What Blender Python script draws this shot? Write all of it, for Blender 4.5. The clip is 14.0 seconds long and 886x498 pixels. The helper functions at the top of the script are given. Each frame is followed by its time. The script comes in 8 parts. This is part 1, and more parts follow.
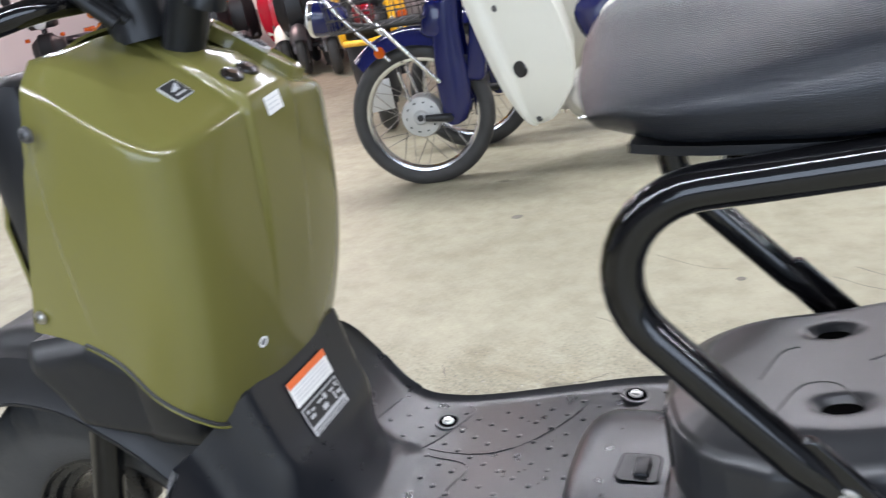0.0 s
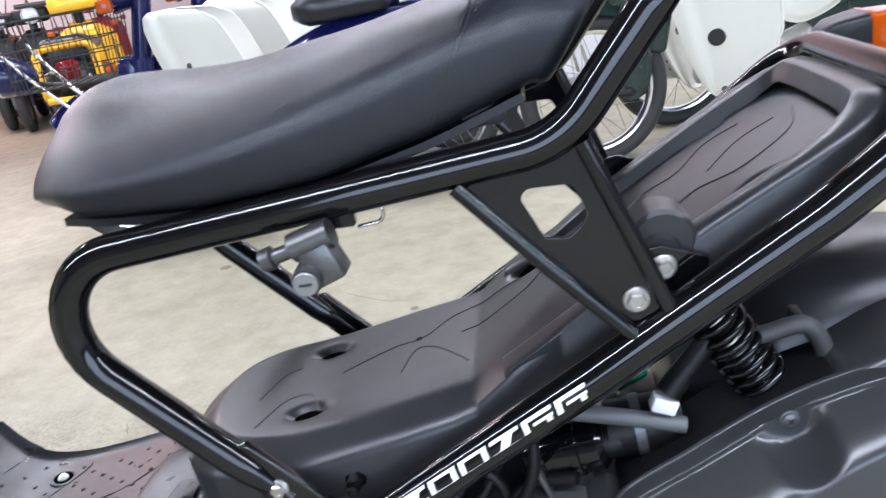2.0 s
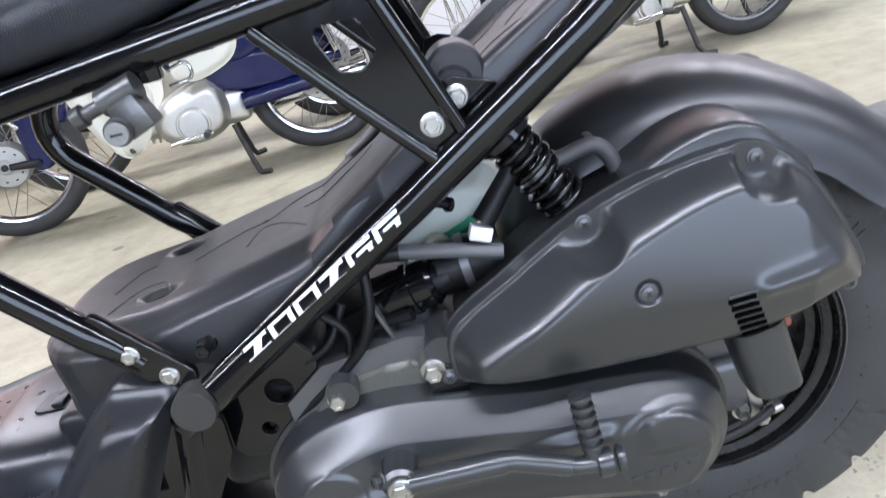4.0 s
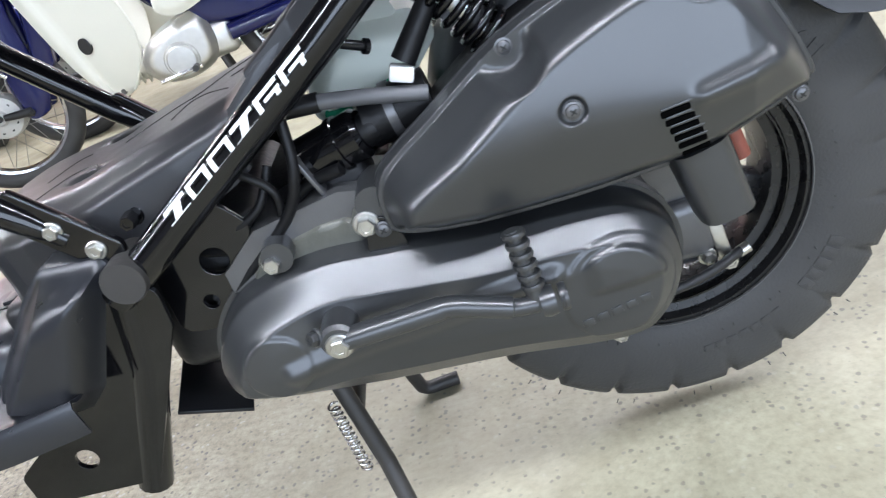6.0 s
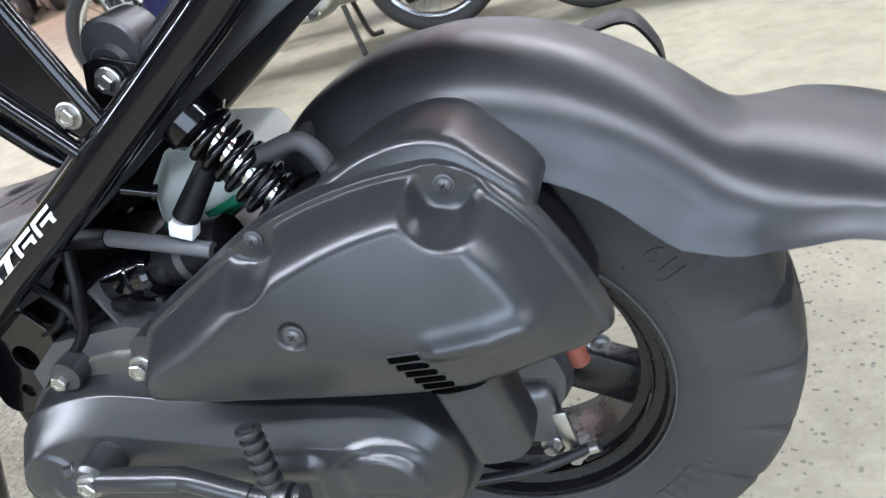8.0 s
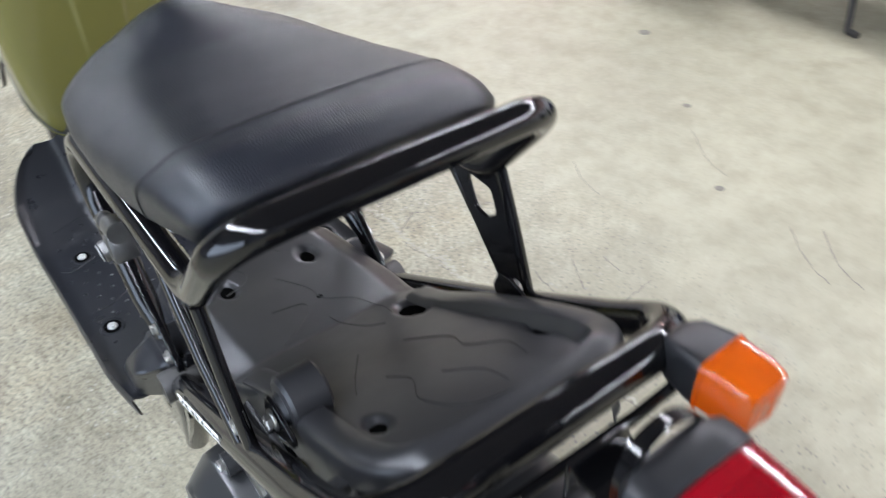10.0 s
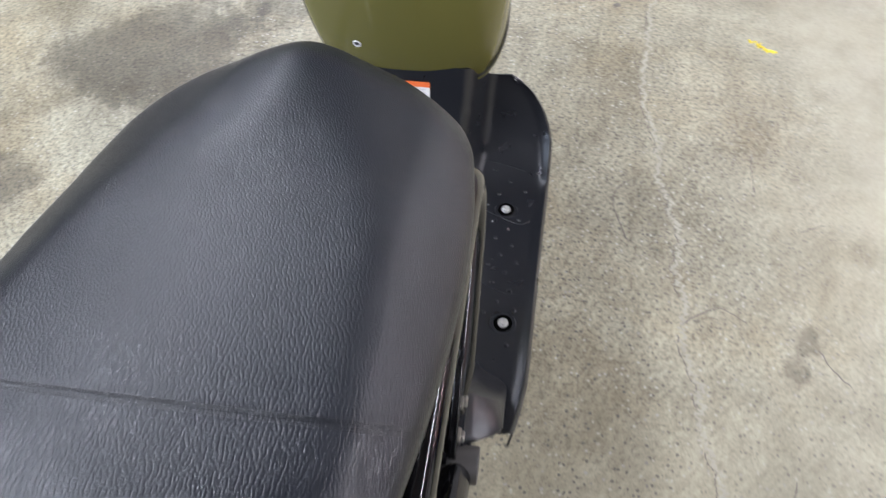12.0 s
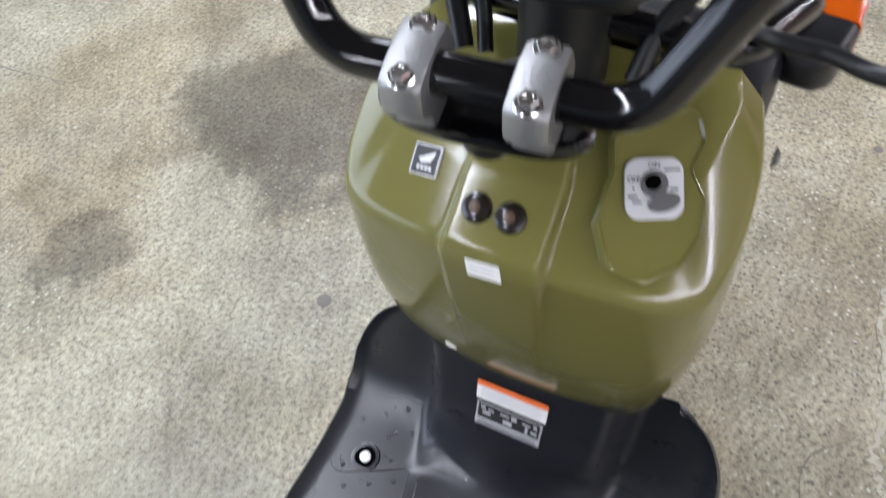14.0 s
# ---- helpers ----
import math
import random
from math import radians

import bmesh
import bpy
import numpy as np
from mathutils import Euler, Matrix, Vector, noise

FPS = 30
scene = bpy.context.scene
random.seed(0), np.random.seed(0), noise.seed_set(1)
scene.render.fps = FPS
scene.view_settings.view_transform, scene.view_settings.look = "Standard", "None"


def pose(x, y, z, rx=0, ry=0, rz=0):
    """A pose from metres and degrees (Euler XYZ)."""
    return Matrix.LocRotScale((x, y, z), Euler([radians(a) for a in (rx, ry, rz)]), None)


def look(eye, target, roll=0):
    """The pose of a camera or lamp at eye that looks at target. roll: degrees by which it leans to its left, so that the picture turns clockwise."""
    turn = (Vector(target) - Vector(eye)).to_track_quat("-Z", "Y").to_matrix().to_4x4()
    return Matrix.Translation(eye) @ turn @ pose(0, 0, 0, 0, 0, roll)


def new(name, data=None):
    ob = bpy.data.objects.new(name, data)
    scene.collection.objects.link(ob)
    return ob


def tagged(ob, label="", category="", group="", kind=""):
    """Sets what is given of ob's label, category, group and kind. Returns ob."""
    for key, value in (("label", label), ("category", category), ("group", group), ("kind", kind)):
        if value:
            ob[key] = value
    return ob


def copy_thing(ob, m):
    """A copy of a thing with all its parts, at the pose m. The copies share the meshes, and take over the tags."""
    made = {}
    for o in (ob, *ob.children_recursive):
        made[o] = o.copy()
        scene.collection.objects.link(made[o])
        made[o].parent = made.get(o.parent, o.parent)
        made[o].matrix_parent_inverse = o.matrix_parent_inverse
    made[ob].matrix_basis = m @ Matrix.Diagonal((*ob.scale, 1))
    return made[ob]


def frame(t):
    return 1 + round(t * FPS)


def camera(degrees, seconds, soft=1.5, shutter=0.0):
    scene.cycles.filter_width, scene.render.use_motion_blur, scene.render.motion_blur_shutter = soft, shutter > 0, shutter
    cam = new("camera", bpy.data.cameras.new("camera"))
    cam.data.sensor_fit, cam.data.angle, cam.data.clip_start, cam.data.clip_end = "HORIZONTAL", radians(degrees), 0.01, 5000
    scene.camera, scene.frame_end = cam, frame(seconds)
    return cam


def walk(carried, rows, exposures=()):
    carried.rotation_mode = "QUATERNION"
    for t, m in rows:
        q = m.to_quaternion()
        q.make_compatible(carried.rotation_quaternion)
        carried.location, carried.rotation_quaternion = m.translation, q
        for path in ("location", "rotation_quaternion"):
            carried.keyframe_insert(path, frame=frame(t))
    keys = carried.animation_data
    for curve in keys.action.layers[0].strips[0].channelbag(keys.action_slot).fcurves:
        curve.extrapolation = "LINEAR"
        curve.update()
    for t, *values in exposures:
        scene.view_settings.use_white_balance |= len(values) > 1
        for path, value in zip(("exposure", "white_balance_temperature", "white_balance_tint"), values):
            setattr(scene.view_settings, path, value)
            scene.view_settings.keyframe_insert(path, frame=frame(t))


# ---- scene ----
cam = camera(59.0, 14.0, soft=1.2, shutter=0.4)
PATH = [
    (0, (-0.534, -0.6, 0.849), (-1.345, 1.089, 0.149), -11.7),
    (0.5, (-0.441, -0.622, 0.853), (-1.097, 1.134, 0.155), -11.2),
    (1, (-0.367, -0.637, 0.84), (-0.867, 1.163, 0.127), -11.1),
    (1.5, (-0.308, -0.649, 0.821), (-0.685, 1.18, 0.104), -10.8),
    (2, (-0.265, -0.649, 0.852), (-0.541, 1.204, 0.151), -10.6),
    (2.5, (-0.217, -0.662, 0.873), (-0.412, 1.204, 0.181), -10.7),
    (3, (-0.185, -0.693, 0.861), (-0.303, 1.178, 0.162), -11.1),
    (3.5, (-0.19, -0.726, 0.803), (-0.274, 1.133, 0.07), -12.5),
    (4, (-0.202, -0.732, 0.751), (-0.287, 1.11, -0.024), -14.5),
    (4.2, (-0.2, -0.732, 0.732), (-0.314, 1.096, -0.071), -15.7),
    (6.3, (-0.116, -0.739, 0.649), (-0.313, 1.033, -0.257), -20.7),
    (6.5, (-0.075, -0.72, 0.658), (-0.293, 1.046, -0.256), -20.4),
    (7, (0.015, -0.667, 0.651), (-0.307, 1.083, -0.264), -19.5),
    (7.2, (0.039, -0.639, 0.663), (-0.333, 1.1, -0.252), -19.1),
    (9.3, (0.324, -0.413, 0.949), (-0.717, 0.846, -0.204), -7.4),
    (9.5, (0.317, -0.362, 1.022), (-0.769, 0.81, -0.181), -5.1),
    (9.8, (0.262, -0.292, 1.1), (-0.926, 0.716, -0.154), -2.75),
    (10.2, (0.186, -0.19, 1.162), (-1.104, 0.552, -0.174), -1.25),
    (10.5, (0.152, -0.119, 1.176), (-1.194, 0.416, -0.204), -1.4),
    (11, (0.038, 0.006, 1.168), (-1.314, 0.221, -0.29), -2.2),
    (11.5, (-0.04, 0.132, 1.184), (-1.352, 0.108, -0.324), -2.05),
    (12, (-0.122, 0.197, 1.171), (-1.395, -0.018, -0.357), -1.85),
    (12.5, (-0.28, 0.184, 1.194), (-1.49, -0.185, -0.356), -1.3),
    (13, (-0.408, 0.206, 1.18), (-1.538, -0.295, -0.392), -2.35),
    (13.5, (-0.54, 0.186, 1.172), (-1.595, -0.383, -0.428), -4.65),
    (14, (-0.695, 0.12, 1.178), (-1.709, -0.476, -0.44), -5.85),
]
walk(cam, [(t, look(eye, target, roll)) for t, eye, target, roll in PATH], [(0.0, 0.0, 5900, 13), (1.0, 0.06, 5750, 14), (2.0, 0.10, 5650, 15), (3.0, 0.06, 5650, 15), (3.5, 0.08, 5650, 15), (4.0, 0.27, 5750, 16), (6.3, 0.38, 5850, 13), (7.2, 0.38, 5750, 13), (9.3, 0.05, 5800, 12), (10.0, 0.11, 5800, 13), (10.5, -0.06, 5950, 15), (11.0, 0.0, 5950, 15), (12.0, 0.02, 5900, 16), (13.0, 0.0, 5900, 16), (14.0, -0.10, 5950, 16)])

# ---------------------------------------------------------------- light
world = bpy.data.worlds.new("world")
scene.world = world
world.use_nodes = True
world.node_tree.nodes["Background"].inputs[0].default_value = (0.75, 0.82, 0.9, 1)
world.node_tree.nodes["Background"].inputs[1].default_value = 0.1
LAMP_POWER = 150.0
DAY_POWER = 215.0
LAMP_Z = 2.62
ROWS_Y = (-1.35, 2.6)
for ly, share, tint in zip(ROWS_Y, (1.0, 1.15), ((0.965, 0.99, 1.0), (1.0, 0.965, 0.94))):
    for dy in (-0.065, 0.065):
        lamp = bpy.data.lights.new("tube_light", "AREA")
        lamp.shape, lamp.size, lamp.size_y = "RECTANGLE", 11.6, 0.04
        lamp.energy, lamp.color = LAMP_POWER * share, tint
        lamp_ob = new("tube_light", lamp)
        lamp_ob.matrix_world = pose(-1.2, ly + dy, LAMP_Z - 0.075, 0, 0, 0)
day = bpy.data.lights.new("window_light", "AREA")
day.shape, day.size, day.size_y, day.energy, day.color = "RECTANGLE", 7.4, 2.0, DAY_POWER, (0.80, 0.90, 1.0)
new("window_light", day).matrix_world = pose(1.5, -4.93, 1.45, 90, 0, 0)
for dy in (-0.065, 0.065):
    lamp = bpy.data.lights.new("tube_light", "AREA")
    lamp.shape, lamp.size, lamp.size_y = "RECTANGLE", 2.6, 0.04
    lamp.energy, lamp.color = LAMP_POWER * 0.42, (1.0, 0.66, 0.58)
    new("tube_light", lamp).matrix_world = pose(-6.0, 6.2 + dy, LAMP_Z - 0.075, 0, 0, 0)
LAMPS = [(x, y) for y in ROWS_Y for x in (-5.7, -2.7, 0.3, 3.3)] + [(-6.0, 6.2)]

# ---------------------------------------------------------------- materials
def mat(name, color, rough=0.5, metal=0.0, bump=0.0, bump_scale=200.0, vary=0.12, vary_scale=12.0, coat=0.0, spec=0.5, trans=0.0, rough_vary=0.1):
    m = bpy.data.materials.new(name)
    m.use_nodes = True
    nt = m.node_tree
    b = nt.nodes["Principled BSDF"]
    tc = nt.nodes.new("ShaderNodeTexCoord")
    n1 = nt.nodes.new("ShaderNodeTexNoise")
    n1.inputs["Scale"].default_value = vary_scale
    n1.inputs["Detail"].default_value = 6
    nt.links.new(tc.outputs["Object"], n1.inputs["Vector"])
    mix = nt.nodes.new("ShaderNodeMix")
    mix.data_type = "RGBA"
    lo = [max(0, c * (1 - vary)) for c in color]
    hi = [min(1, c * (1 + vary)) for c in color]
    mix.inputs[6].default_value = (*lo, 1)
    mix.inputs[7].default_value = (*hi, 1)
    nt.links.new(n1.outputs["Fac"], mix.inputs[0])
    nt.links.new(mix.outputs[2], b.inputs["Base Color"])
    mr = nt.nodes.new("ShaderNodeMapRange")
    mr.inputs[1].default_value, mr.inputs[2].default_value = 0.3, 0.7
    mr.inputs[3].default_value = max(0.02, rough * (1 - rough_vary))
    mr.inputs[4].default_value = min(1, rough * (1 + rough_vary))
    n2 = nt.nodes.new("ShaderNodeTexNoise")
    n2.inputs["Scale"].default_value = vary_scale * 4
    n2.inputs["Detail"].default_value = 4
    nt.links.new(tc.outputs["Object"], n2.inputs["Vector"])
    nt.links.new(n2.outputs["Fac"], mr.inputs[0])
    nt.links.new(mr.outputs[0], b.inputs["Roughness"])
    b.inputs["Metallic"].default_value = metal
    b.inputs["Specular IOR Level"].default_value = spec
    b.inputs["Coat Weight"].default_value = coat
    b.inputs["Coat Roughness"].default_value = 0.04
    b.inputs["Transmission Weight"].default_value = trans
    if bump > 0:
        n3 = nt.nodes.new("ShaderNodeTexNoise")
        n3.inputs["Scale"].default_value = bump_scale
        n3.inputs["Detail"].default_value = 3
        nt.links.new(tc.outputs["Object"], n3.inputs["Vector"])
        bp = nt.nodes.new("ShaderNodeBump")
        bp.inputs["Strength"].default_value = bump
        bp.inputs["Distance"].default_value = 0.002
        nt.links.new(n3.outputs["Fac"], bp.inputs["Height"])
        nt.links.new(bp.outputs["Normal"], b.inputs["Normal"])
    return m


def emit(name, color, strength):
    m = bpy.data.materials.new(name)
    m.use_nodes = True
    b = m.node_tree.nodes["Principled BSDF"]
    b.inputs["Base Color"].default_value = (*color, 1)
    b.inputs["Emission Color"].default_value = (*color, 1)
    b.inputs["Emission Strength"].default_value = strength
    return m


def leather():
    """Black vinyl with a pebbled grain about three millimetres across."""
    m = mat("black_vinyl", (0.0055, 0.0072, 0.0118), 0.32, vary=0.25, vary_scale=9, spec=0.56, rough_vary=0.08)
    nt = m.node_tree
    b = nt.nodes["Principled BSDF"]
    tc = nt.nodes.new("ShaderNodeTexCoord")
    vo = nt.nodes.new("ShaderNodeTexVoronoi")
    vo.voronoi_dimensions, vo.feature = "2D", "DISTANCE_TO_EDGE"
    vo.inputs["Scale"].default_value = 410
    vo.inputs["Randomness"].default_value = 0.9
    nt.links.new(tc.outputs["UV"], vo.inputs["Vector"])
    soft = nt.nodes.new("ShaderNodeMapRange")
    soft.interpolation_type = "SMOOTHSTEP"
    soft.inputs[1].default_value, soft.inputs[2].default_value = 0.0, 0.34
    nt.links.new(vo.outputs["Distance"], soft.inputs[0])
    height = soft.outputs[0]
    bp = nt.nodes.new("ShaderNodeBump")
    bp.inputs["Strength"].default_value = 0.52
    bp.inputs["Distance"].default_value = 0.00035
    nt.links.new(height, bp.inputs["Height"])
    nt.links.new(bp.outputs["Normal"], b.inputs["Normal"])
    return m


def ramp_node(nt, source, stops):
    r = nt.nodes.new("ShaderNodeValToRGB")
    el = r.color_ramp.elements
    while len(el) < len(stops):
        el.new(0.5)
    for e, (p, c) in zip(el, stops):
        e.position = p
        e.color = (*c, 1) if len(c) == 3 else c
    nt.links.new(source, r.inputs[0])
    return r


def concrete():
    m = bpy.data.materials.new("worn_concrete")
    m.use_nodes = True
    nt = m.node_tree
    b = nt.nodes["Principled BSDF"]
    tc = nt.nodes.new("ShaderNodeTexCoord")
    vec = tc.outputs["Object"]

    def tex(scale, detail=8, rough=0.6, distort=0.0):
        n = nt.nodes.new("ShaderNodeTexNoise")
        n.inputs["Scale"].default_value, n.inputs["Detail"].default_value = scale, detail
        n.inputs["Roughness"].default_value, n.inputs["Distortion"].default_value = rough, distort
        nt.links.new(vec, n.inputs["Vector"])
        return n.outputs["Fac"]

    def mixc(fac, a, c, mode="MIX"):
        x = nt.nodes.new("ShaderNodeMix")
        x.data_type, x.blend_type = "RGBA", mode
        for sock, v in ((0, fac), (6, a), (7, c)):
            if isinstance(v, (int, float)):
                x.inputs[sock].default_value = v
            elif isinstance(v, tuple):
                x.inputs[sock].default_value = (*v, 1)
            else:
                nt.links.new(v, x.inputs[sock])
        return x.outputs[2]

    big = ramp_node(nt, tex(0.9, 6), [(0.30, (0.262, 0.241, 0.170)), (0.5, (0.325, 0.303, 0.217)), (0.72, (0.375, 0.355, 0.259))])
    mid = ramp_node(nt, tex(9, 8, 0.65), [(0.30, (0.76, 0.75, 0.73)), (0.55, (0.97, 0.97, 0.97)), (0.78, (1.06, 1.06, 1.06))])
    grain = ramp_node(nt, tex(26, 9, 0.7), [(0.30, (0.80, 0.79, 0.775)), (0.52, (1, 1, 1)), (0.66, (1.10, 1.10, 1.09)), (0.74, (1.22, 1.21, 1.19))])
    plain = mixc(1.0, big.outputs[0], mid.outputs[0], "MULTIPLY")
    col = mixc(1.0, plain, grain.outputs[0], "MULTIPLY")
    # trodden grey band along the middle of the hall, with a ragged border
    sep = nt.nodes.new("ShaderNodeSeparateXYZ")
    nt.links.new(vec, sep.inputs[0])
    rag = nt.nodes.new("ShaderNodeMath")
    rag.operation = "MULTIPLY_ADD"
    rag.inputs[1].default_value = 1.3
    nt.links.new(tex(1.6, 8, 0.65), rag.inputs[0])
    nt.links.new(sep.outputs[1], rag.inputs[2])
    far = nt.nodes.new("ShaderNodeMapRange")
    far.inputs[1].default_value, far.inputs[2].default_value, far.inputs[3].default_value, far.inputs[4].default_value = 1.12, 1.60, 1.0, 0.14
    nt.links.new(rag.outputs[0], far.inputs[0])
    side = nt.nodes.new("ShaderNodeMapRange")
    side.inputs[1].default_value, side.inputs[2].default_value, side.inputs[3].default_value, side.inputs[4].default_value = -0.95, -0.40, 1.0, 0.20
    nt.links.new(sep.outputs[0], side.inputs[0])
    both = nt.nodes.new("ShaderNodeMath")
    both.operation = "MULTIPLY"
    nt.links.new(far.outputs[0], both.inputs[0])
    nt.links.new(side.outputs[0], both.inputs[1])
    pit_zone, far = far, both
    rough_grain = ramp_node(nt, tex(105, 5, 0.75), [(0.36, (0.28, 0.27, 0.25)), (0.45, (0.76, 0.75, 0.73)), (0.52, (1, 1, 1)), (0.64, (1.38, 1.38, 1.37))])
    worn_col = mixc(1.0, col, rough_grain.outputs[0], "MULTIPLY")
    blotch = ramp_node(nt, tex(3.2, 9, 0.7), [(0.36, (0.68, 0.655, 0.60)), (0.50, (0.97, 0.96, 0.94)), (0.60, (1.16, 1.16, 1.15))])
    worn_col = mixc(1.0, mixc(0.15, worn_col, (0.34, 0.335, 0.29)), blotch.outputs[0], "MULTIPLY")
    col = mixc(far.outputs[0], mixc(0.35, plain, col), worn_col)
    brown = ramp_node(nt, tex(2.1, 8, 0.68, 0.4), [(0.47, (0, 0, 0)), (0.66, (0.75, 0.75, 0.75))])
    tint = mixc(1.0, brown.outputs[0], far.outputs[0], "MULTIPLY")
    col = mixc(tint, col, mixc(1.0, col, (0.90, 0.81, 0.69), "MULTIPLY"))
    # small dark and light aggregate
    vo = nt.nodes.new("ShaderNodeTexVoronoi")
    vo.inputs["Scale"].default_value = 105
    wob = nt.nodes.new("ShaderNodeTexNoise")
    wob.inputs["Scale"].default_value, wob.inputs["Detail"].default_value = 160, 4
    nt.links.new(vec, wob.inputs["Vector"])
    bend = nt.nodes.new("ShaderNodeVectorMath")
    bend.operation = "MULTIPLY_ADD"
    bend.inputs[1].default_value = (0.006, 0.006, 0.006)
    nt.links.new(wob.outputs["Color"], bend.inputs[0])
    nt.links.new(vec, bend.inputs[2])
    nt.links.new(bend.outputs[0], vo.inputs["Vector"])
    keep = nt.nodes.new("ShaderNodeSeparateColor")
    nt.links.new(vo.outputs["Color"], keep.inputs[0])
    spot = ramp_node(nt, vo.outputs["Distance"], [(0.22, (1, 1, 1)), (0.36, (0, 0, 0))])
    some = ramp_node(nt, keep.outputs[0], [(0.64, (0, 0, 0)), (0.68, (1, 1, 1))])
    worn = ramp_node(nt, tex(1.3, 5), [(0.38, (0.1, 0.1, 0.1)), (0.58, (1, 1, 1))])
    pitted = nt.nodes.new("ShaderNodeMapRange")
    pitted.inputs[1].default_value, pitted.inputs[2].default_value, pitted.inputs[3].default_value, pitted.inputs[4].default_value = -0.35, 0.25, 0.30, 1.0
    nt.links.new(sep.outputs[1], pitted.inputs[0])
    dark = mixc(1.0, mixc(1.0, mixc(1.0, spot.outputs[0], some.outputs[0], "MULTIPLY"), pit_zone.outputs[0], "MULTIPLY"), pitted.outputs[0], "MULTIPLY")
    col = mixc(dark, col, (0.115, 0.108, 0.092))
    some2 = ramp_node(nt, keep.outputs[1], [(0.80, (0, 0, 0)), (0.84, (1, 1, 1))])
    light = mixc(1.0, mixc(1.0, mixc(1.0, spot.outputs[0], some2.outputs[0], "MULTIPLY"), worn.outputs[0], "MULTIPLY"), far.outputs[0], "MULTIPLY")
    col = mixc(light, col, (0.47, 0.45, 0.385))
    # oily stains of their own shape
    for (cx, cy, rx, ry, deep) in STAINS:
        mp = nt.nodes.new("ShaderNodeMapping")
        mp.inputs["Location"].default_value = (-cx / rx, -cy / ry, 0)
        mp.inputs["Scale"].default_value = (1 / rx, 1 / ry, 1)
        nt.links.new(vec, mp.inputs["Vector"])
        ln = nt.nodes.new("ShaderNodeVectorMath")
        ln.operation = "LENGTH"
        nt.links.new(mp.outputs[0], ln.inputs[0])
        ad = nt.nodes.new("ShaderNodeMath")
        ad.operation = "MULTIPLY_ADD"
        nz = tex(4.5 / max(rx, ry) * 0.3, 7, 0.6)
        nt.links.new(nz, ad.inputs[0])
        ad.inputs[1].default_value = 1.5
        ragged = nt.nodes.new("ShaderNodeMath")
        ragged.operation = "MULTIPLY_ADD"
        ragged.inputs[1].default_value = 0.75
        nt.links.new(tex(13, 8, 0.7), ragged.inputs[0])
        nt.links.new(ln.outputs["Value"], ragged.inputs[2])
        nt.links.new(ragged.outputs[0], ad.inputs[2])
        st = ramp_node(nt, ad.outputs[0], [(0.0, (deep,) * 3), (0.76, (deep * 0.86,) * 3), (0.845, (deep * 0.62,) * 3), (0.885, (deep * 0.18,) * 3), (0.95, (0, 0, 0))])
        hf = nt.nodes.new("ShaderNodeMath")
        hf.operation = "MULTIPLY"
        hf.inputs[1].default_value = 0.52
        nt.links.new(ad.outputs[0], hf.inputs[0])
        nt.links.new(hf.outputs[0], st.inputs[0])
        col = mixc(st.outputs[0], col, mixc(1.0, col, (0.34, 0.315, 0.29), "MULTIPLY"))
    nt.links.new(col, b.inputs["Base Color"])
    ro = ramp_node(nt, tex(14, 5), [(0.3, (0.42, 0.42, 0.42)), (0.7, (0.62, 0.62, 0.62))])
    nt.links.new(ro.outputs[0], b.inputs["Roughness"])
    bp = nt.nodes.new("ShaderNodeBump")
    bp.inputs["Distance"].default_value = 0.002
    relief = nt.nodes.new("ShaderNodeMath")
    relief.operation = "MULTIPLY_ADD"
    relief.inputs[1].default_value, relief.inputs[2].default_value = 0.30, 0.0
    nt.links.new(far.outputs[0], relief.inputs[0])
    nt.links.new(relief.outputs[0], bp.inputs["Strength"])
    nt.links.new(tex(130, 6, 0.7), bp.inputs["Height"])
    nt.links.new(bp.outputs["Normal"], b.inputs["Normal"])
    return m


STAINS = [(-1.62, -0.76, 0.44, 0.46, 0.95), (-1.16, -0.95, 0.16, 0.15, 0.8), (-1.95, -0.55, 0.3, 0.2, 0.5), (-0.97, 0.70, 0.05, 0.04, 0.6), (-0.90, 0.67, 0.05, 0.04, 0.6), (-1.55, -0.35, 0.16, 0.10, 0.35), (-2.5, 0.9, 0.5, 0.2, 0.35), (-1.2, -1.9, 0.6, 0.4, 0.4), (-1.45, 2.25, 0.9, 0.22, 0.32), (-0.25, 2.5, 0.9, 0.2, 0.3), (-1.52, 2.10, 0.05, 0.03, 0.8)]
M_FLOOR = concrete()
M_GREYWALL = mat("grey_wall_paint", (0.26, 0.27, 0.29), 0.6, vary=0.12, vary_scale=1.2, bump=0.1, bump_scale=60)
M_WALL = mat("white_wall_paint", (0.62, 0.63, 0.64), 0.6, vary=0.05, vary_scale=2, bump=0.1, bump_scale=60)
M_BROWNWALL = mat("pinkish_brown_wall_paint", (0.50, 0.34, 0.31), 0.6, vary=0.08, vary_scale=2, bump=0.1, bump_scale=60)
M_HOUSE = mat("white_lamp_housing", (0.7, 0.7, 0.7), 0.5, vary=0.04)
M_CEIL = mat("dark_ceiling_paint", (0.15, 0.14, 0.14), 0.8, vary=0.04, vary_scale=2)
M_VINYL = leather()
M_GLOSS = mat("gloss_black_paint", (0.003, 0.003, 0.0035), 0.09, vary=0.2, coat=0.25, spec=0.4, rough_vary=0.3, bump=0.02, bump_scale=60)
M_PLASTIC = mat("black_moulded_plastic", (0.010, 0.0105, 0.012), 0.37, vary=0.2, vary_scale=10, bump=0.06, bump_scale=1200, rough_vary=0.15, spec=0.40)
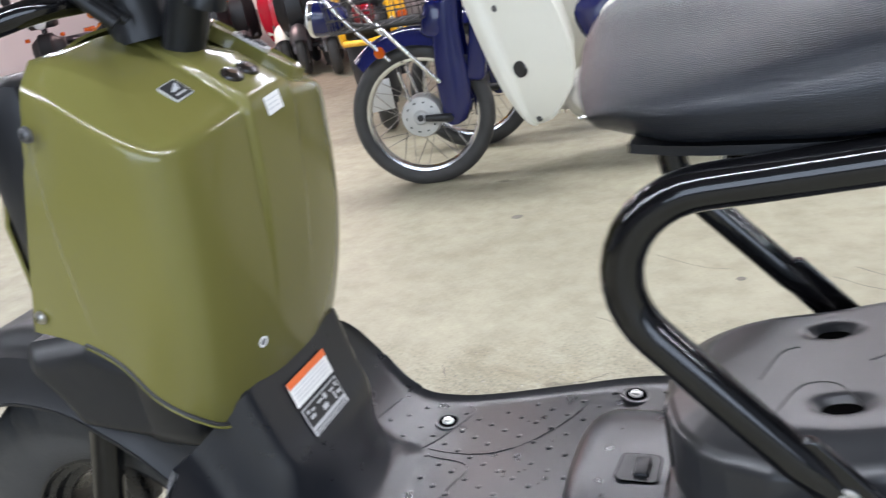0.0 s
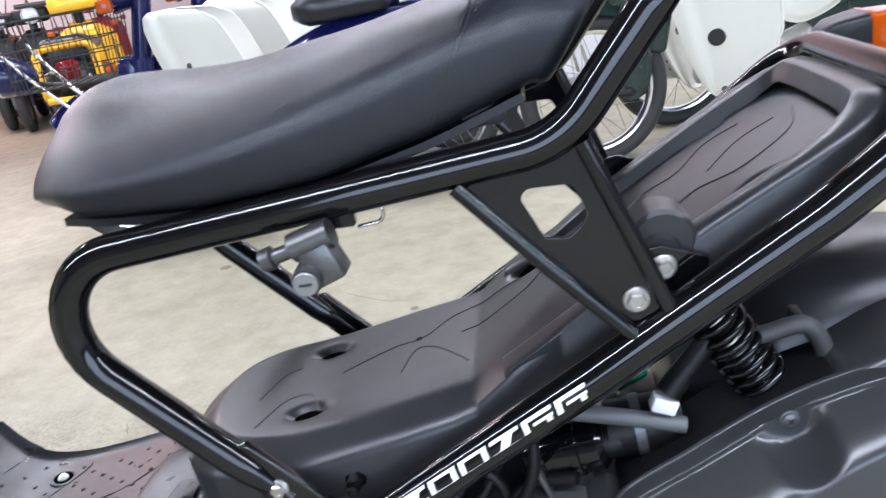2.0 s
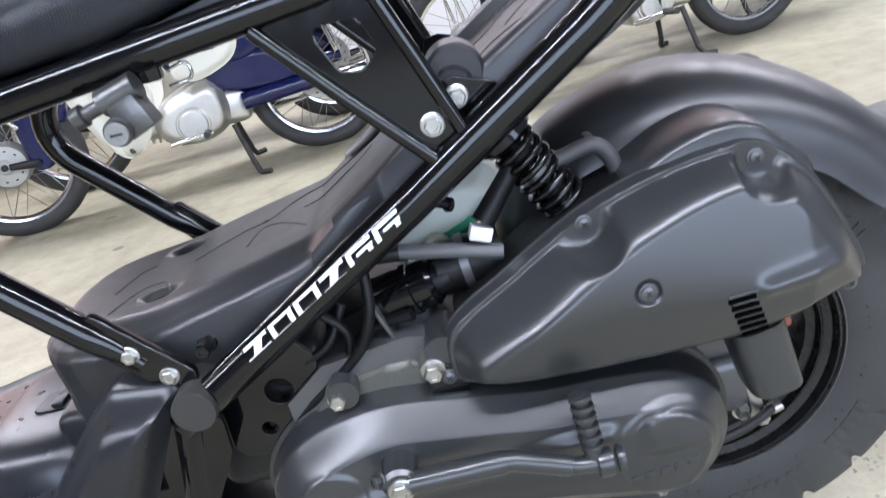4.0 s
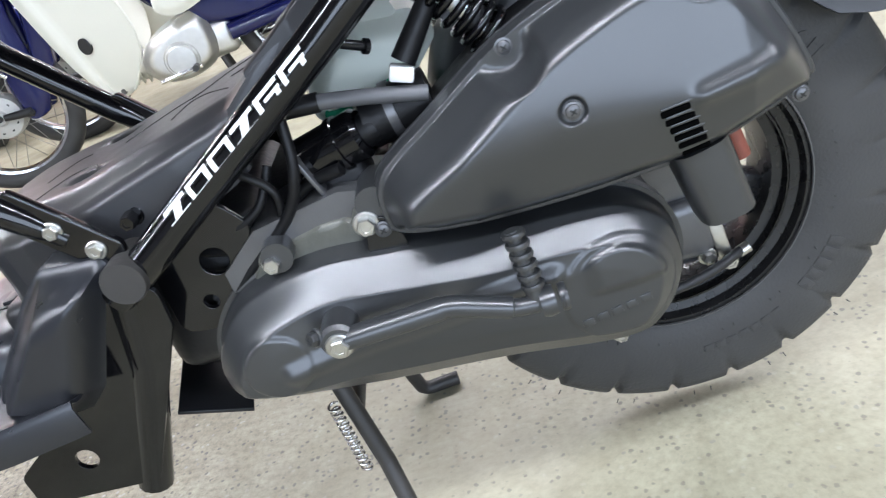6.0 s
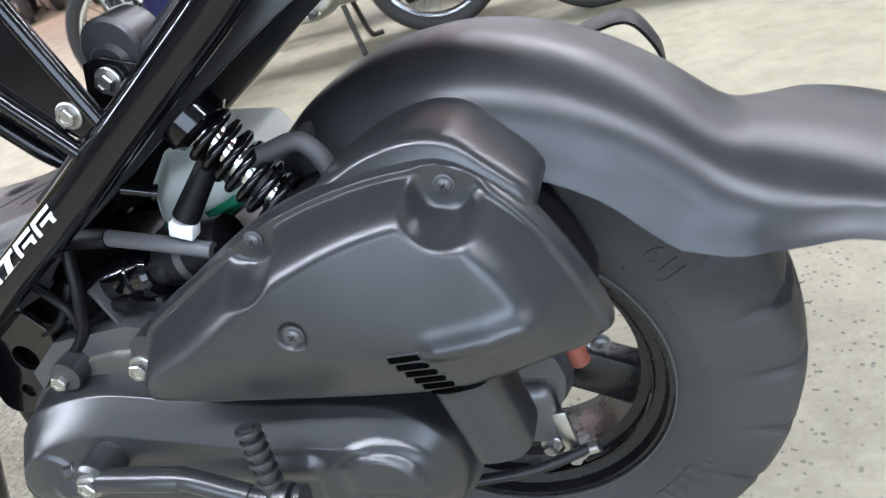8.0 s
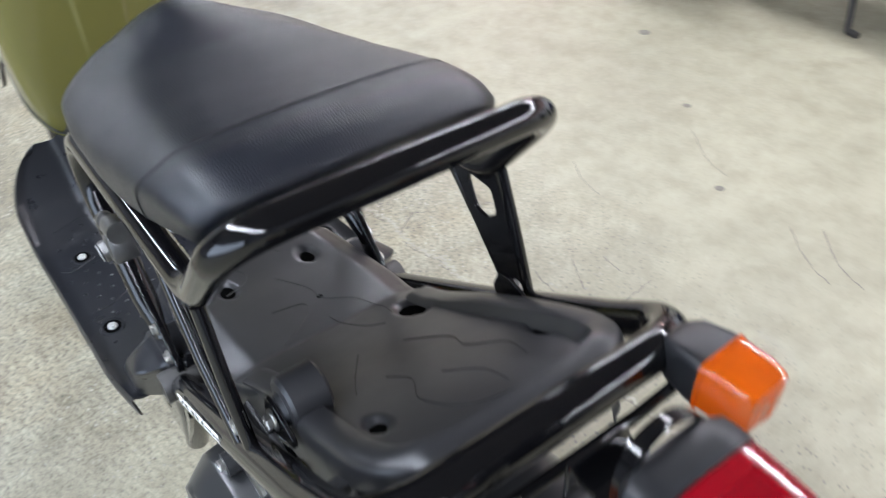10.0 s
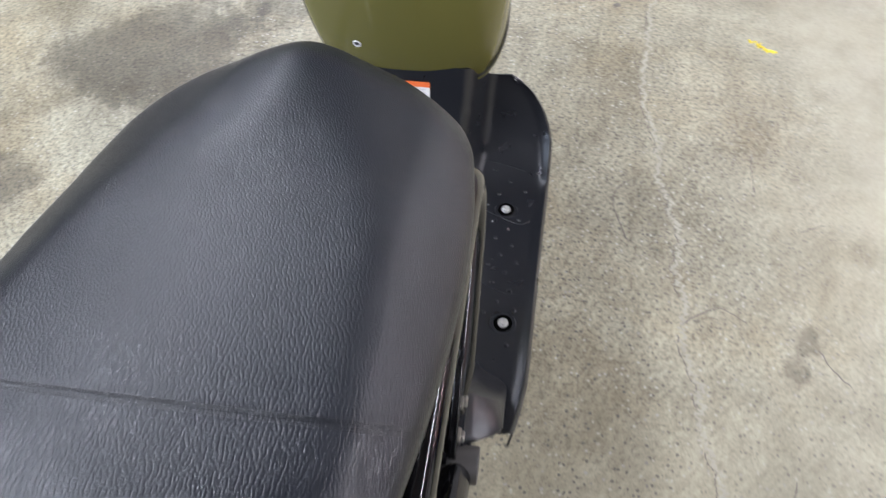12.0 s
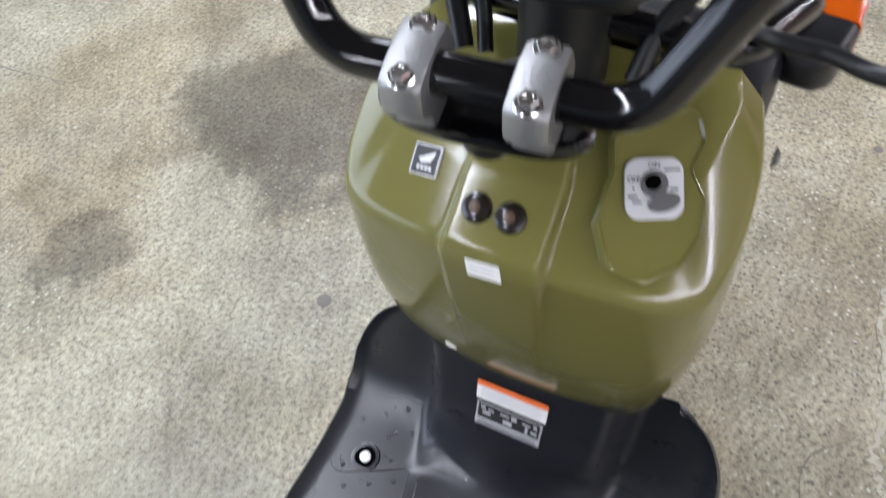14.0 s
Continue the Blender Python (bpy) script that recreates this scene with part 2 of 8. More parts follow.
M_DECK = mat("black_tray_plastic", (0.0185, 0.0188, 0.0205), 0.34, vary=0.2, vary_scale=10, bump=0.05, bump_scale=1200, rough_vary=0.08, spec=0.55)
M_CASE = mat("satin_black_engine_paint", (0.024, 0.025, 0.026), 0.28, vary=0.07, vary_scale=15, bump=0.05, bump_scale=1100, rough_vary=0.0, spec=0.75)
M_FEND = mat("satin_black_fender_plastic", (0.026, 0.0265, 0.028), 0.33, vary=0.2, vary_scale=10, bump=0.05, bump_scale=1100, rough_vary=0.15, spec=0.55)
M_RUBBER = mat("tyre_rubber", (0.050, 0.0495, 0.0485), 0.52, vary=0.3, vary_scale=14, bump=0.3, bump_scale=300, spec=0.25)
M_HOSE = mat("grey_rubber_hose", (0.050, 0.050, 0.052), 0.5, vary=0.15)
M_DARK = mat("dark_engine_metal", (0.009, 0.009, 0.010), 0.45, vary=0.5, vary_scale=40, bump=0.3, bump_scale=120)
M_ALU = mat("cast_aluminium", (0.66, 0.66, 0.64), 0.42, metal=1.0, vary=0.15, vary_scale=30, bump=0.15, bump_scale=300)
M_CAST = mat("dull_cast_alloy", (0.33, 0.335, 0.335), 0.44, metal=0.8, vary=0.12, vary_scale=40, bump=0.25, bump_scale=350)
M_HUB = mat("painted_hub_alloy", (0.46, 0.46, 0.44), 0.45, metal=0.2, vary=0.15, vary_scale=30, bump=0.1, bump_scale=200)
M_BOARD = mat("black_floorboard_plastic", (0.012, 0.0130, 0.0160), 0.30, vary=0.15, vary_scale=10, bump=0.06, bump_scale=1200, rough_vary=0.1, spec=0.55)
# Black rubber, darkened so its colour also carries the shade between engine parts.
M_DEEP = mat("shade_black_engine_rubber", (0.005, 0.005, 0.0055), 0.45, vary=0.3, vary_scale=30, bump=0.2, bump_scale=200, spec=0.3)
M_LIGHTHOSE = mat("light_grey_hose", (0.10, 0.10, 0.104), 0.45, vary=0.15)
M_ZINC = mat("zinc_bolt", (0.50, 0.49, 0.46), 0.32, metal=1.0, vary=0.2, vary_scale=80)
M_BRIGHT = mat("bright_zinc", (0.72, 0.72, 0.70), 0.38, metal=0.7, vary=0.1, vary_scale=80)
M_GREYM = mat("grey_die_cast", (0.12, 0.12, 0.123), 0.34, metal=0.6, vary=0.15, vary_scale=40, bump=0.1, bump_scale=400)
M_CHROME = mat("chrome", (0.75, 0.75, 0.75), 0.12, metal=1.0, vary=0.08)
M_OLIVE = mat("olive_green_paint", (0.138, 0.129, 0.036), 0.16, vary=0.05, vary_scale=4, spec=0.4, coat=0.15, rough_vary=0.1)
M_AMBER = mat("amber_lens", (0.66, 0.115, 0.001), 0.06, vary=0.10, vary_scale=60, coat=0.2, trans=0.45)
M_RED = mat("red_lens", (0.34, 0.003, 0.012), 0.035, vary=0.15, vary_scale=40, trans=0.55)
M_WHITE = mat("white_decal", (0.80, 0.80, 0.78), 0.4, vary=0.03)
M_ORANGE = mat("orange_decal", (0.75, 0.16, 0.04), 0.4, vary=0.05)
M_SILVER = mat("silver_decal", (0.55, 0.56, 0.57), 0.35, metal=0.3, vary=0.08)
M_INK = mat("black_ink", (0.02, 0.02, 0.02), 0.5)
M_CREAM = mat("cream_plastic", (0.72, 0.70, 0.55), 0.4, vary=0.08)
M_TANK = mat("milky_bottle_plastic", (0.75, 0.80, 0.72), 0.4, vary=0.06)
M_COOL = mat("green_coolant", (0.03, 0.30, 0.16), 0.3, vary=0.1)
M_RUST = mat("rusty_pedal_pin", (0.20, 0.055, 0.035), 0.5, vary=0.35, vary_scale=60, bump=0.3)
# Sheenless black for discs and boxes that stand in for shade inside openings.
M_HOLE_SHADE = mat("opening_shade", (0.002, 0.002, 0.002), 0.9, spec=0.0)
M_LAMP = emit("fluorescent_tube", (1.0, 0.98, 0.94), 6.0)
M_BLUE = mat("navy_blue_paint", (0.006, 0.0085, 0.066), 0.18, vary=0.08, coat=0.25)
M_IVORY = mat("ivory_body_plastic", (0.76, 0.755, 0.67), 0.32, vary=0.05, vary_scale=6)
M_GREENP = mat("dark_green_paint", (0.012, 0.028, 0.024), 0.25, vary=0.1, coat=0.3)
M_YELLOW = mat("yellow_paint", (0.80, 0.42, 0.01), 0.25, vary=0.08, coat=0.3)
M_REDP = mat("red_paint", (0.52, 0.01, 0.03), 0.22, vary=0.08, coat=0.3)
M_SPOKE = mat("spoke_steel", (0.30, 0.29, 0.27), 0.4, metal=1.0, vary=0.1)
M_GLASS = mat("headlight_glass", (0.75, 0.78, 0.8), 0.05, metal=0.3, coat=1.0, vary=0.05)
M_PIPE = mat("worn_black_steel", (0.03, 0.028, 0.026), 0.5, vary=0.4, vary_scale=30, bump=0.2)
M_YTAPE = mat("yellow_tape", (0.75, 0.60, 0.03), 0.5, vary=0.1)

# ---------------------------------------------------------------- mesh helpers
def mesh_object(name, verts, faces, material, parent=None, label="", angle=35, flat=False):
    me = bpy.data.meshes.new(name)
    me.from_pydata([tuple(map(float, v)) for v in verts], [], faces)
    me.validate()
    b = bmesh.new()
    b.from_mesh(me)
    bmesh.ops.remove_doubles(b, verts=b.verts, dist=1e-6)
    bmesh.ops.recalc_face_normals(b, faces=b.faces)
    b.to_mesh(me)
    b.free()
    return dress(name, me, material, parent, label, angle, flat)


def dress(name, me, material, parent=None, label="", angle=35, flat=False):
    me.materials.append(material)
    if not flat:
        me.shade_smooth()
        me.set_sharp_from_angle(angle=radians(angle))
    ob = new(name, me)
    if parent is not None:
        ob.parent = parent
    if label:
        tagged(ob, label)
    return ob


def part(name, bm, material, parent=None, label="", angle=35):
    """One bmesh as one mesh object under a thing or a part."""
    me = bpy.data.meshes.new(name)
    bmesh.ops.recalc_face_normals(bm, faces=bm.faces)
    bm.to_mesh(me)
    bm.free()
    return dress(name, me, material, parent, label, angle)


def thing(name, label, category, group="", at=(0, 0, 0), kind=""):
    e = new(name)
    e.location = at
    return tagged(e, label, category, group, kind)


def catmull(points, n=8, closed=False):
    p = np.array(points, float)
    k = len(p)
    out = []
    for i in range(k if closed else k - 1):
        a, b, c, d = (p[(i + j) % k] if closed else p[min(max(i + j, 0), k - 1)] for j in (-1, 0, 1, 2))
        for s in np.arange(n) / n:
            out.append(0.5 * ((2 * b) + (c - a) * s + (2 * a - 5 * b + 4 * c - d) * s * s + (3 * b - a - 3 * c + d) * s ** 3))
    if not closed:
        out.append(p[-1])
    return np.array(out)


def filleted(points, radius, n=8):
    """A polyline whose corners are rounded. radius: one value or one for each inner corner."""
    p = [np.array(q, float) for q in points]
    rs = [radius] * (len(p) - 2) if isinstance(radius, (int, float)) else list(radius)
    out = [p[0]]
    for i in range(1, len(p) - 1):
        a, c = p[i - 1] - p[i], p[i + 1] - p[i]
        la, lc = np.linalg.norm(a), np.linalg.norm(c)
        a, c = a / la, c / lc
        ang = np.arccos(np.clip(a @ c, -1, 1))
        cut = min(rs[i - 1] / np.tan(ang / 2), 0.49 * la if i > 1 else 0.98 * la, 0.49 * lc if i < len(p) - 2 else 0.98 * lc)
        s, e = p[i] + a * cut, p[i] + c * cut
        for k in range(n + 1):
            u = k / n
            # circular arc through a rational quadratic
            w = np.sin(ang / 2)
            q = ((1 - u) ** 2 * s + 2 * w * u * (1 - u) * p[i] + u ** 2 * e) / ((1 - u) ** 2 + 2 * w * u * (1 - u) + u ** 2)
            out.append(q)
    out.append(p[-1])
    return np.array(out)


def sweep(path, radius, sides=14, caps=True, closed=False, flatten=None):
    """Vertices and faces of a tube along a path. radius: a number or one for each point."""
    p = np.array(path, float)
    n = len(p)
    r = np.full(n, radius) if isinstance(radius, (int, float)) else np.array(radius, float)
    tang = np.gradient(p, axis=0)
    if closed:
        tang = np.roll(p, -1, 0) - np.roll(p, 1, 0)
    tang /= np.linalg.norm(tang, axis=1)[:, None] + 1e-12
    ref = np.array([0, 0, 1.0]) if abs(tang[0][2]) < 0.9 else np.array([1.0, 0, 0])
    u = np.cross(tang[0], ref)
    u /= np.linalg.norm(u)
    verts = []
    for i in range(n):
        u = u - tang[i] * (u @ tang[i])
        u /= np.linalg.norm(u)
        v = np.cross(tang[i], u)
        for k in range(sides):
            a = 2 * np.pi * k / sides
            verts.append(p[i] + r[i] * (np.cos(a) * u + np.sin(a) * v))
    faces = []
    for i in range(n if closed else n - 1):
        j = (i + 1) % n
        for k in range(sides):
            l = (k + 1) % sides
            faces.append((i * sides + k, i * sides + l, j * sides + l, j * sides + k))
    if caps and not closed:
        faces.append(tuple(range(sides))[::-1])
        faces.append(tuple((n - 1) * sides + k for k in range(sides)))
    return verts, faces


def tube(name, path, radius, material, parent=None, label="", sides=14, closed=False):
    v, f = sweep(path, radius, sides, closed=closed)
    return mesh_object(name, v, f, material, parent, label, angle=50)


def merge(*pieces):
    verts, faces = [], []
    for v, f in pieces:
        k = len(verts)
        verts += list(v)
        faces += [tuple(i + k for i in q) for q in f]
    return verts, faces


def lathe(profile, centre, axis, sides=32, closed=False):
    """Profile rows (radius, along) turned round an axis through centre."""
    ax = np.array(axis, float)
    ax /= np.linalg.norm(ax)
    ref = np.array([0, 0, 1.0]) if abs(ax[2]) < 0.9 else np.array([1.0, 0, 0])
    u = np.cross(ax, ref)
    u /= np.linalg.norm(u)
    w = np.cross(ax, u)
    c = np.array(centre, float)
    verts, faces = [], []
    for r, h in profile:
        for k in range(sides):
            a = 2 * np.pi * k / sides
            verts.append(c + ax * h + max(r, 1e-5) * (np.cos(a) * u + np.sin(a) * w))
    m = len(profile)
    for i in range(m if closed else m - 1):
        j = (i + 1) % m
        for k in range(sides):
            l = (k + 1) % sides
            faces.append((i * sides + k, i * sides + l, j * sides + l, j * sides + k))
    if not closed:
        faces.append(tuple(range(sides)))
        faces.append(tuple((m - 1) * sides + k for k in range(sides)))
    return verts, faces


def turned(name, profile, centre, axis, material, parent=None, label="", sides=28, closed=False):
    v, f = lathe(profile, centre, axis, sides, closed)
    return mesh_object(name, v, f, material, parent, label)


def loft(rings, close=True, cap=True):
    n = len(rings[0])
    verts = [v for r in rings for v in r]
    faces = []
    for i in range(len(rings) - 1):
        for k in range(n if close else n - 1):
            l = (k + 1) % n
            faces.append((i * n + k, i * n + l, (i + 1) * n + l, (i + 1) * n + k))
    if cap and close:
        faces.append(tuple(range(n)))
        faces.append(tuple((len(rings) - 1) * n + k for k in range(n)))
    return verts, faces


def sheet(grid, thick=0.0, normal=None):
    """A grid of points (rows x columns x 3) as a sheet, with a second side a little way off when thick is given."""
    g = np.array(grid, float)
    a, b = g.shape[:2]
    verts = [tuple(v) for v in g.reshape(-1, 3)]
    faces = [(i * b + j, i * b + j + 1, (i + 1) * b + j + 1, (i + 1) * b + j) for i in range(a - 1) for j in range(b - 1)]
    if thick:
        du, dv = np.gradient(g, axis=0), np.gradient(g, axis=1)
        nn = np.cross(du, dv)
        nn /= np.linalg.norm(nn, axis=2)[..., None] + 1e-12
        if normal is not None and (nn.mean((0, 1)) @ np.array(normal)) < 0:
            nn = -nn
        k = len(verts)
        verts += [tuple(v) for v in (g - nn * thick).reshape(-1, 3)]
        faces += [tuple(k + i for i in q[::-1]) for q in list(faces)]
        edge = [(0, j) for j in range(b)] + [(i, b - 1) for i in range(1, a)] + [(a - 1, j) for j in range(b - 2, -1, -1)] + [(i, 0) for i in range(a - 2, 0, -1)]
        idx = [i * b + j for i, j in edge]
        for m in range(len(idx)):
            p, q = idx[m], idx[(m + 1) % len(idx)]
            faces.append((p, q, k + q, k + p))
    return verts, faces


def box(size, centre, bevel=0.003, seg=2, turn=None, taper=None):
    """A bevelled box as a bmesh."""
    b = bmesh.new()
    bmesh.ops.create_cube(b, size=1)
    for v in b.verts:
        v.co = Vector((v.co.x * size[0], v.co.y * size[1], v.co.z * size[2]))
        if taper and v.co.z > 0:
            v.co.x *= taper
            v.co.y *= taper
    if bevel:
        bmesh.ops.bevel(b, geom=list(b.edges), offset=bevel, segments=seg, affect="EDGES", profile=0.5)
    m = Matrix.Translation(centre)
    if turn is not None:
        m = m @ pose(0, 0, 0, *turn)
    b.transform(m)
    return b


def plate(name, outline, thick, plane, at, material, parent=None, label="", holes=(), bevel=0.0008):
    """A flat plate cut from an outline with holes. plane 'xz': outline is (x, z), thickness along y round at."""
    cu = bpy.data.curves.new(name, "CURVE")
    cu.dimensions, cu.fill_mode, cu.extrude, cu.bevel_depth = "2D", "BOTH", max(thick / 2 - bevel, 1e-4), bevel
    for loop in (outline, *holes):
        s = cu.splines.new("POLY")
        s.points.add(len(loop) - 1)
        for q, (a, c) in zip(s.points, loop):
            q.co = (a, c, 0, 1)
        s.use_cyclic_u = True
    tmp = new("tmp_curve", cu)
    me = bpy.data.meshes.new_from_object(tmp.evaluated_get(bpy.context.evaluated_depsgraph_get()))
    bpy.data.objects.remove(tmp)
    bpy.data.curves.remove(cu)
    for v in me.vertices:
        a, c, h = v.co
        v.co = (a, at + h, c) if plane == "xz" else ((at + h, a, c) if plane == "yz" else (a, c, at + h))
    me.name = name
    b = bmesh.new()
    b.from_mesh(me)
    bmesh.ops.recalc_face_normals(b, faces=b.faces)
    b.to_mesh(me)
    b.free()
    me.materials.clear()
    return dress(name, me, material, parent, label, 35)


def ring2d(cx, cz, r, n=20, sx=1.0):
    return [(cx + sx * r * math.cos(2 * math.pi * k / n), cz + r * math.sin(2 * math.pi * k / n)) for k in range(n)]


def round2d(points, r, n=5):
    """A closed 2D outline with rounded corners."""
    p = [np.array(q, float) for q in points]
    k, out = len(p), []
    for i in range(k):
        a, c = p[i - 1] - p[i], p[(i + 1) % k] - p[i]
        la, lc = np.linalg.norm(a), np.linalg.norm(c)
        a, c = a / la, c / lc
        ang = np.arccos(np.clip(a @ c, -0.9999, 0.9999))
        cut = min(r / np.tan(ang / 2), 0.45 * la, 0.45 * lc)
        s, e, w = p[i] + a * cut, p[i] + c * cut, np.sin(ang / 2)
        for m in range(n + 1):
            u = m / n
            out.append(tuple(((1 - u) ** 2 * s + 2 * w * u * (1 - u) * p[i] + u * u * e) / ((1 - u) ** 2 + 2 * w * u * (1 - u) + u * u)))
    return out


def smooth01(x):
    x = np.clip(x, 0, 1)
    return x * x * (3 - 2 * x)


def edge_distance(q, poly):
    """Distance of points q (n x 2) to the closed outline."""
    a, b = np.array(poly), np.roll(np.array(poly), -1, 0)
    best = np.full(len(q), 1e9)
    for s, e in zip(a, b):
        d = e - s
        u = np.clip(((q - s) @ d) / (d @ d + 1e-12), 0, 1)
        best = np.minimum(best, np.linalg.norm(q - (s + u[:, None] * d), axis=1))
    return best


def pillow(outline, height, back, rings=26, centre=None):
    """A bulging cover over a star-shaped (x, z) outline: outer face at y = height(x, z, d), wall back to y = back."""
    o = np.array(outline, float)
    c = np.array(centre) if centre is not None else o.mean(0)
    n = len(o)
    lam = 1 - (np.arange(rings) / rings) ** 1.25
    pts = np.concatenate([c + (o - c) * l for l in lam] + [c[None]])
    d = edge_distance(pts, outline)
    y = height(pts[:, 0], pts[:, 1], d)
    verts = [(p[0], h, p[1]) for p, h in zip(pts, y)]
    faces = []
    for i in range(rings - 1):
        for k in range(n):
            l = (k + 1) % n
            faces.append((i * n + k, i * n + l, (i + 1) * n + l, (i + 1) * n + k))
    m = rings * n
    faces += [((rings - 1) * n + k, (rings - 1) * n + (k + 1) % n, m) for k in range(n)]
    k0 = len(verts)
    verts += [(p[0], back, p[1]) for p in o]
    faces += [(k, (k + 1) % n, k0 + (k + 1) % n, k0 + k) for k in range(n)]
    faces.append(tuple(k0 + k for k in range(n)))
    return verts, faces


def bolt(name, at, axis, r=0.008, h=0.006, material=None, parent=None, label="", flange=True, hexa=True):
    v1 = lathe([(r * 1.35, 0), (r * 1.35, 0.0016), (r * 1.2, 0.0024)], at, axis, 20) if flange else ([], [])
    v2 = lathe([(r, 0.001), (r, h * 0.85), (r * 0.86, h), (r * 0.55, h), (r * 0.5, h - 0.0012)], at, axis, 6 if hexa else 20)
    v, f = merge(v1, v2)
    return mesh_object(name, v, f, material or M_ZINC, parent, label, 30)


def screw(name, at, axis, r=0.008, parent=None, material=None):
    """A pan-head cross screw with a recessed cross."""
    v1 = lathe([(r * 1.25, 0), (r * 1.25, 0.0012), (r, 0.0015), (r * 0.92, 0.003), (r * 0.6, 0.0042), (r * 0.0, 0.0045)], at, axis, 20)
    ob = mesh_object(name, *v1, material or M_ZINC, parent, "", 30)
    ax = Vector(axis).normalized()
    u = ax.orthogonal().normalized()
    w = ax.cross(u)
    c = Vector(at) + ax * 0.0043
    vs, fs = [], []
    for a, bb in ((u, w), (w, u)):
        k = len(vs)
        for s, t in ((-1, -1), (1, -1), (1, 1), (-1, 1)):
            vs.append(c + a * s * r * 0.55 + bb * t * r * 0.12 + ax * 0.0004)
        fs.append((k, k + 1, k + 2, k + 3))
    mesh_object("cross_recess", vs, fs, M_INK, ob, "", flat=True)
    return ob


# ---------------------------------------------------------------- the hall
X0, X1, Y0, Y1, TOP = -9.0, 6.0, -5.0, 3.75, 2.75


def slab(name, lo, hi, material, label, category, bevel=0.0):
    size = [h - l for l, h in zip(lo, hi)]
    ob = part(name, box(size, [(l + h) / 2 for l, h in zip(lo, hi)], bevel), material)
    return tagged(ob, label, category, kind="structure")


slab("floor", (X0 - 0.2, Y0 - 0.2, -0.15), (X1 + 0.2, Y1 + 4.4, 0.0), M_FLOOR, "worn grey concrete floor with stains and scratches", "floor")
slab("ceiling", (X0 - 0.2, Y0 - 0.2, TOP), (X1 + 0.2, Y1 + 4.4, TOP + 0.15), M_CEIL, "plain dim grey ceiling of the hall", "ceiling")
slab("wall_back", (-1.6, Y1, 0.0), (X1 + 0.2, Y1 + 0.15, 1.55), M_WALL, "white painted wall behind the parked motorcycles", "wall")
slab("wall_back_upper", (-1.6, Y1, 1.55), (X1 + 0.2, Y1 + 0.15, TOP), M_BROWNWALL, "pinkish brown upper wall above the white paint", "wall")
slab("wall_recess", (X0 - 0.2, Y1 + 4.2, 0.0), (-1.6, Y1 + 4.35, TOP), M_WALL, "white wall at the far end of the hall", "wall")
slab("wall_corner", (-1.6, Y1 + 0.15, 0.0), (-1.45, Y1 + 4.2, TOP), M_WALL, "white wall turning the corner", "wall")
WX0, WX1, WZ0, WZ1 = -2.2, 5.2, 0.45, 2.45
slab("wall_front", (X0 - 0.2, Y0 - 0.15, 0.0), (X1 + 0.2, Y0, WZ0), M_GREYWALL, "grey wall under the shop window", "wall")
slab("wall_front", (X0 - 0.2, Y0 - 0.15, WZ1), (X1 + 0.2, Y0, TOP), M_GREYWALL, "grey wall over the shop window", "wall")
slab("wall_front", (X0 - 0.2, Y0 - 0.15, WZ0), (WX0, Y0, WZ1), M_GREYWALL, "grey wall beside the shop window", "wall")
slab("wall_front", (WX1, Y0 - 0.15, WZ0), (X1 + 0.2, Y0, WZ1), M_GREYWALL, "grey wall beside the shop window", "wall")
window = tagged(new("window_1"), "wide shop window with grey frame", "window", kind="structure")
M_FRAME = mat("grey_window_frame", (0.4, 0.4, 0.42), 0.4, metal=0.5)
for wx in np.linspace(WX0, WX1, 5):
    part("window_frame", box((0.06, 0.10, WZ1 - WZ0 - 0.1), (wx + (0.03 if wx == WX0 else -0.03 if wx == WX1 else 0), Y0 - 0.08, (WZ0 + WZ1) / 2), 0.004), M_FRAME, window)
for wz in (WZ0 + 0.025, WZ1 - 0.025):
    part("window_frame", box((WX1 - WX0, 0.10, 0.05), ((WX0 + WX1) / 2, Y0 - 0.08, wz), 0.004), M_FRAME, window)
M_PANE = bpy.data.materials.new("window_glass")
M_PANE.use_nodes = True
M_PANE.node_tree.nodes["Principled BSDF"].inputs["Transmission Weight"].default_value = 1.0
M_PANE.node_tree.nodes["Principled BSDF"].inputs["Roughness"].default_value = 0.02
for k in range(4):
    wa, wb = np.linspace(WX0, WX1, 5)[k:k + 2]
    pane = part("pane", box((wb - wa - 0.08, 0.006, WZ1 - WZ0 - 0.12), ((wa + wb) / 2, Y0 - 0.08, (WZ0 + WZ1) / 2), 0.0), M_PANE, window, "clear window pane")
    pane.visible_shadow = False
slab("wall_left", (X0 - 0.15, Y0, 0.0), (X0, Y1 + 4.2, TOP), M_WALL, "plain white end wall of the hall", "wall")
slab("wall_right", (X1, Y0, 0.0), (X1 + 0.15, Y1, TOP), M_GREYWALL, "plain grey end wall of the hall", "wall")
for bx0, bx1, by in ((-1.6, X1, Y1 - 0.012),):
    slab("baseboard", (bx0, by - 0.012, 0.0), (bx1, by + 0.009, 0.09), mat("grey_skirting", (0.35, 0.35, 0.36), 0.5), "grey skirting board along the wall", "baseboard")

for lx, ly in LAMPS:
    fix = thing("ceiling_light", "white fluorescent ceiling light with two long tubes", "ceiling light", "ceiling lights", (lx, ly, TOP))
    part("housing", box((2.6, 0.24, 0.06), (0, 0, -0.03), 0.008), M_HOUSE, fix)
    for dy in (-0.065, 0.065):
        tube("tube", [(-1.25, dy, -0.085), (1.25, dy, -0.085)], 0.015, M_LAMP, fix, "bright fluorescent tube", 12)
        for sx in (-1.26, 1.26):
            part("tube_holder", box((0.02, 0.04, 0.05), (sx, dy, -0.08), 0.003), M_HOUSE, fix)


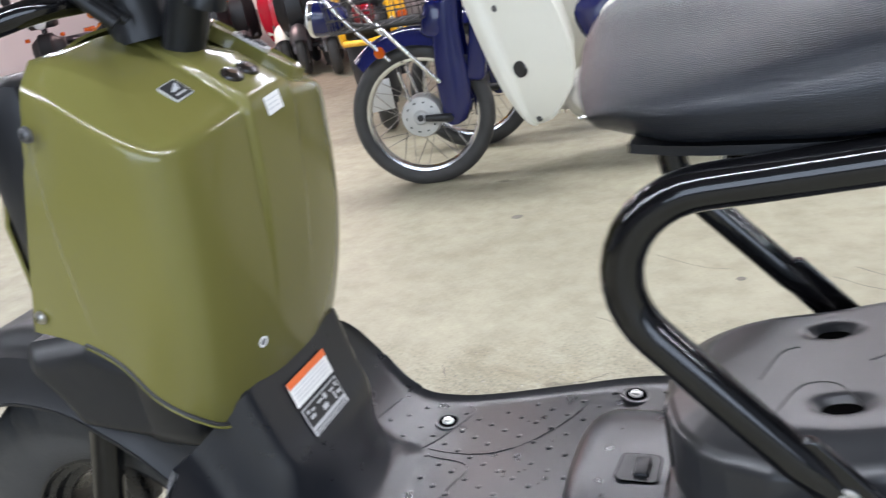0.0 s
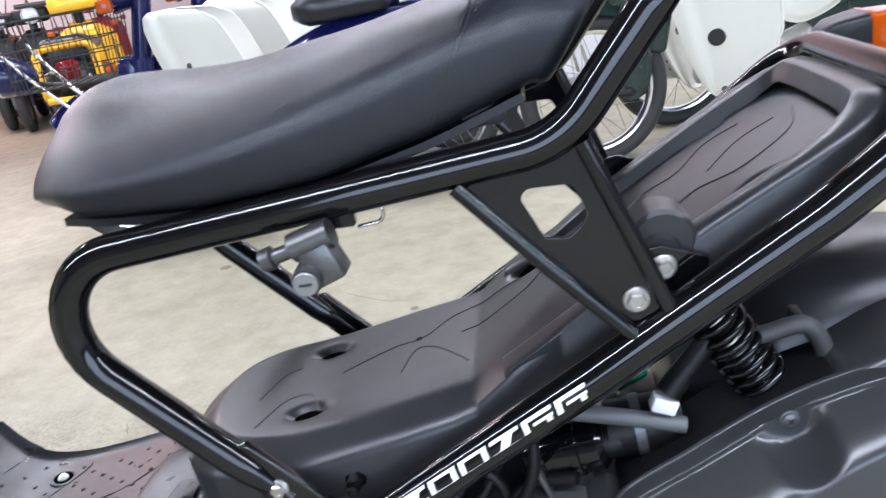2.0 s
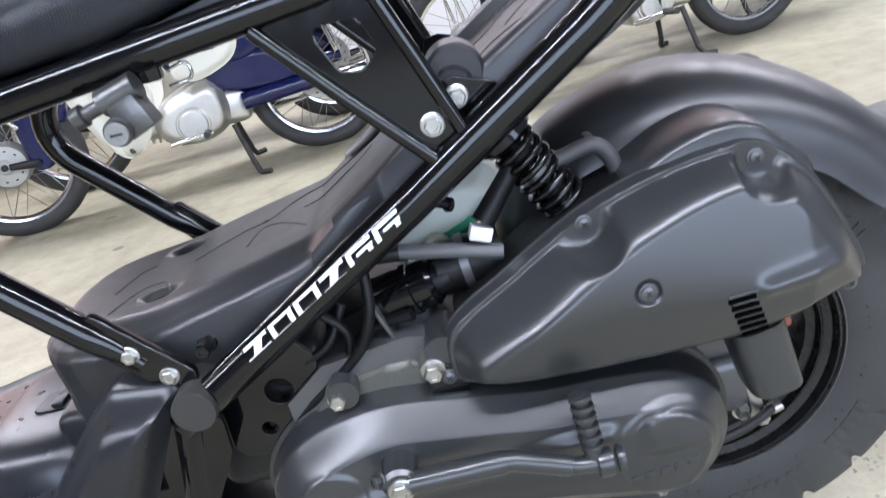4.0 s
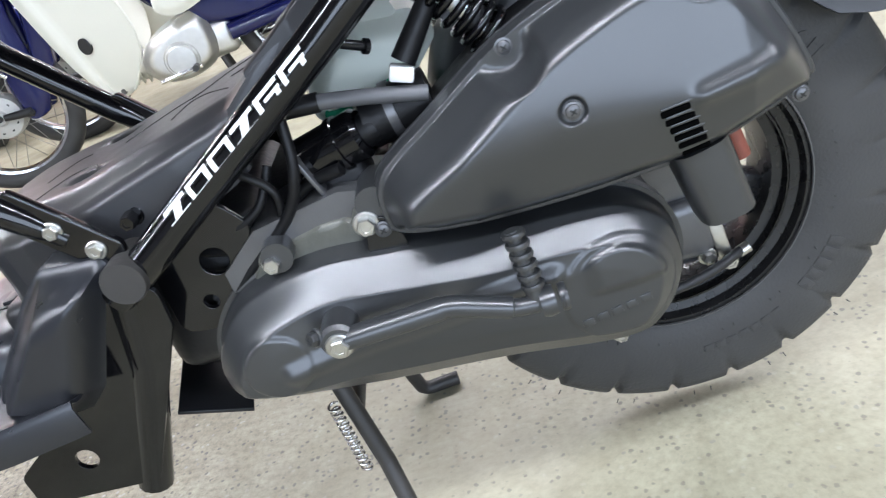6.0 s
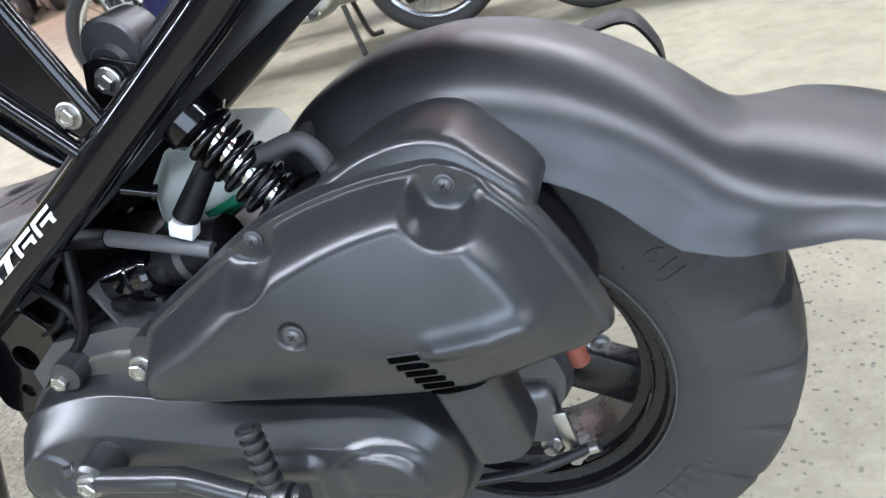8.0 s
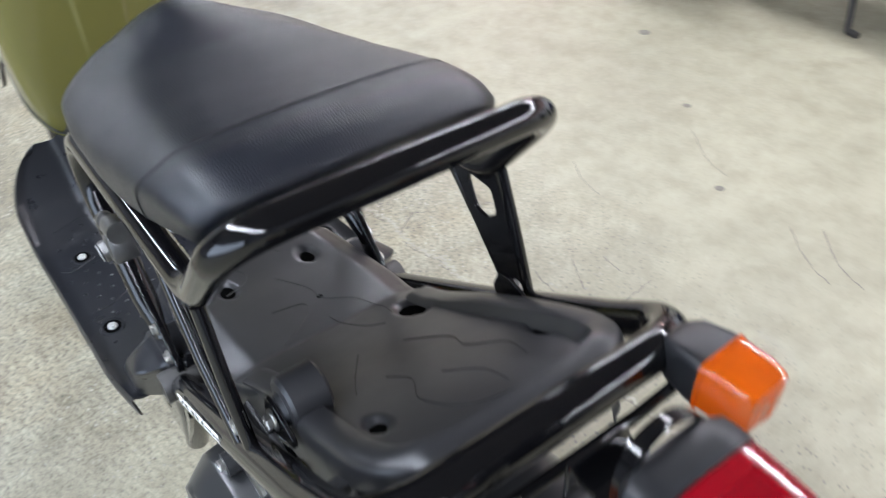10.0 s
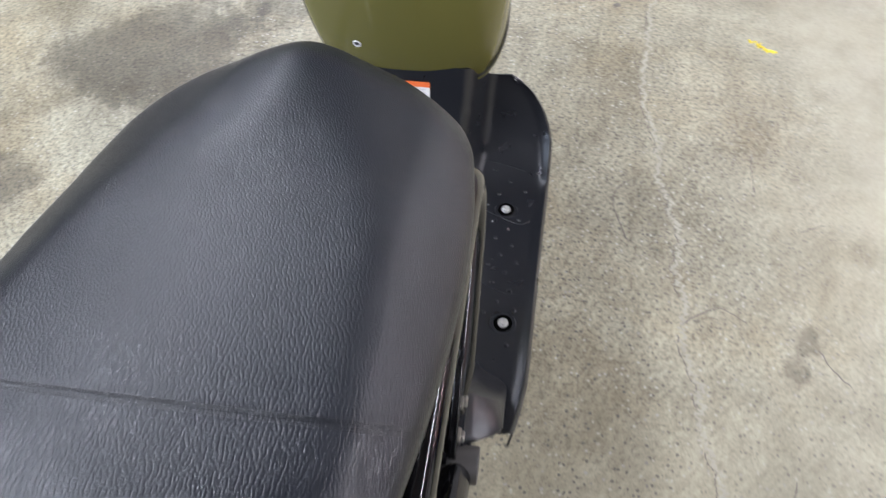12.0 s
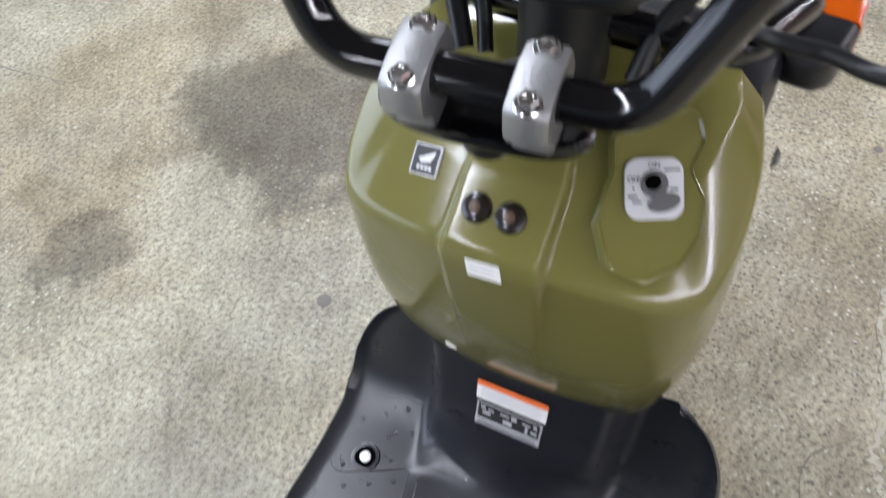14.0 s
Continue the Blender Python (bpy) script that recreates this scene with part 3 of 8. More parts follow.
# ---------------------------------------------------------------- floor marks
def crack(points, width, z=0.0006, material=None, label="", name="floor_crack"):
    p = catmull([(x, y, 0) for x, y in points], 6)
    rnd = random.Random(len(points) + int(abs(points[0][0]) * 1000))
    t = np.gradient(p, axis=0)
    t /= np.linalg.norm(t, axis=1)[:, None] + 1e-9
    nrm = np.stack([-t[:, 1], t[:, 0], 0 * t[:, 0]], 1)
    rows = []
    for i, q in enumerate(p):
        w = width * (0.35 + 0.9 * rnd.random()) * (0.2 if i in (0, len(p) - 1) else 1)
        o = nrm[i] * (rnd.random() - 0.5) * width * 1.5
        rows.append([q + o - nrm[i] * w / 2 + (0, 0, z * 0.2), q + o + (0, 0, z), q + o + nrm[i] * w / 2 + (0, 0, z * 0.2)])
    v, f = sheet(rows)
    ob = mesh_object(name, v, f, material or M_CRACK)
    return tagged(ob, label or "fine dark scratch in the concrete floor", "scratch", kind="structure")


M_CRACK = mat("dark_scratch", (0.15, 0.135, 0.115), 0.7, vary=0.3, vary_scale=60)
M_PALE = mat("pale_filled_joint", (0.36, 0.338, 0.268), 0.6, vary=0.30, vary_scale=22, bump=0.4, bump_scale=120)

JOINT = [(-2.3, 0.50), (-1.70, 0.425), (-1.32, 0.463), (-1.216, 0.486), (-0.972, 0.483), (-0.745, 0.511), (-0.568, 0.546), (-0.45, 0.553), (0.2, 0.56)]
for k, (ja, jb) in enumerate(zip(JOINT[:-1], JOINT[1:])):
    ja, jb = np.array(ja), np.array(jb)
    line = [tuple(ja + (jb - ja) * u + np.array([0, 0.006 * math.sin(9 * u + 2.3 * k) + 0.004 * math.sin(31 * u + k)])) for u in np.linspace(0, 1, 12)]
    tagged(crack(line, 0.010, 0.0004, M_PALE, "pale filled joint running along the concrete floor"), category="joint")
    crack([(x, y - 0.008) for x, y in line[1:9]], 0.0022, 0.0005)
for pts in ([(-0.974, 0.481), (-1.02, 0.55), (-0.99, 0.60)], [(-0.698, 0.644), (-0.66, 0.636), (-0.62, 0.630)], [(-0.673, 0.733), (-0.63, 0.71), (-0.585, 0.685)], [(-0.507, 0.713), (-0.512, 0.76), (-0.519, 0.817)], [(-1.228, 0.724), (-1.24, 0.75), (-1.251, 0.774)], [(-1.438, 0.651), (-1.38, 0.648), (-1.325, 0.649)], [(-0.952, 0.715), (-0.91, 0.735), (-0.879, 0.761)], [(-0.636, 0.793), (-0.61, 0.79), (-0.576, 0.787)], [(-0.45, 1.20), (-0.36, 1.13), (-0.28, 1.10)], [(-0.40, 1.25), (-0.31, 1.17), (-0.23, 1.14)], [(-0.95, 1.0), (-0.87, 0.96), (-0.80, 0.95)], [(-0.86, 1.35), (-0.74, 1.27), (-0.66, 1.25)], [(-1.34, 0.40), (-1.28, 0.36), (-1.16, 0.39)], [(0.05, -0.35), (0.12, -0.22), (0.17, -0.12)], [(-1.5, -1.53), (-1.505, -1.43), (-1.52, -1.29)]):
    crack(pts, 0.0028)
crack([(0.20, -0.30), (0.24, -0.18), (0.30, -0.06)], 0.004, 0.0008, M_PALE, "pale line scratched in the concrete")
tape = crack([(-1.865, 0.690), (-1.850, 0.715), (-1.835, 0.725), (-1.822, 0.755)], 0.012, 0.003, M_YTAPE, "crumpled strip of yellow tape lying on the floor", "tape_strip")
tape["kind"], tape["category"] = "", "tape"
for sx, sy, sr in ((-1.987, 0.368, 0.010), (-1.246, -0.461, 0.014), (-0.643, 1.195, 0.012), (-0.953, 1.441, 0.012), (-1.35, 1.7, 0.02)):
    v, f = lathe([(sr, 0.0003), (sr * 0.8, 0.0008), (0.0, 0.001)], (sx, sy, 0), (0, 0, 1), 9)
    tagged(mesh_object("floor_spot", v, f, M_CRACK), "small dark spot on the concrete floor", "spot", kind="structure")

# ---------------------------------------------------------------- the scooter
scooter = thing("scooter", "olive green scooter with black tube frame on its centre stand", "scooter")

# main frame tubes
low = filleted([(-0.487, -0.146, 0.402), (-0.245, -0.146, 0.549), (-0.085, -0.146, 0.652), (-0.005, -0.143, 0.712), (-0.005, 0.143, 0.712), (-0.085, 0.146, 0.652), (-0.245, 0.146, 0.549), (-0.487, 0.146, 0.402)], [0.3, 0.3, 0.055, 0.055, 0.3, 0.3], 10)
main_tube = tube("main_frame_tube", low, 0.0165, M_GLOSS, scooter, "thick gloss black frame tube looping behind the tray", 20)
half = [(-0.500, -0.142, 0.464), (-0.700, -0.139, 0.680), (-0.250, -0.143, 0.724), (-0.163, -0.140, 0.829), (-0.163, 0.140, 0.829), (-0.250, 0.143, 0.724), (-0.700, 0.139, 0.680), (-0.500, 0.142, 0.464)]
rail_path = filleted(half, [0.060, 0.07, 0.042, 0.042, 0.07, 0.060], 12)
rail_path = [tuple(np.array(half[0]) + (np.array(rail_path[1]) - half[0]) * f) for f in (0, 0.1, 0.2, 0.3)] + [tuple(q) for q in rail_path[1:-1]] + [tuple(np.array(half[-1]) + (np.array(rail_path[-2]) - half[-1]) * f) for f in (0.3, 0.2, 0.1, 0)]
rail_run = [min(np.linalg.norm(np.array(q) - half[0]), np.linalg.norm(np.array(q) - half[-1])) for q in rail_path]
rail_r = [0.0080 + 0.0062 * float(smooth01((d - 0.005) / 0.045)) for d in rail_run]
tube("seat_rail", rail_path, rail_r, M_GLOSS, scooter, "gloss black bent tube carrying the seat", 20)

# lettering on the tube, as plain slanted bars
ax_t = np.array([-0.253 + 0.409, 0, 0.548 - 0.458])
ax_l = np.linalg.norm(ax_t)
ax_t /= ax_l
up_t = np.array([-ax_t[2], 0, ax_t[0]])


def on_tube(u, h):
    ang = h / 0.0168
    c = np.array([-0.409, -0.146, 0.4575]) + ax_t * u
    return c + 0.0170 * (np.array([0, -1, 0]) * np.cos(ang) + up_t * np.sin(ang))


def decal_bar(u0, u1, h0, h1, slant=0.35, name="decal_bar"):
    rows = [[on_tube(u + slant * h, h) for u in np.linspace(u0, u1, 4)] for h in np.linspace(h0, h1, 7)]
    v, f = sheet(rows, 0.0003, (0, -1, 0))
    return mesh_object(name, v, f, M_WHITE, main_tube, "white slanted decal bar")


LET = ax_l / 6
for k in range(6):
    a0, a1 = k * LET + 0.0015, (k + 1) * LET - 0.002
    if k % 3 == 0:
        decal_bar(a0, a1, 0.0040, 0.0068)
        decal_bar(a0, a1, -0.0068, -0.0040)
        decal_bar(a0 + 0.009, a1 - 0.008, -0.0040, 0.0040, 1.0)
    elif k in (1, 2):
        for hh in ((0.0044, 0.0068), (-0.0068, -0.0044)):
            decal_bar(a0, a1, *hh)
        decal_bar(a0, a0 + 0.005, -0.0044, 0.0044)
        decal_bar(a1 - 0.005, a1, -0.0044, 0.0044)
    else:
        decal_bar(a0, a1, 0.0038, 0.0068)
        decal_bar(a0, a0 + 0.005, -0.0068, 0.0038)
        decal_bar(a0 + 0.009, a1, -0.0012, 0.0012)
        decal_bar(a1 - 0.006, a1 - 0.001, -0.0068, -0.0012)

# gussets between seat rail and main tube
for s in (-1, 1):
    gy = 0.147 * s
    out = round2d([(-0.322, 0.703), (-0.246, 0.722), (-0.232, 0.716), (-0.190, 0.602), (-0.214, 0.590), (-0.232, 0.604)], 0.006)
    hole = round2d([(-0.287, 0.698), (-0.247, 0.697), (-0.237, 0.672), (-0.252, 0.658), (-0.270, 0.660)], 0.008)
    plate("gusset", out, 0.004, "xz", gy, M_GLOSS, scooter, "gloss black gusset plate with a cut-out", [hole])
    tube("gusset_strut", [(-0.324, gy * 1.01, 0.705), (-0.270, gy * 1.03, 0.641), (-0.215, gy * 1.03, 0.579)], 0.0062, M_GLOSS, scooter, "", 12)
    tube("gusset_strut", [(-0.238, gy * 1.01, 0.724), (-0.214, gy * 1.02, 0.660), (-0.190, gy * 1.02, 0.594)], 0.0062, M_GLOSS, scooter, "", 12)
    bolt("gusset_bolt", (-0.213, gy * 1.015, 0.607), (0, s, 0), 0.0072, 0.007, M_ZINC, scooter)
    tri = round2d([(-0.212, 0.612), (-0.205, 0.632), (-0.190, 0.634), (-0.158, 0.622), (-0.160, 0.612), (-0.200, 0.590)], 0.003)
    plate("rail_lug", tri, 0.004, "xz", 0.124 * s, M_GLOSS, scooter)
    bolt("lug_bolt", (-0.190, 0.127 * s, 0.619), (0, s, 0), 0.0072, 0.008, M_ZINC, scooter)
    # front bolts of the seat rail
    fl = round2d([(-0.5475, 0.5005), (-0.5270, 0.5195), (-0.4620, 0.4480), (-0.4625, 0.4330), (-0.4760, 0.4220)], 0.006)
    plate("rail_foot", fl, 0.009, "xz", 0.1415 * s, M_GLOSS, scooter, "flattened black foot of the seat rail", (), 0.002)
    for bx, bz in ((-0.507, 0.476), (-0.482, 0.449)):
        bolt("rail_bolt", (bx, 0.1460 * s, bz), (0, s, 0), 0.0066, 0.006, M_ZINC, scooter)
    # cross tube cap and lower frame plate
    turned("frame_cap", [(0.0, 0.0), (0.0185, 0.0), (0.0195, -0.002), (0.0195, -0.05)], (-0.466, 0.168 * s, 0.421), (0, s, 0), M_PIPE, scooter, "dull round end cap of the cross tube")
    tube("frame_down_tube", [(-0.475, 0.142 * s, 0.43), (-0.500, 0.140 * s, 0.33), (-0.560, 0.138 * s, 0.20)], 0.017, M_GLOSS, scooter)
    lowp = round2d([(-0.502, 0.415), (-0.452, 0.405), (-0.455, 0.365), (-0.545, 0.212), (-0.665, 0.222), (-0.665, 0.258), (-0.60, 0.30), (-0.53, 0.37)], 0.012)
    plate("lower_frame_plate", lowp, 0.006, "xz", 0.150 * s, M_GLOSS, scooter, "black lower frame plate with a round hole", [ring2d(-0.597, 0.258, 0.012)])
    hang = round2d([(-0.460, 0.405), (-0.385, 0.452), (-0.362, 0.42), (-0.385, 0.375), (-0.430, 0.335), (-0.462, 0.34)], 0.014)
    plate("engine_hanger", hang, 0.006, "xz", 0.122 * s, M_GLOSS, scooter, "black engine hanger plate", [ring2d(-0.405, 0.398, 0.014), ring2d(-0.425, 0.362, 0.008)])
    bolt("hanger_bolt", (-0.452, 0.118 * s, 0.459), (0, s, 0), 0.007, 0.02, M_GLOSS, scooter, "black painted bolt")
tube("cross_tube", [(-0.466, -0.166, 0.421), (-0.466, 0.166, 0.421)], 0.0165, M_GLOSS, scooter)
tube("seat_cross_tube", [(-0.565, -0.125, 0.692), (-0.565, 0.125, 0.692)], 0.008, M_GLOSS, scooter)
part("seat_base_bracket", box((0.035, 0.20, 0.004), (-0.548, 0, 0.707), 0.0015), M_GLOSS, scooter)

# ---- seat
def seat_section(x):
    """Half width, bottom, top, side power and crown at a place along the seat."""
    xs = [-0.663, -0.648, -0.622, -0.585, -0.52, -0.45, -0.38, -0.33, -0.29, -0.26]
    w = np.interp(x, xs, [0.098, 0.116, 0.134, 0.147, 0.156, 0.158, 0.155, 0.150, 0.145, 0.139])
    lo = np.interp(x, [-0.66, -0.60, -0.50, -0.42, -0.337, -0.26, -0.22], [0.720, 0.718, 0.716, 0.722, 0.740, 0.764, 0.770])
    hi = np.interp(x, [-0.668, -0.658, -0.640, -0.612, -0.57, -0.51, -0.43, -0.36, -0.31, -0.28, -0.258], [0.756, 0.773, 0.786, 0.793, 0.795, 0.796, 0.809, 0.825, 0.835, 0.831, 0.822])
    return w, lo, hi


def smooth_table(f, x, span=0.018):
    k = np.linspace(-span, span, 7)
    g = np.exp(-(k / span * 1.5) ** 2)
    vals = np.array([f(x + d) for d in k])
    return (vals * g[:, None]).sum(0) / g.sum()


SEAT_N = 56
def seat_ring(x, shrink=0.0, drop=0.0, lean=None):
    w, lo, hi = smooth_table(seat_section, x)
    w, hi = w - shrink, hi - drop
    ln = np.interp(x, [-0.66, -0.5, -0.33, -0.26, -0.235], [-0.12, 0.1, 0.55, 0.72, 0.75]) if lean is None else lean
    flat = float(np.interp(x, [-0.665, -0.64, -0.60, -0.50, -0.40, -0.335, -0.26], [0.24, 0.29, 0.40, 0.57, 0.68, 0.74, 0.78]))
    bend = float(np.interp(x, [-0.665, -0.60, -0.45, -0.39, -0.335], [0.26, 0.32, 0.48, 0.54, 0.60]))
    edge = 0.988
    half = [(0.955, 0.0), (0.99, 0.07), (1.002, 0.19), (edge, bend), (edge + (flat - edge) * 0.45, bend + (0.945 - bend) * 0.54), (flat + 0.015, 0.905), (flat * 0.60, 0.968), (0.0, 1.0)]
    prof = catmull([(-a, c, 0) for a, c in half] + [(a, c, 0) for a, c in half[-2::-1]], 12)
    run = np.concatenate([[0], np.cumsum(np.linalg.norm(np.diff(prof, axis=0), axis=1))])
    at = np.linspace(0, run[-1], SEAT_N)
    pts = []
    for y, z in zip(np.interp(at, run, prof[:, 0]), np.interp(at, run, prof[:, 1])):
        # raised spine at the front, slight dish behind it
        spine = 0.008 * math.exp(-(y / 0.22) ** 2) * math.exp(-((x + 0.600) / 0.045) ** 2)
        thigh = -0.006 * math.exp(-((abs(y) - 0.62) / 0.25) ** 2) * math.exp(-((x + 0.58) / 0.06) ** 2)
        dish = -0.003 * math.exp(-(y / 0.50) ** 2) * math.exp(-((x + 0.42) / 0.10) ** 2)
        zz = lo + (hi - lo) * z + (spine + thigh + dish) * z
        waist = 1.0 - 0.045 * (1 - z) ** 2 + 0.012 * math.sin(math.pi * z)
        nose = 0.010 * smooth01((-0.57 - x) / 0.08)
        tuck = 0.009 * max(0.0, 1 - 1.4 * z) ** 2 * smooth01((-0.585 - x) / 0.07)
        pts.append((x + nose + tuck + (ln - 22.0 * nose) * (zz - lo), y * w * waist, zz))
    return pts


rings = []
w0, lo0, hi0 = smooth_table(seat_section, -0.663)
for f in (0.25, 0.55, 0.8, 0.93):
    q = np.array(seat_ring(-0.665))
    mid = np.array([-0.664, 0, 0.742])
    rings.append([tuple(p) for p in mid + (q - mid) * f + np.array([-0.004 * (1 - f * f), 0, 0])])
for x in np.linspace(-0.664, -0.264, 64):
    rings.append(seat_ring(x))
last = np.array(rings[-1])
cm = last.mean(0)
for k, f in enumerate((0.985, 0.96, 0.92, 0.8, 0.55, 0.25)):
    back = (0.004, 0.008, 0.011, 0.0125, 0.013, 0.013)[k]
    rings.append([tuple(p) for p in cm + (last - cm) * f + np.array([back * 0.8, 0, -back * 0.5])])
seat = mesh_object("seat", *loft(rings), M_VINYL, scooter, "black grained vinyl saddle, slightly dusty", 60)
grain = seat.data.uv_layers.new(name="grain")
for lp in seat.data.loops:
    along, across = divmod(lp.vertex_index, SEAT_N)
    grain.data[lp.index].uv = (along * 0.0070, across * 0.0086)
seam_ring = np.array(seat_ring(-0.3375))
seam_ring = [p for p in seam_ring if p[2] > 0.735]
for off in (-0.0018, 0.0018):
    tube("stitch_seam", [(p[0] + off, p[1] * 1.0015, p[2] + 0.0002) for p in seam_ring], 0.0005, M_INK, seat, "sewn seam across the saddle", 6)
base_rows = [[(x, y, smooth_table(seat_section, x)[1] - 0.004) for y in np.linspace(-1, 1, 9) * (smooth_table(seat_section, x)[0] * 0.88)] for x in np.linspace(-0.625, -0.272, 16)]
mesh_object("seat_base", *sheet(base_rows, 0.006, (0, 0, 1)), M_PLASTIC, seat, "black plastic seat pan")
for px, py in ((-0.60, -0.09), (-0.60, 0.09), (-0.42, -0.10), (-0.42, 0.10), (-0.30, -0.11), (-0.30, 0.11), (-0.285, -0.03), (-0.285, 0.04)):
    pz = smooth_table(seat_section, px)[1] - 0.008
    part("seat_rubber", box((0.03, 0.022, 0.014), (px, py, pz), 0.003), M_RUBBER, seat)

# ---- seat lock
M_LOCK = mat("worn_die_cast_zinc", (0.13, 0.13, 0.128), 0.36, metal=0.85, vary=0.35, vary_scale=70, bump=0.12, bump_scale=300)
lock = mesh_object("seat_lock", *lathe([(0.0, 0), (0.0100, 0), (0.0106, -0.0015), (0.0106, -0.03)], (-0.431, -0.177, 0.662), (0, -1, -0.1), 24), M_LOCK, scooter, "grey die-cast seat lock")
part("lock_body", box((0.024, 0.024, 0.028), (-0.420, -0.160, 0.670), 0.003, turn=(0, -20, 0)), M_LOCK, lock)
tube("lock_housing", [(-0.440, -0.160, 0.682), (-0.411, -0.160, 0.690)], 0.0105, M_LOCK, lock)
tube("lock_pin", [(-0.438, -0.161, 0.682), (-0.454, -0.161, 0.678), (-0.455, -0.161, 0.678), (-0.463, -0.161, 0.676)], [0.0055, 0.0055, 0.0085, 0.0080], M_LOCK, lock)
part("lock_bracket", box((0.03, 0.012, 0.03), (-0.412, -0.142, 0.702), 0.002), M_GLOSS, lock)
turned("key_face", [(0.0, 0.0012), (0.0082, 0.0012), (0.009, 0.0)], (-0.431, -0.1785, 0.6618), (0, -1, -0.1), M_CAST, lock)
part("key_slot", box((0.009, 0.001, 0.0018), (-0.431, -0.1800, 0.6617), 0), M_INK, lock)
tube("lock_wire", filleted([(-0.40, -0.12, 0.69), (-0.382, -0.12, 0.695), (-0.382, -0.12, 0.68), (-0.402, -0.12, 0.678)], 0.006), 0.0015, M_CHROME, lock, "", 8)

# ---- tray under the seat
TX = [-0.634, -0.612, -0.588, -0.555, -0.503, -0.45, -0.40, -0.355, -0.341, -0.325, -0.285, -0.235, -0.18, -0.109, -0.06, -0.022]
TZ = [0.482, 0.483, 0.484, 0.4855, 0.489, 0.4995, 0.5095, 0.5185, 0.522, 0.531, 0.554, 0.583, 0.615, 0.656, 0.681, 0.698]
tray_c = catmull([(x, 0, z) for x, z in zip(TX, TZ)], 11)
TRAY_HOLES = [(-0.503, -0.055, 0.0215, 0.0130), (-0.503, 0.055, 0.0215, 0.0130), (-0.285, 0.072, 0.029, 0.019), (-0.109, 0.090, 0.014, 0.010), (-0.109, -0.075, 0.014, 0.010)]


def tray_half(x):
    return float(np.interp(x, [-0.634, -0.631, -0.626, -0.617, -0.603, -0.583, -0.555, -0.51, -0.40, -0.31, -0.26, -0.20, -0.11, -0.07, -0.042, -0.022], [0.022, 0.040, 0.056, 0.072, 0.088, 0.102, 0.113, 0.119, 0.119, 0.113, 0.104, 0.108, 0.110, 0.106, 0.096, 0.078]))


def tray_z(x):
    return float(np.interp(x, tray_c[:, 0], tray_c[:, 2]))


plan = [(x, -tray_half(x)) for x in np.linspace(-0.634, -0.022, 60)]
plan = plan + [(x, -y) for x, y in plan[::-1]]
rows = []
for q in tray_c:
    w = tray_half(q[0])
    ys = np.linspace(-1, 1, 73) * w
    d = edge_distance(np.array([[q[0], y] for y in ys]), plan)
    bevel = float(np.interp(q[0], [-0.60, -0.50, -0.36, -0.30], [0.016, 0.013, 0.010, 0.0]))
    zs = q[2] - bevel * (1 - smooth01(d / 0.034)) - 0.004 * (1 - smooth01(d / 0.006)) * (q[0] < -0.34)
    for hx, hy, ha, hb in TRAY_HOLES:
        r = np.hypot((q[0] - hx) / ha, (ys - hy) / hb)
        zs = zs - 0.008 * (1 - smooth01((r - 0.55) / 0.55))
    row = [(q[0], y, z) for y, z in zip(ys, zs)]
    # rolled edge, then the side wall down to a small lip
    edge = row[0], row[-1]
    deep = float(np.interp(q[0], [-0.63, -0.52, -0.40, -0.33], [0.085, 0.080, 0.055, 0.045]))
    for out, sk in ((0.003, 0.006), (-0.001, deep * 0.55), (0.002, deep)):
        row.insert(0, (q[0], -w - out, edge[0][2] - sk))
        row.append((q[0], w + out, edge[1][2] - sk))
    rows.append(row)
nose = rows[0]
for back, sk in ((0.003, 0.007), (0.001, 0.045), (0.003, 0.075)):
    rows.insert(0, [(p[0] - back, p[1], p[2] - (sk if 3 <= k < len(nose) - 3 else 0)) for k, p in enumerate(nose)])
tray = mesh_object("tray", *sheet(rows, 0.0025, (0, 0, 1)), M_DECK, scooter, "black moulded plastic tray under the seat", 50)
# raised rim round the rear half of the tray
RIM = [(-0.315, -0.113), (-0.27, -0.110), (-0.22, -0.113), (-0.17, -0.117), (-0.11, -0.119), (-0.075, -0.118), (-0.046, -0.110), (-0.026, -0.092), (-0.017, -0.060), (-0.015, 0.0)]
rim_c = catmull([(x, y, 0) for x, y in RIM] + [(x, -y, 0) for x, y in RIM[-2::-1]], 8)
tan = np.gradient(rim_c, axis=0)
tan /= np.linalg.norm(tan, axis=1)[:, None]
rim_rows = []
for q, t in zip(rim_c, tan):
    inward = np.array([-t[1], t[0], 0])
    grow = 0.25 + 0.75 * smooth01((q[0] + 0.30) / 0.10)
    zt = tray_z(min(q[0], -0.022))
    rim_rows.append([tuple(q + inward * i + np.array([0, 0, zt + h])) for i, h in ((-0.001, -0.045), (0.0, 0.006 * grow), (0.0015, 0.0105 * grow), (0.006, 0.0140 * grow), (0.020, 0.0145 * grow), (0.0245, 0.0125 * grow), (0.031, -0.003))])
mesh_object("tray_rim", *sheet(rim_rows), M_DECK, tray, "raised rounded rim of the tray", 40)
# closing face behind the tray
tail_rows = [[(rows[-1][k][0] + d * 0.012, rows[-1][k][1], rows[-1][k][2] - d * 0.035) for k in range(1, len(rows[-1]) - 1)] for d in np.linspace(0, 1, 5)]
mesh_object("tray_tail", *sheet(tail_rows), M_DECK, tray)


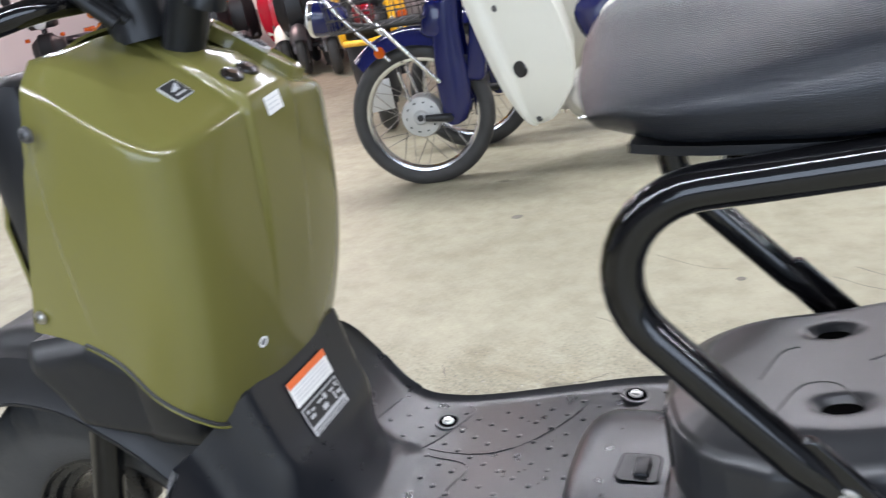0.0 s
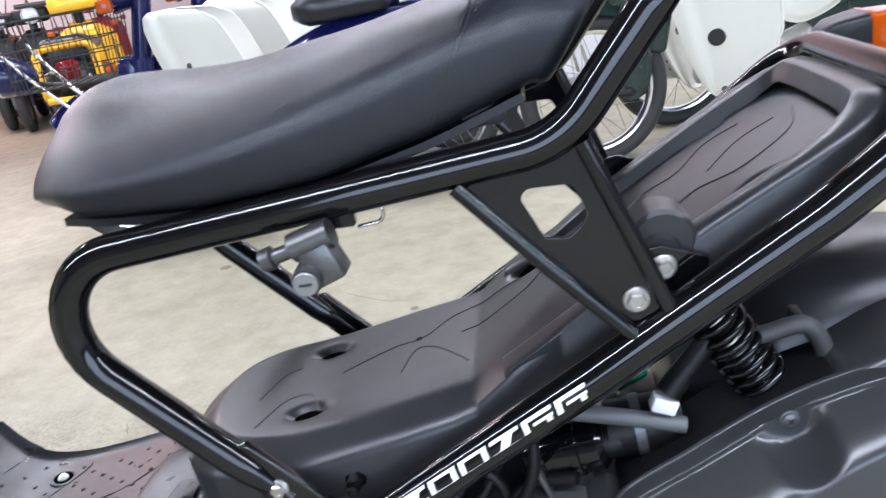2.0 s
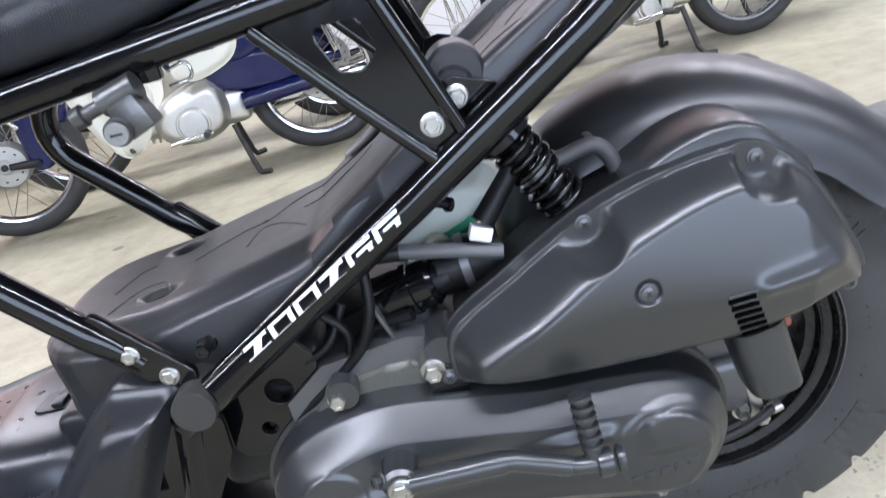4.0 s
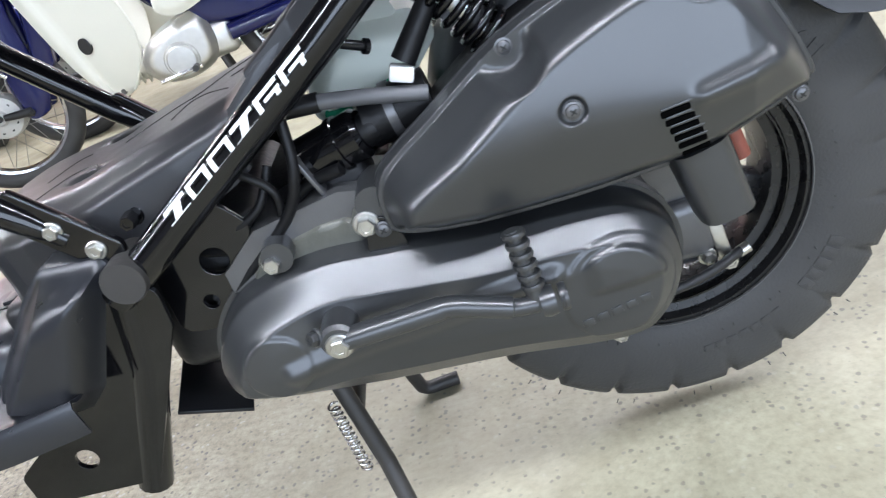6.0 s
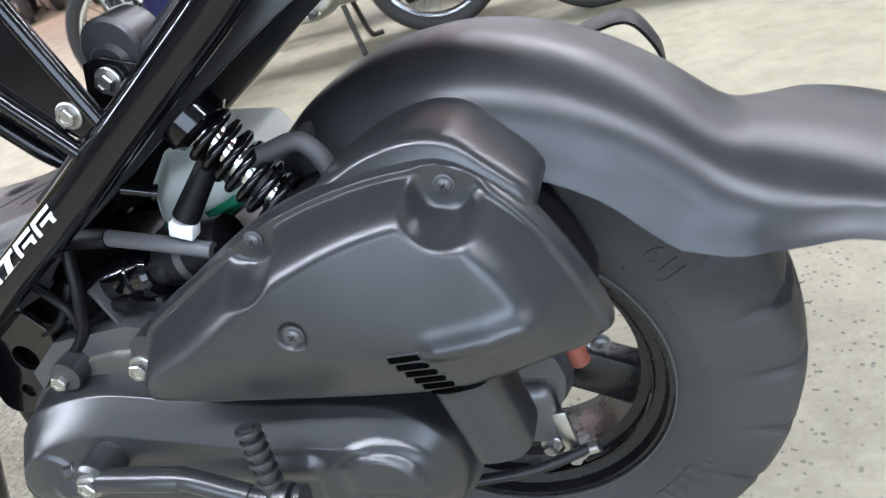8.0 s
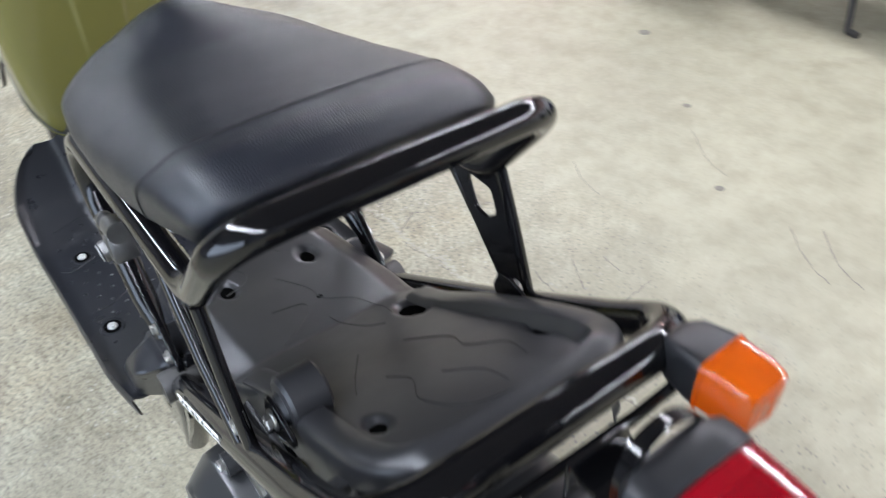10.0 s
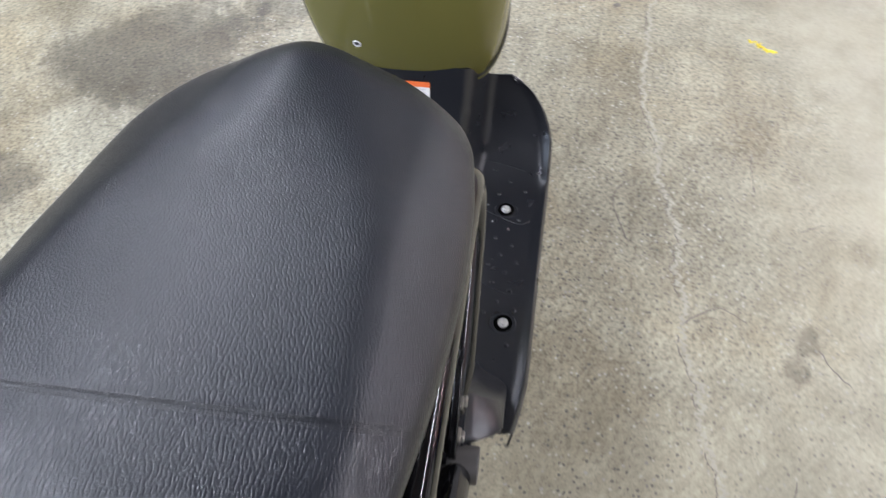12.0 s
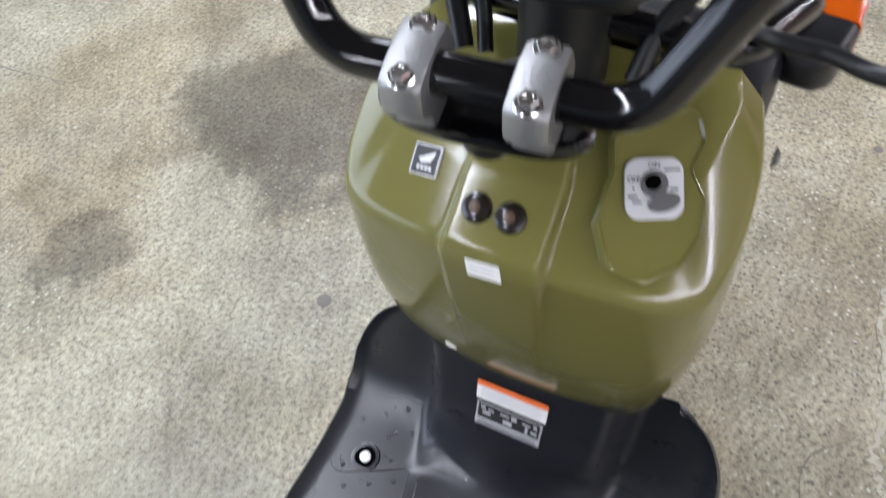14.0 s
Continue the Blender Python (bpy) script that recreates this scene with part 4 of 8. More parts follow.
def tray_hole_shade(x, y, a, b, drop, name="tray_hole_shade"):
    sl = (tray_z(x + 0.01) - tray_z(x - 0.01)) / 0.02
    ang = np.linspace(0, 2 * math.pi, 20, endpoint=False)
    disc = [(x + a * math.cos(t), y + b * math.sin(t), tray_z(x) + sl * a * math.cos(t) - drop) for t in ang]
    # Black disc: painted shade, since the dish under it is shallow.
    mesh_object(name, disc, [tuple(range(len(disc)))], M_HOLE_SHADE, tray, "black disc painted as the shade in a drain hole")


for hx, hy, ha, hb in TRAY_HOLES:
    tray_hole_shade(hx, hy, ha * 0.66, hb * 0.66, 0.0060)
tray_hole_shade(-0.404, 0.021, 0.0038, 0.0038, -0.0006)


def tray_groove(points, name="tray_groove"):
    p = catmull([(x, y, 0) for x, y in points], 6)
    tube(name, [(a, c, tray_z(a) + 0.0001) for a, c, _ in p], 0.0008, M_INK, tray, "", 6)


for g in ([(-0.56, -0.02), (-0.545, 0.02), (-0.53, 0.03)], [(-0.55, -0.07), (-0.53, -0.03), (-0.505, -0.028), (-0.49, -0.06)], [(-0.48, 0.00), (-0.43, 0.02), (-0.40, 0.022), (-0.37, 0.05), (-0.33, 0.06), (-0.30, 0.055)], [(-0.415, -0.035), (-0.405, 0.0), (-0.385, -0.005), (-0.36, -0.035), (-0.35, -0.05)], [(-0.36, 0.01), (-0.30, 0.02), (-0.28, 0.035)], [(-0.22, 0.02), (-0.18, 0.045), (-0.15, 0.04), (-0.12, 0.06), (-0.09, 0.055)], [(-0.17, -0.03), (-0.145, -0.02), (-0.11, -0.035), (-0.07, -0.02), (-0.055, 0.02)], [(-0.13, 0.0), (-0.10, 0.02), (-0.07, 0.02)], [(-0.24, -0.02), (-0.20, -0.045), (-0.17, -0.06)]):
    tray_groove(g)
turned("tray_mount", [(0.0, 0.018), (0.021, 0.018), (0.024, 0.015), (0.024, -0.015), (0.021, -0.018), (0.0, -0.018)], (-0.187, -0.100, 0.634), (0, 1, 0), M_DECK, tray, "round satin bush on the tray edge", 32)
turned("mount_grommet", [(0.0, 0.0), (0.013, 0), (0.016, -0.004), (0.016, -0.03)], (-0.190, -0.122, 0.626), (0, -1, 0), M_PLASTIC, tray)
for hx in (-0.085, -0.045):
    part("tray_clip", box((0.02, 0.02, 0.008), (hx, -0.122, tray_z(hx) - 0.02), 0.002, turn=(0, -30, 0)), M_DECK, tray)

part("tail_plate", box((0.075, 0.24, 0.004), (-0.038, 0, 0.676), 0.001, turn=(0, -33, 0)), M_GLOSS, scooter, "black plate between the tail tubes")

# ---- floorboard
EDGE = [(-0.545, 0.343), (-0.62, 0.341), (-0.70, 0.335), (-0.80, 0.317), (-0.88, 0.302), (-0.94, 0.295), (-0.99, 0.300), (-1.028, 0.328), (-1.055, 0.378), (-1.075, 0.445)]
MID = [(-0.545, 0.343), (-0.62, 0.341), (-0.70, 0.335), (-0.80, 0.317), (-0.90, 0.2985), (-0.950, 0.2965), (-0.975, 0.330), (-0.987, 0.393), (-1.001, 0.432), (-1.016, 0.495)]
ec = catmull([(x, 0, z) for x, z in EDGE], 8)
mc = catmull([(x, 0, z) for x, z in MID], 8)
ec, mc = [np.stack([np.interp(np.linspace(0, 1, 97), np.linspace(0, 1, len(c)), c[:, k]) for k in range(3)], 1) for c in (ec, mc)]
nf = len(ec)
rows = []
for i in range(nf):
    u = i / (nf - 1)
    w = np.interp(u, [0, 0.1, 0.6], [0.196, 0.208, 0.215]) - 0.062 * max(0.0, (u - 0.78) / 0.22) ** 3.0
    hump = np.interp(u, [0, 0.3, 0.42, 0.6, 1.0], [0.045, 0.05, 0.058, 0.075, 0.088])
    row = []
    for v in np.linspace(-1, 1, 61):
        y = v * w
        b = 1 - smooth01((abs(y) - hump) / 0.035)
        toe = 0.020 * min(1.0, (abs(y) / 0.085) ** 2) * (1 - smooth01((mc[i][2] - 0.33) / 0.09)) * (u > 0.6)
        p = ec[i] * (1 - b) + (mc[i] - np.array([toe, 0, 0])) * b
        lip = 0.005 * smooth01((abs(v) - 0.955) / 0.03)
        row.append((p[0] + lip * (u > 0.7), y, p[2] + lip * (u <= 0.85)))
    for n_s, sk in enumerate((0.006, 0.030)):
        l, r = row[0], row[-1]
        row.insert(0, (l[0] - 0.5 * sk * (u > 0.75), l[1] - (0.004 if n_s == 0 else -0.004), l[2] - sk))
        row.append((r[0] - 0.5 * sk * (u > 0.75), r[1] + (0.004 if n_s == 0 else -0.004), r[2] - sk))
    rows.append(row)
board = mesh_object("floorboard", *sheet(rows, 0.003, (0, 0, 1)), M_BOARD, scooter, "black ribbed plastic floorboard with small studs", 50)


def board_z(x, y):
    i = int(np.argmin(abs(ec[:, 0] - x)))
    return ec[i][2]


def stud(x, y):
    return lathe([(0.0034, -0.001), (0.0031, 0.0008), (0.0020, 0.0017)], (x, y, board_z(x, y)), (0, 0, 1), 8)


FLOOR_BOLTS = ((-0.940, 0.158, 0.296), (-0.702, 0.174, 0.337))
for s in (-1, 1):
    for i in range(-14, 15):
        for j in range(-14, 15):
            px, py = -0.846 + 0.0145 * i - 0.0225 * j, 0.094 + 0.0245 * i + 0.0150 * j
            if not (-1.012 < px < -0.650 and 0.012 < py < 0.188) or (px < -0.945 and py < 0.112):
                continue
            if any(math.hypot(px - bx, py - by) < 0.026 for bx, by, _ in FLOOR_BOLTS) or (px > -0.752 and py < 0.125):
                continue
            mesh_object("tread_stud", *stud(px, py * s), M_BOARD, board)
    for bx, by, bz in FLOOR_BOLTS:
        mesh_object("bolt_well", *lathe([(0.0175, -0.001), (0.0165, 0.0014), (0.0130, 0.0016), (0.0125, 0.0006)], (bx, by * s, bz), (0.1, 0, 1), 24), M_BOARD, board)
        # Well is barely sunk, so a black disc paints its shade.
        mesh_object("well_shade", *lathe([(0.0126, 0.0007), (0.0, 0.0009)], (bx, by * s, bz), (0.1, 0, 1), 24), M_HOLE_SHADE, board, "dark sunk floor of the bolt well")
        bolt("floor_bolt", (bx, by * s, bz + 0.0009), (0.1, 0, 1), 0.0050, 0.005, M_BRIGHT, board, "bright zinc floor bolt")
    for g in ([(-1.012, 0.181), (-1.020, 0.116), (-1.002, 0.093), (-0.974, 0.088), (-0.947, 0.112), (-0.925, 0.150), (-0.912, 0.181), (-0.923, 0.196)], [(-0.945, 0.103), (-0.887, 0.091), (-0.843, 0.092), (-0.802, 0.114), (-0.766, 0.156), (-0.760, 0.190)], [(-0.897, 0.005), (-0.889, 0.034), (-0.879, 0.061), (-0.894, 0.077), (-0.937, 0.089)], [(-0.75, 0.05), (-0.70, 0.06), (-0.66, 0.10), (-0.64, 0.14)]):
        p = catmull([(x, y * s, 0) for x, y in g], 6)
        tube("board_groove", [(a, c, board_z(a, c) + 0.0001) for a, c, _ in p], 0.0009, M_BOARD, board, "", 6)

# warning stickers on the column cover
def slope_point(y, h):
    i = np.interp(h, mc[:, 2][nf // 2:], np.arange(nf // 2, nf))
    k = int(i)
    p = mc[k] + (mc[min(k + 1, nf - 1)] - mc[k]) * (i - k)
    return (p[0] + 0.0022, y, p[2])


def sticker(y0, y1, h0, h1, material, name, label, lift=0.0):
    rows = [[np.array(slope_point(y, h)) + (lift, 0, lift * 0.2) for y in np.linspace(y0, y1, 4)] for h in np.linspace(h0, h1, 6)]
    return mesh_object(name, *sheet(rows), material, board, label, flat=False)


sticker(-0.039, 0.036, 0.444, 0.472, M_WHITE, "warning_label", "white warning sticker")
sticker(-0.039, 0.036, 0.465, 0.473, M_ORANGE, "warning_stripe", "orange heading stripe", 0.0006)
for hh in (0.461, 0.457, 0.453, 0.449):
    sticker(-0.034, 0.030, hh, hh + 0.0011, M_SILVER, "print_line", "", 0.0006)
sticker(-0.037, 0.034, 0.409, 0.440, M_SILVER, "pictogram_label", "silver sticker with black pictograms")
sticker(-0.035, 0.032, 0.4185, 0.4385, M_INK, "print_field", "black printed field", 0.0005)
for a, b, c, d in ((-0.032, -0.027, 0.432, 0.436), (-0.030, -0.021, 0.425, 0.429), (-0.024, -0.018, 0.431, 0.434), (-0.011, -0.001, 0.432, 0.4345), (-0.007, 0.003, 0.4215, 0.427), (0.001, 0.007, 0.430, 0.436), (0.013, 0.022, 0.431, 0.4335), (0.017, 0.020, 0.4205, 0.429), (0.023, 0.030, 0.423, 0.4265), (0.025, 0.029, 0.431, 0.436)):
    sticker(a, b, c, d, M_SILVER, "pictogram", "", 0.0010)
for hh in (0.4105, 0.4135):
    sticker(-0.034, 0.030, hh, hh + 0.0012, M_INK, "print_line", "", 0.0005)

# rear side fairings and battery cover of the floorboard
for s in (-1, 1):
    fo = round2d([(-0.470, 0.442), (-0.535, 0.450), (-0.565, 0.425), (-0.625, 0.360), (-0.640, 0.335), (-0.56, 0.305), (-0.535, 0.325)], 0.012)
    h = lambda x, z, d, s=s: s * (0.150 + 0.038 * smooth01(d / 0.025))
    v, f = pillow(fo, h, 0.10 * s, 12)
    mesh_object("side_fairing", v, f, M_BOARD, scooter, "black plastic side fairing", 40)
part("battery_box", box((0.10, 0.17, 0.07), (-0.590, 0, 0.365), 0.015, 3), M_PLASTIC, scooter, "black battery box under the tray")


def mound_ring(k, z):
    out = []
    for t in np.linspace(0, 2 * math.pi, 44, endpoint=False):
        c, s = math.cos(t), math.sin(t)
        out.append((-0.672 + 0.066 * k * math.copysign(abs(c) ** 0.62, c), 0.108 * k * math.copysign(abs(s) ** 0.62, s), z - 0.10 * (0.066 * k * c) * (z > 0.35)))
    return out


battery = mesh_object("battery_cover", *loft([mound_ring(k, z) for k, z in ((1.05, 0.318), (1.02, 0.338), (0.98, 0.356), (0.92, 0.368), (0.84, 0.375), (0.74, 0.3785), (0.58, 0.380), (0.3, 0.381), (0.05, 0.381))]), M_BOARD, scooter, "black rounded plastic battery cover with a recessed latch", 60)
latch_o = round2d([(-0.688, -0.034), (-0.648, -0.030), (-0.648, 0.012), (-0.684, 0.008)], 0.007, 5)
for f, lift, mt, nm in ((1.0, 0.0008, M_HOLE_SHADE, "latch_gap"), (0.93, 0.0014, M_PLASTIC, "latch_plate")):
    cx, cy = -0.667, -0.011
    vv = [(cx + (x - cx) * f, cy + (y - cy) * f, 0.3812 - 0.10 * (x + 0.672) + lift) for x, y in latch_o]
    mesh_object(nm, vv, [tuple(range(len(vv)))], mt, battery)
part("latch", box((0.014, 0.026, 0.006), (-0.664, -0.012, 0.3835), 0.0025), M_PLASTIC, battery, "small black latch")

# ---- olive leg shield: side and rear wall, then the sloping top
LOWER = [(-1.205, -0.132, 0.590), (-1.150, -0.137, 0.582), (-1.105, -0.138, 0.560), (-1.074, -0.136, 0.520), (-1.048, -0.122, 0.490), (-1.036, -0.098, 0.470), (-1.030, -0.045, 0.459), (-1.029, 0.0, 0.457)]
UPPER = [(-1.112, -0.126, 0.812), (-1.074, -0.138, 0.796), (-1.035, -0.142, 0.772), (-1.004, -0.138, 0.753), (-0.986, -0.127, 0.745), (-0.974, -0.102, 0.748), (-0.964, -0.050, 0.755), (-0.961, 0.0, 0.757)]


def contour(half, n):
    full = half + [(x, -y, z) for x, y, z in half[-2::-1]]
    return catmull(full, n)


lo_c, up_c = contour(LOWER, 24), contour(UPPER, 24)
TOPC = [(-1.115, -0.106, 0.830), (-1.092, -0.112, 0.826), (-1.070, -0.110, 0.818), (-1.048, -0.106, 0.806), (-1.030, -0.098, 0.793), (-1.020, -0.086, 0.789), (-1.012, -0.045, 0.792), (-1.010, 0.0, 0.796)]
top_c = contour(TOPC, 24)


def shield_wall(p, q, v):
    b = p + (q - p) * v
    side = np.array([0.35, np.sign(b[1]) * min(1, abs(b[1]) / 0.12), 0])
    b = b + side * 0.006 * math.sin(math.pi * v) * (1 if b[0] > -1.12 else 0.4)
    b = b + np.array([0.013 * math.sin(math.pi * v ** 0.72) * smooth01((b[0] + 1.09) / 0.05), 0, 0])
    # centre panel that stands out more and more towards the top
    if abs(b[1]) < 0.12 and b[0] > -1.06:
        reach = 0.026 + 0.008 * v
        b = b + np.array([0.0055 * smooth01((v - 0.30) / 0.62) * (1 - smooth01((abs(b[1] + 0.003) - reach) / 0.006)), 0, 0])
    return b


def shield_top(a, q, v):
    b = a + (q - a) * v
    pod = (1 - smooth01((abs(b[1] + 0.003) - 0.032) / 0.005)) if b[0] > -1.05 else 0.0
    return b + np.array([0.60, 0, 0.80]) * 0.007 * pod * smooth01(v / 0.18)


rows = []
NV = 26
for j in range(NV + 1):
    rows.append([shield_wall(p, q, j / NV * 0.965) for p, q in zip(lo_c, up_c)])
# narrow crease into the top
for u in (0.2, 0.4, 0.6, 0.8, 1.0):
    row = []
    for p, q, c in zip(lo_c, up_c, top_c):
        p0, p1 = shield_wall(p, q, 0.965), shield_wall(p, q, 1.0)
        p2 = shield_top(p1, c, 0.14)
        row.append((1 - u) ** 2 * p0 + 2 * u * (1 - u) * p1 + u * u * p2)
    rows.append(row)
for v in (0.18, 0.24, 0.35, 0.5, 0.65, 0.8, 0.92, 1.0):
    rows.append([shield_top(shield_wall(p, q, 1.0), c, v) for p, q, c in zip(lo_c, up_c, top_c)])
top_c = np.array(rows[-1])
IN = [np.array([-1.10, p[1] * 0.35, 0.836]) for p in top_c]
for v in (0.35, 0.7, 1.0):
    rows.append([p + (q - p) * v for p, q in zip(top_c, IN)])
shield = mesh_object("leg_shield", *sheet(rows), M_OLIVE, scooter, "glossy olive green leg shield", 50)
# turned-in lower lip
lip = [[tuple(p) for p in lo_c], [tuple(p + np.array([-0.002, 0, -0.006])) for p in lo_c], [tuple(p * np.array([1, 0.93, 1]) + np.array([-0.010, 0, -0.004])) for p in lo_c]]
mesh_object("shield_lip", *sheet(lip), M_OLIVE, shield)
for nm, dz, out, rad, mt in (("edge_gap", -0.004, 0.0, 0.0022, M_INK), ("edge_flange", -0.0070, 0.0, 0.0020, M_OLIVE)):
    tube(nm, [(p[0] + out, p[1] * (1 + out), p[2] + dz) for p in lo_c[30:-30]], rad, mt, shield, "", 8)
# front cover
fr = []
for k, (x, w, z) in enumerate([(-1.108, 0.100, 0.812), (-1.15, 0.106, 0.797), (-1.20, 0.118, 0.752), (-1.222, 0.126, 0.69), (-1.222, 0.126, 0.60)]):
    fr.append([(x + 0.03 * smooth01((abs(v) - 0.8) / 0.2), v * w, z + (0.028 if k == 0 else 0.02) * (1 - abs(v) ** 3)) for v in np.linspace(-1, 1, 21)])
mesh_object("front_cover", *sheet(fr, 0.003), M_OLIVE, shield, "olive green front cover", 50)
part("front_backing", box((0.08, 0.26, 0.24), (-1.155, 0, 0.70), 0.02), M_PLASTIC, shield)
for s in (-1, 1):
    screw("shield_screw", (-1.185, 0.136 * s, 0.602), (0, s, 0), 0.0055, shield)
    screw("shield_screw", (-1.104, 0.143 * s, 0.775), (0, s, 0), 0.006, shield, M_GREYM)

# emblem, indicator lamps, label and key plate on the shield top
shield_v = np.array([v.co for v in shield.data.vertices])


def on_shield(x, y, z, n=14):
    """The nearest place on the shield's skin and its outward normal there."""
    q = np.array([x, y, z])
    near = shield_v[np.argsort(((shield_v - q) ** 2).sum(1))[:n]]
    c = near.mean(0)
    nrm = np.linalg.svd(near - c)[2][2]
    nrm = nrm if nrm @ np.array([0.6, 0, 0.8]) > 0 else -nrm
    return Vector(q - nrm * ((q - c) @ nrm)), Vector(nrm)


def flat_on(at, nrm, outline, lift, thick, material, name, label="", parent=None, turn=0.0):
    """A thin plate lying on the skin: outline in (right, up) with up leaning forwards."""
    up = (Vector((-1, 0, 0)) - nrm * Vector((-1, 0, 0)).dot(nrm)).normalized()
    up = Matrix.Rotation(radians(turn), 3, nrm) @ up
    right = up.cross(nrm)
    n = len(outline)
    v = [at + right * c + up * a + nrm * h for h in (lift, lift + thick) for c, a in outline]
    f = [tuple(range(n))[::-1], tuple(range(n, 2 * n))] + [(k, (k + 1) % n, n + (k + 1) % n, n + k) for k in range(n)]
    return mesh_object(name, v, f, material, parent or shield, label, flat=True)


def square(h, r=0.001):
    return round2d([(-h, -h), (h, -h), (h, h), (-h, h)], r, 3)


e_at, e_n = on_shield(-1.003, -0.069, 0.786)
emblem = flat_on(e_at, e_n, square(0.0108), -0.001, 0.0025, M_SILVER, "emblem", "silver-edged black square emblem", turn=-6)
flat_on(e_at, e_n, square(0.0098), 0.0015, 0.0004, M_INK, "emblem_field", "", emblem, -6)
wing = [(-0.0056, 0.0004), (0.0068, 0.0068), (0.0060, 0.0028), (0.0050, 0.0008), (0.0040, -0.001), (-0.0032, -0.002)]
flat_on(e_at, e_n, wing, 0.0019, 0.0003, M_SILVER, "emblem_wing", "silver wing shape", emblem, -6)
for c in (-0.0056, -0.0024, 0.0008, 0.0040):
    flat_on(e_at, e_n, [(c, -0.0066), (c + 0.0023, -0.0066), (c + 0.0023, -0.0042), (c, -0.0042)], 0.0019, 0.0003, M_SILVER, "emblem_bar", "", emblem, -6)
M_SMOKED = mat("smoked_lens", (0.012, 0.009, 0.007), 0.22, coat=0.3)
M_BULB = mat("brown_bulb_spot", (0.07, 0.04, 0.022), 0.4)
for lx, ly, lz in ((-0.979, -0.020, 0.786), (-0.980, 0.004, 0.785)):
    l_at, l_n = on_shield(lx, ly, lz, 24)
    lens = mesh_object("indicator_lamp", *lathe([(0.0108, -0.004), (0.0108, 0.0008), (0.0098, 0.0028), (0.006, 0.0046), (0.0, 0.0052)], l_at, l_n, 24), M_SMOKED, shield, "dark brown round indicator lamp")
    mesh_object("lamp_bulb", *lathe([(0.0042, 0.0047), (0.003, 0.0053), (0.0, 0.0056)], l_at, l_n, 16), M_BULB, lens, "faint brown bulb")
l_at, l_n = on_shield(-0.962, -0.005, 0.752, 18)
label_o = round2d([(-0.0125, -0.0085), (0.0125, -0.0085), (0.0125, 0.0085), (-0.0125, 0.0085)], 0.0012, 3)
paper = flat_on(l_at, l_n, label_o, 0.0002, 0.0004, M_WHITE, "paper_label", "small white paper label", turn=-15)
for a in (0.004, 0.0, -0.004):
    flat_on(l_at, l_n, [(-0.010, a), (0.008, a), (0.008, a + 0.0008), (-0.010, a + 0.0008)], 0.0006, 0.0002, M_SILVER, "print_line", "", paper, -15)
r_at, r_n = on_shield(-1.012, -0.060, 0.540, 14)
ring_screw = turned("ring_screw", [(0.0058, 0.0), (0.0058, 0.0012), (0.0040, 0.0012), (0.0038, 0.0002)], r_at, r_n, M_WHITE, shield, "small white-rimmed screw low on the shield", 20)
turned("screw_core", [(0.0, 0.0006), (0.0038, 0.0004)], r_at, r_n, M_GREYM, ring_screw, "", 16)
# key plate in its raised surround
K = Vector((-1.026, 0.080, 0.798))
KN = Vector((0.54, 0.30, 0.79)).normalized()
KC = (Vector((-0.42, 0.90, 0)) - KN * Vector((-0.42, 0.90, 0)).dot(KN)).normalized()
KA = KN.cross(KC)


def key_point(c, a, h):
    return K + KC * c + KA * a + KN * h


def key_disc(outline, lift, material, name, label="", thick=0.002, parent=None):
    n = len(outline)
    v = [key_point(c, a, h) for h in (lift, lift + thick) for c, a in outline]
    f = [tuple(range(n))[::-1], tuple(range(n, 2 * n))] + [(k, (k + 1) % n, n + (k + 1) % n, n + k) for k in range(n)]
    return mesh_object(name, v, f, material, parent or shield, label)


surround = round2d([(-0.024, 0.036), (-0.024, 0.012), (-0.036, -0.020), (-0.030, -0.050), (-0.008, -0.060), (0.016, -0.050), (0.030, -0.030), (0.033, -0.008), (0.024, 0.012), (0.034, 0.030), (0.030, 0.052), (0.010, 0.046)], 0.010, 6)
levels = [[key_point(c * f, a * f, h) for c, a in surround] for f, h in ((1.05, -0.010), (1.0, 0.0028), (0.985, 0.0040), (0.965, 0.0042), (0.945, 0.0034), (0.92, 0.0022), (0.6, 0.0020), (0.02, 0.0020))]
mesh_object("key_surround", *loft(levels), M_OLIVE, shield, "", 40)
key_plate = key_disc(round2d([(-0.018, -0.019), (0.018, -0.019), (0.018, 0.019), (-0.018, 0.019)], 0.009, 6), 0.002, M_SILVER, "key_plate", "silver key plate with black lettering", 0.0035)
key_disc(ring2d(0.0, 0.003, 0.0085, 24), 0.0052, M_GREYM, "key_barrel", "", 0.0014, key_plate)
# Raised black disc painted as the shade inside the key hole.
key_disc(ring2d(-0.001, 0.004, 0.0050, 20), 0.0064, M_HOLE_SHADE, "key_hole_shade", "black disc painted as the shade in the key hole", 0.0008, key_plate)
key_disc([(0.0055 + 0.0098 * math.cos(t) - 0.001 * math.sin(t), -0.0085 + 0.0058 * math.sin(t) + 0.002 * math.cos(t)) for t in np.linspace(0, 2 * math.pi, 20, endpoint=False)], 0.0056, M_GREYM, "key_shutter", "grey key shutter", 0.0022, key_plate)


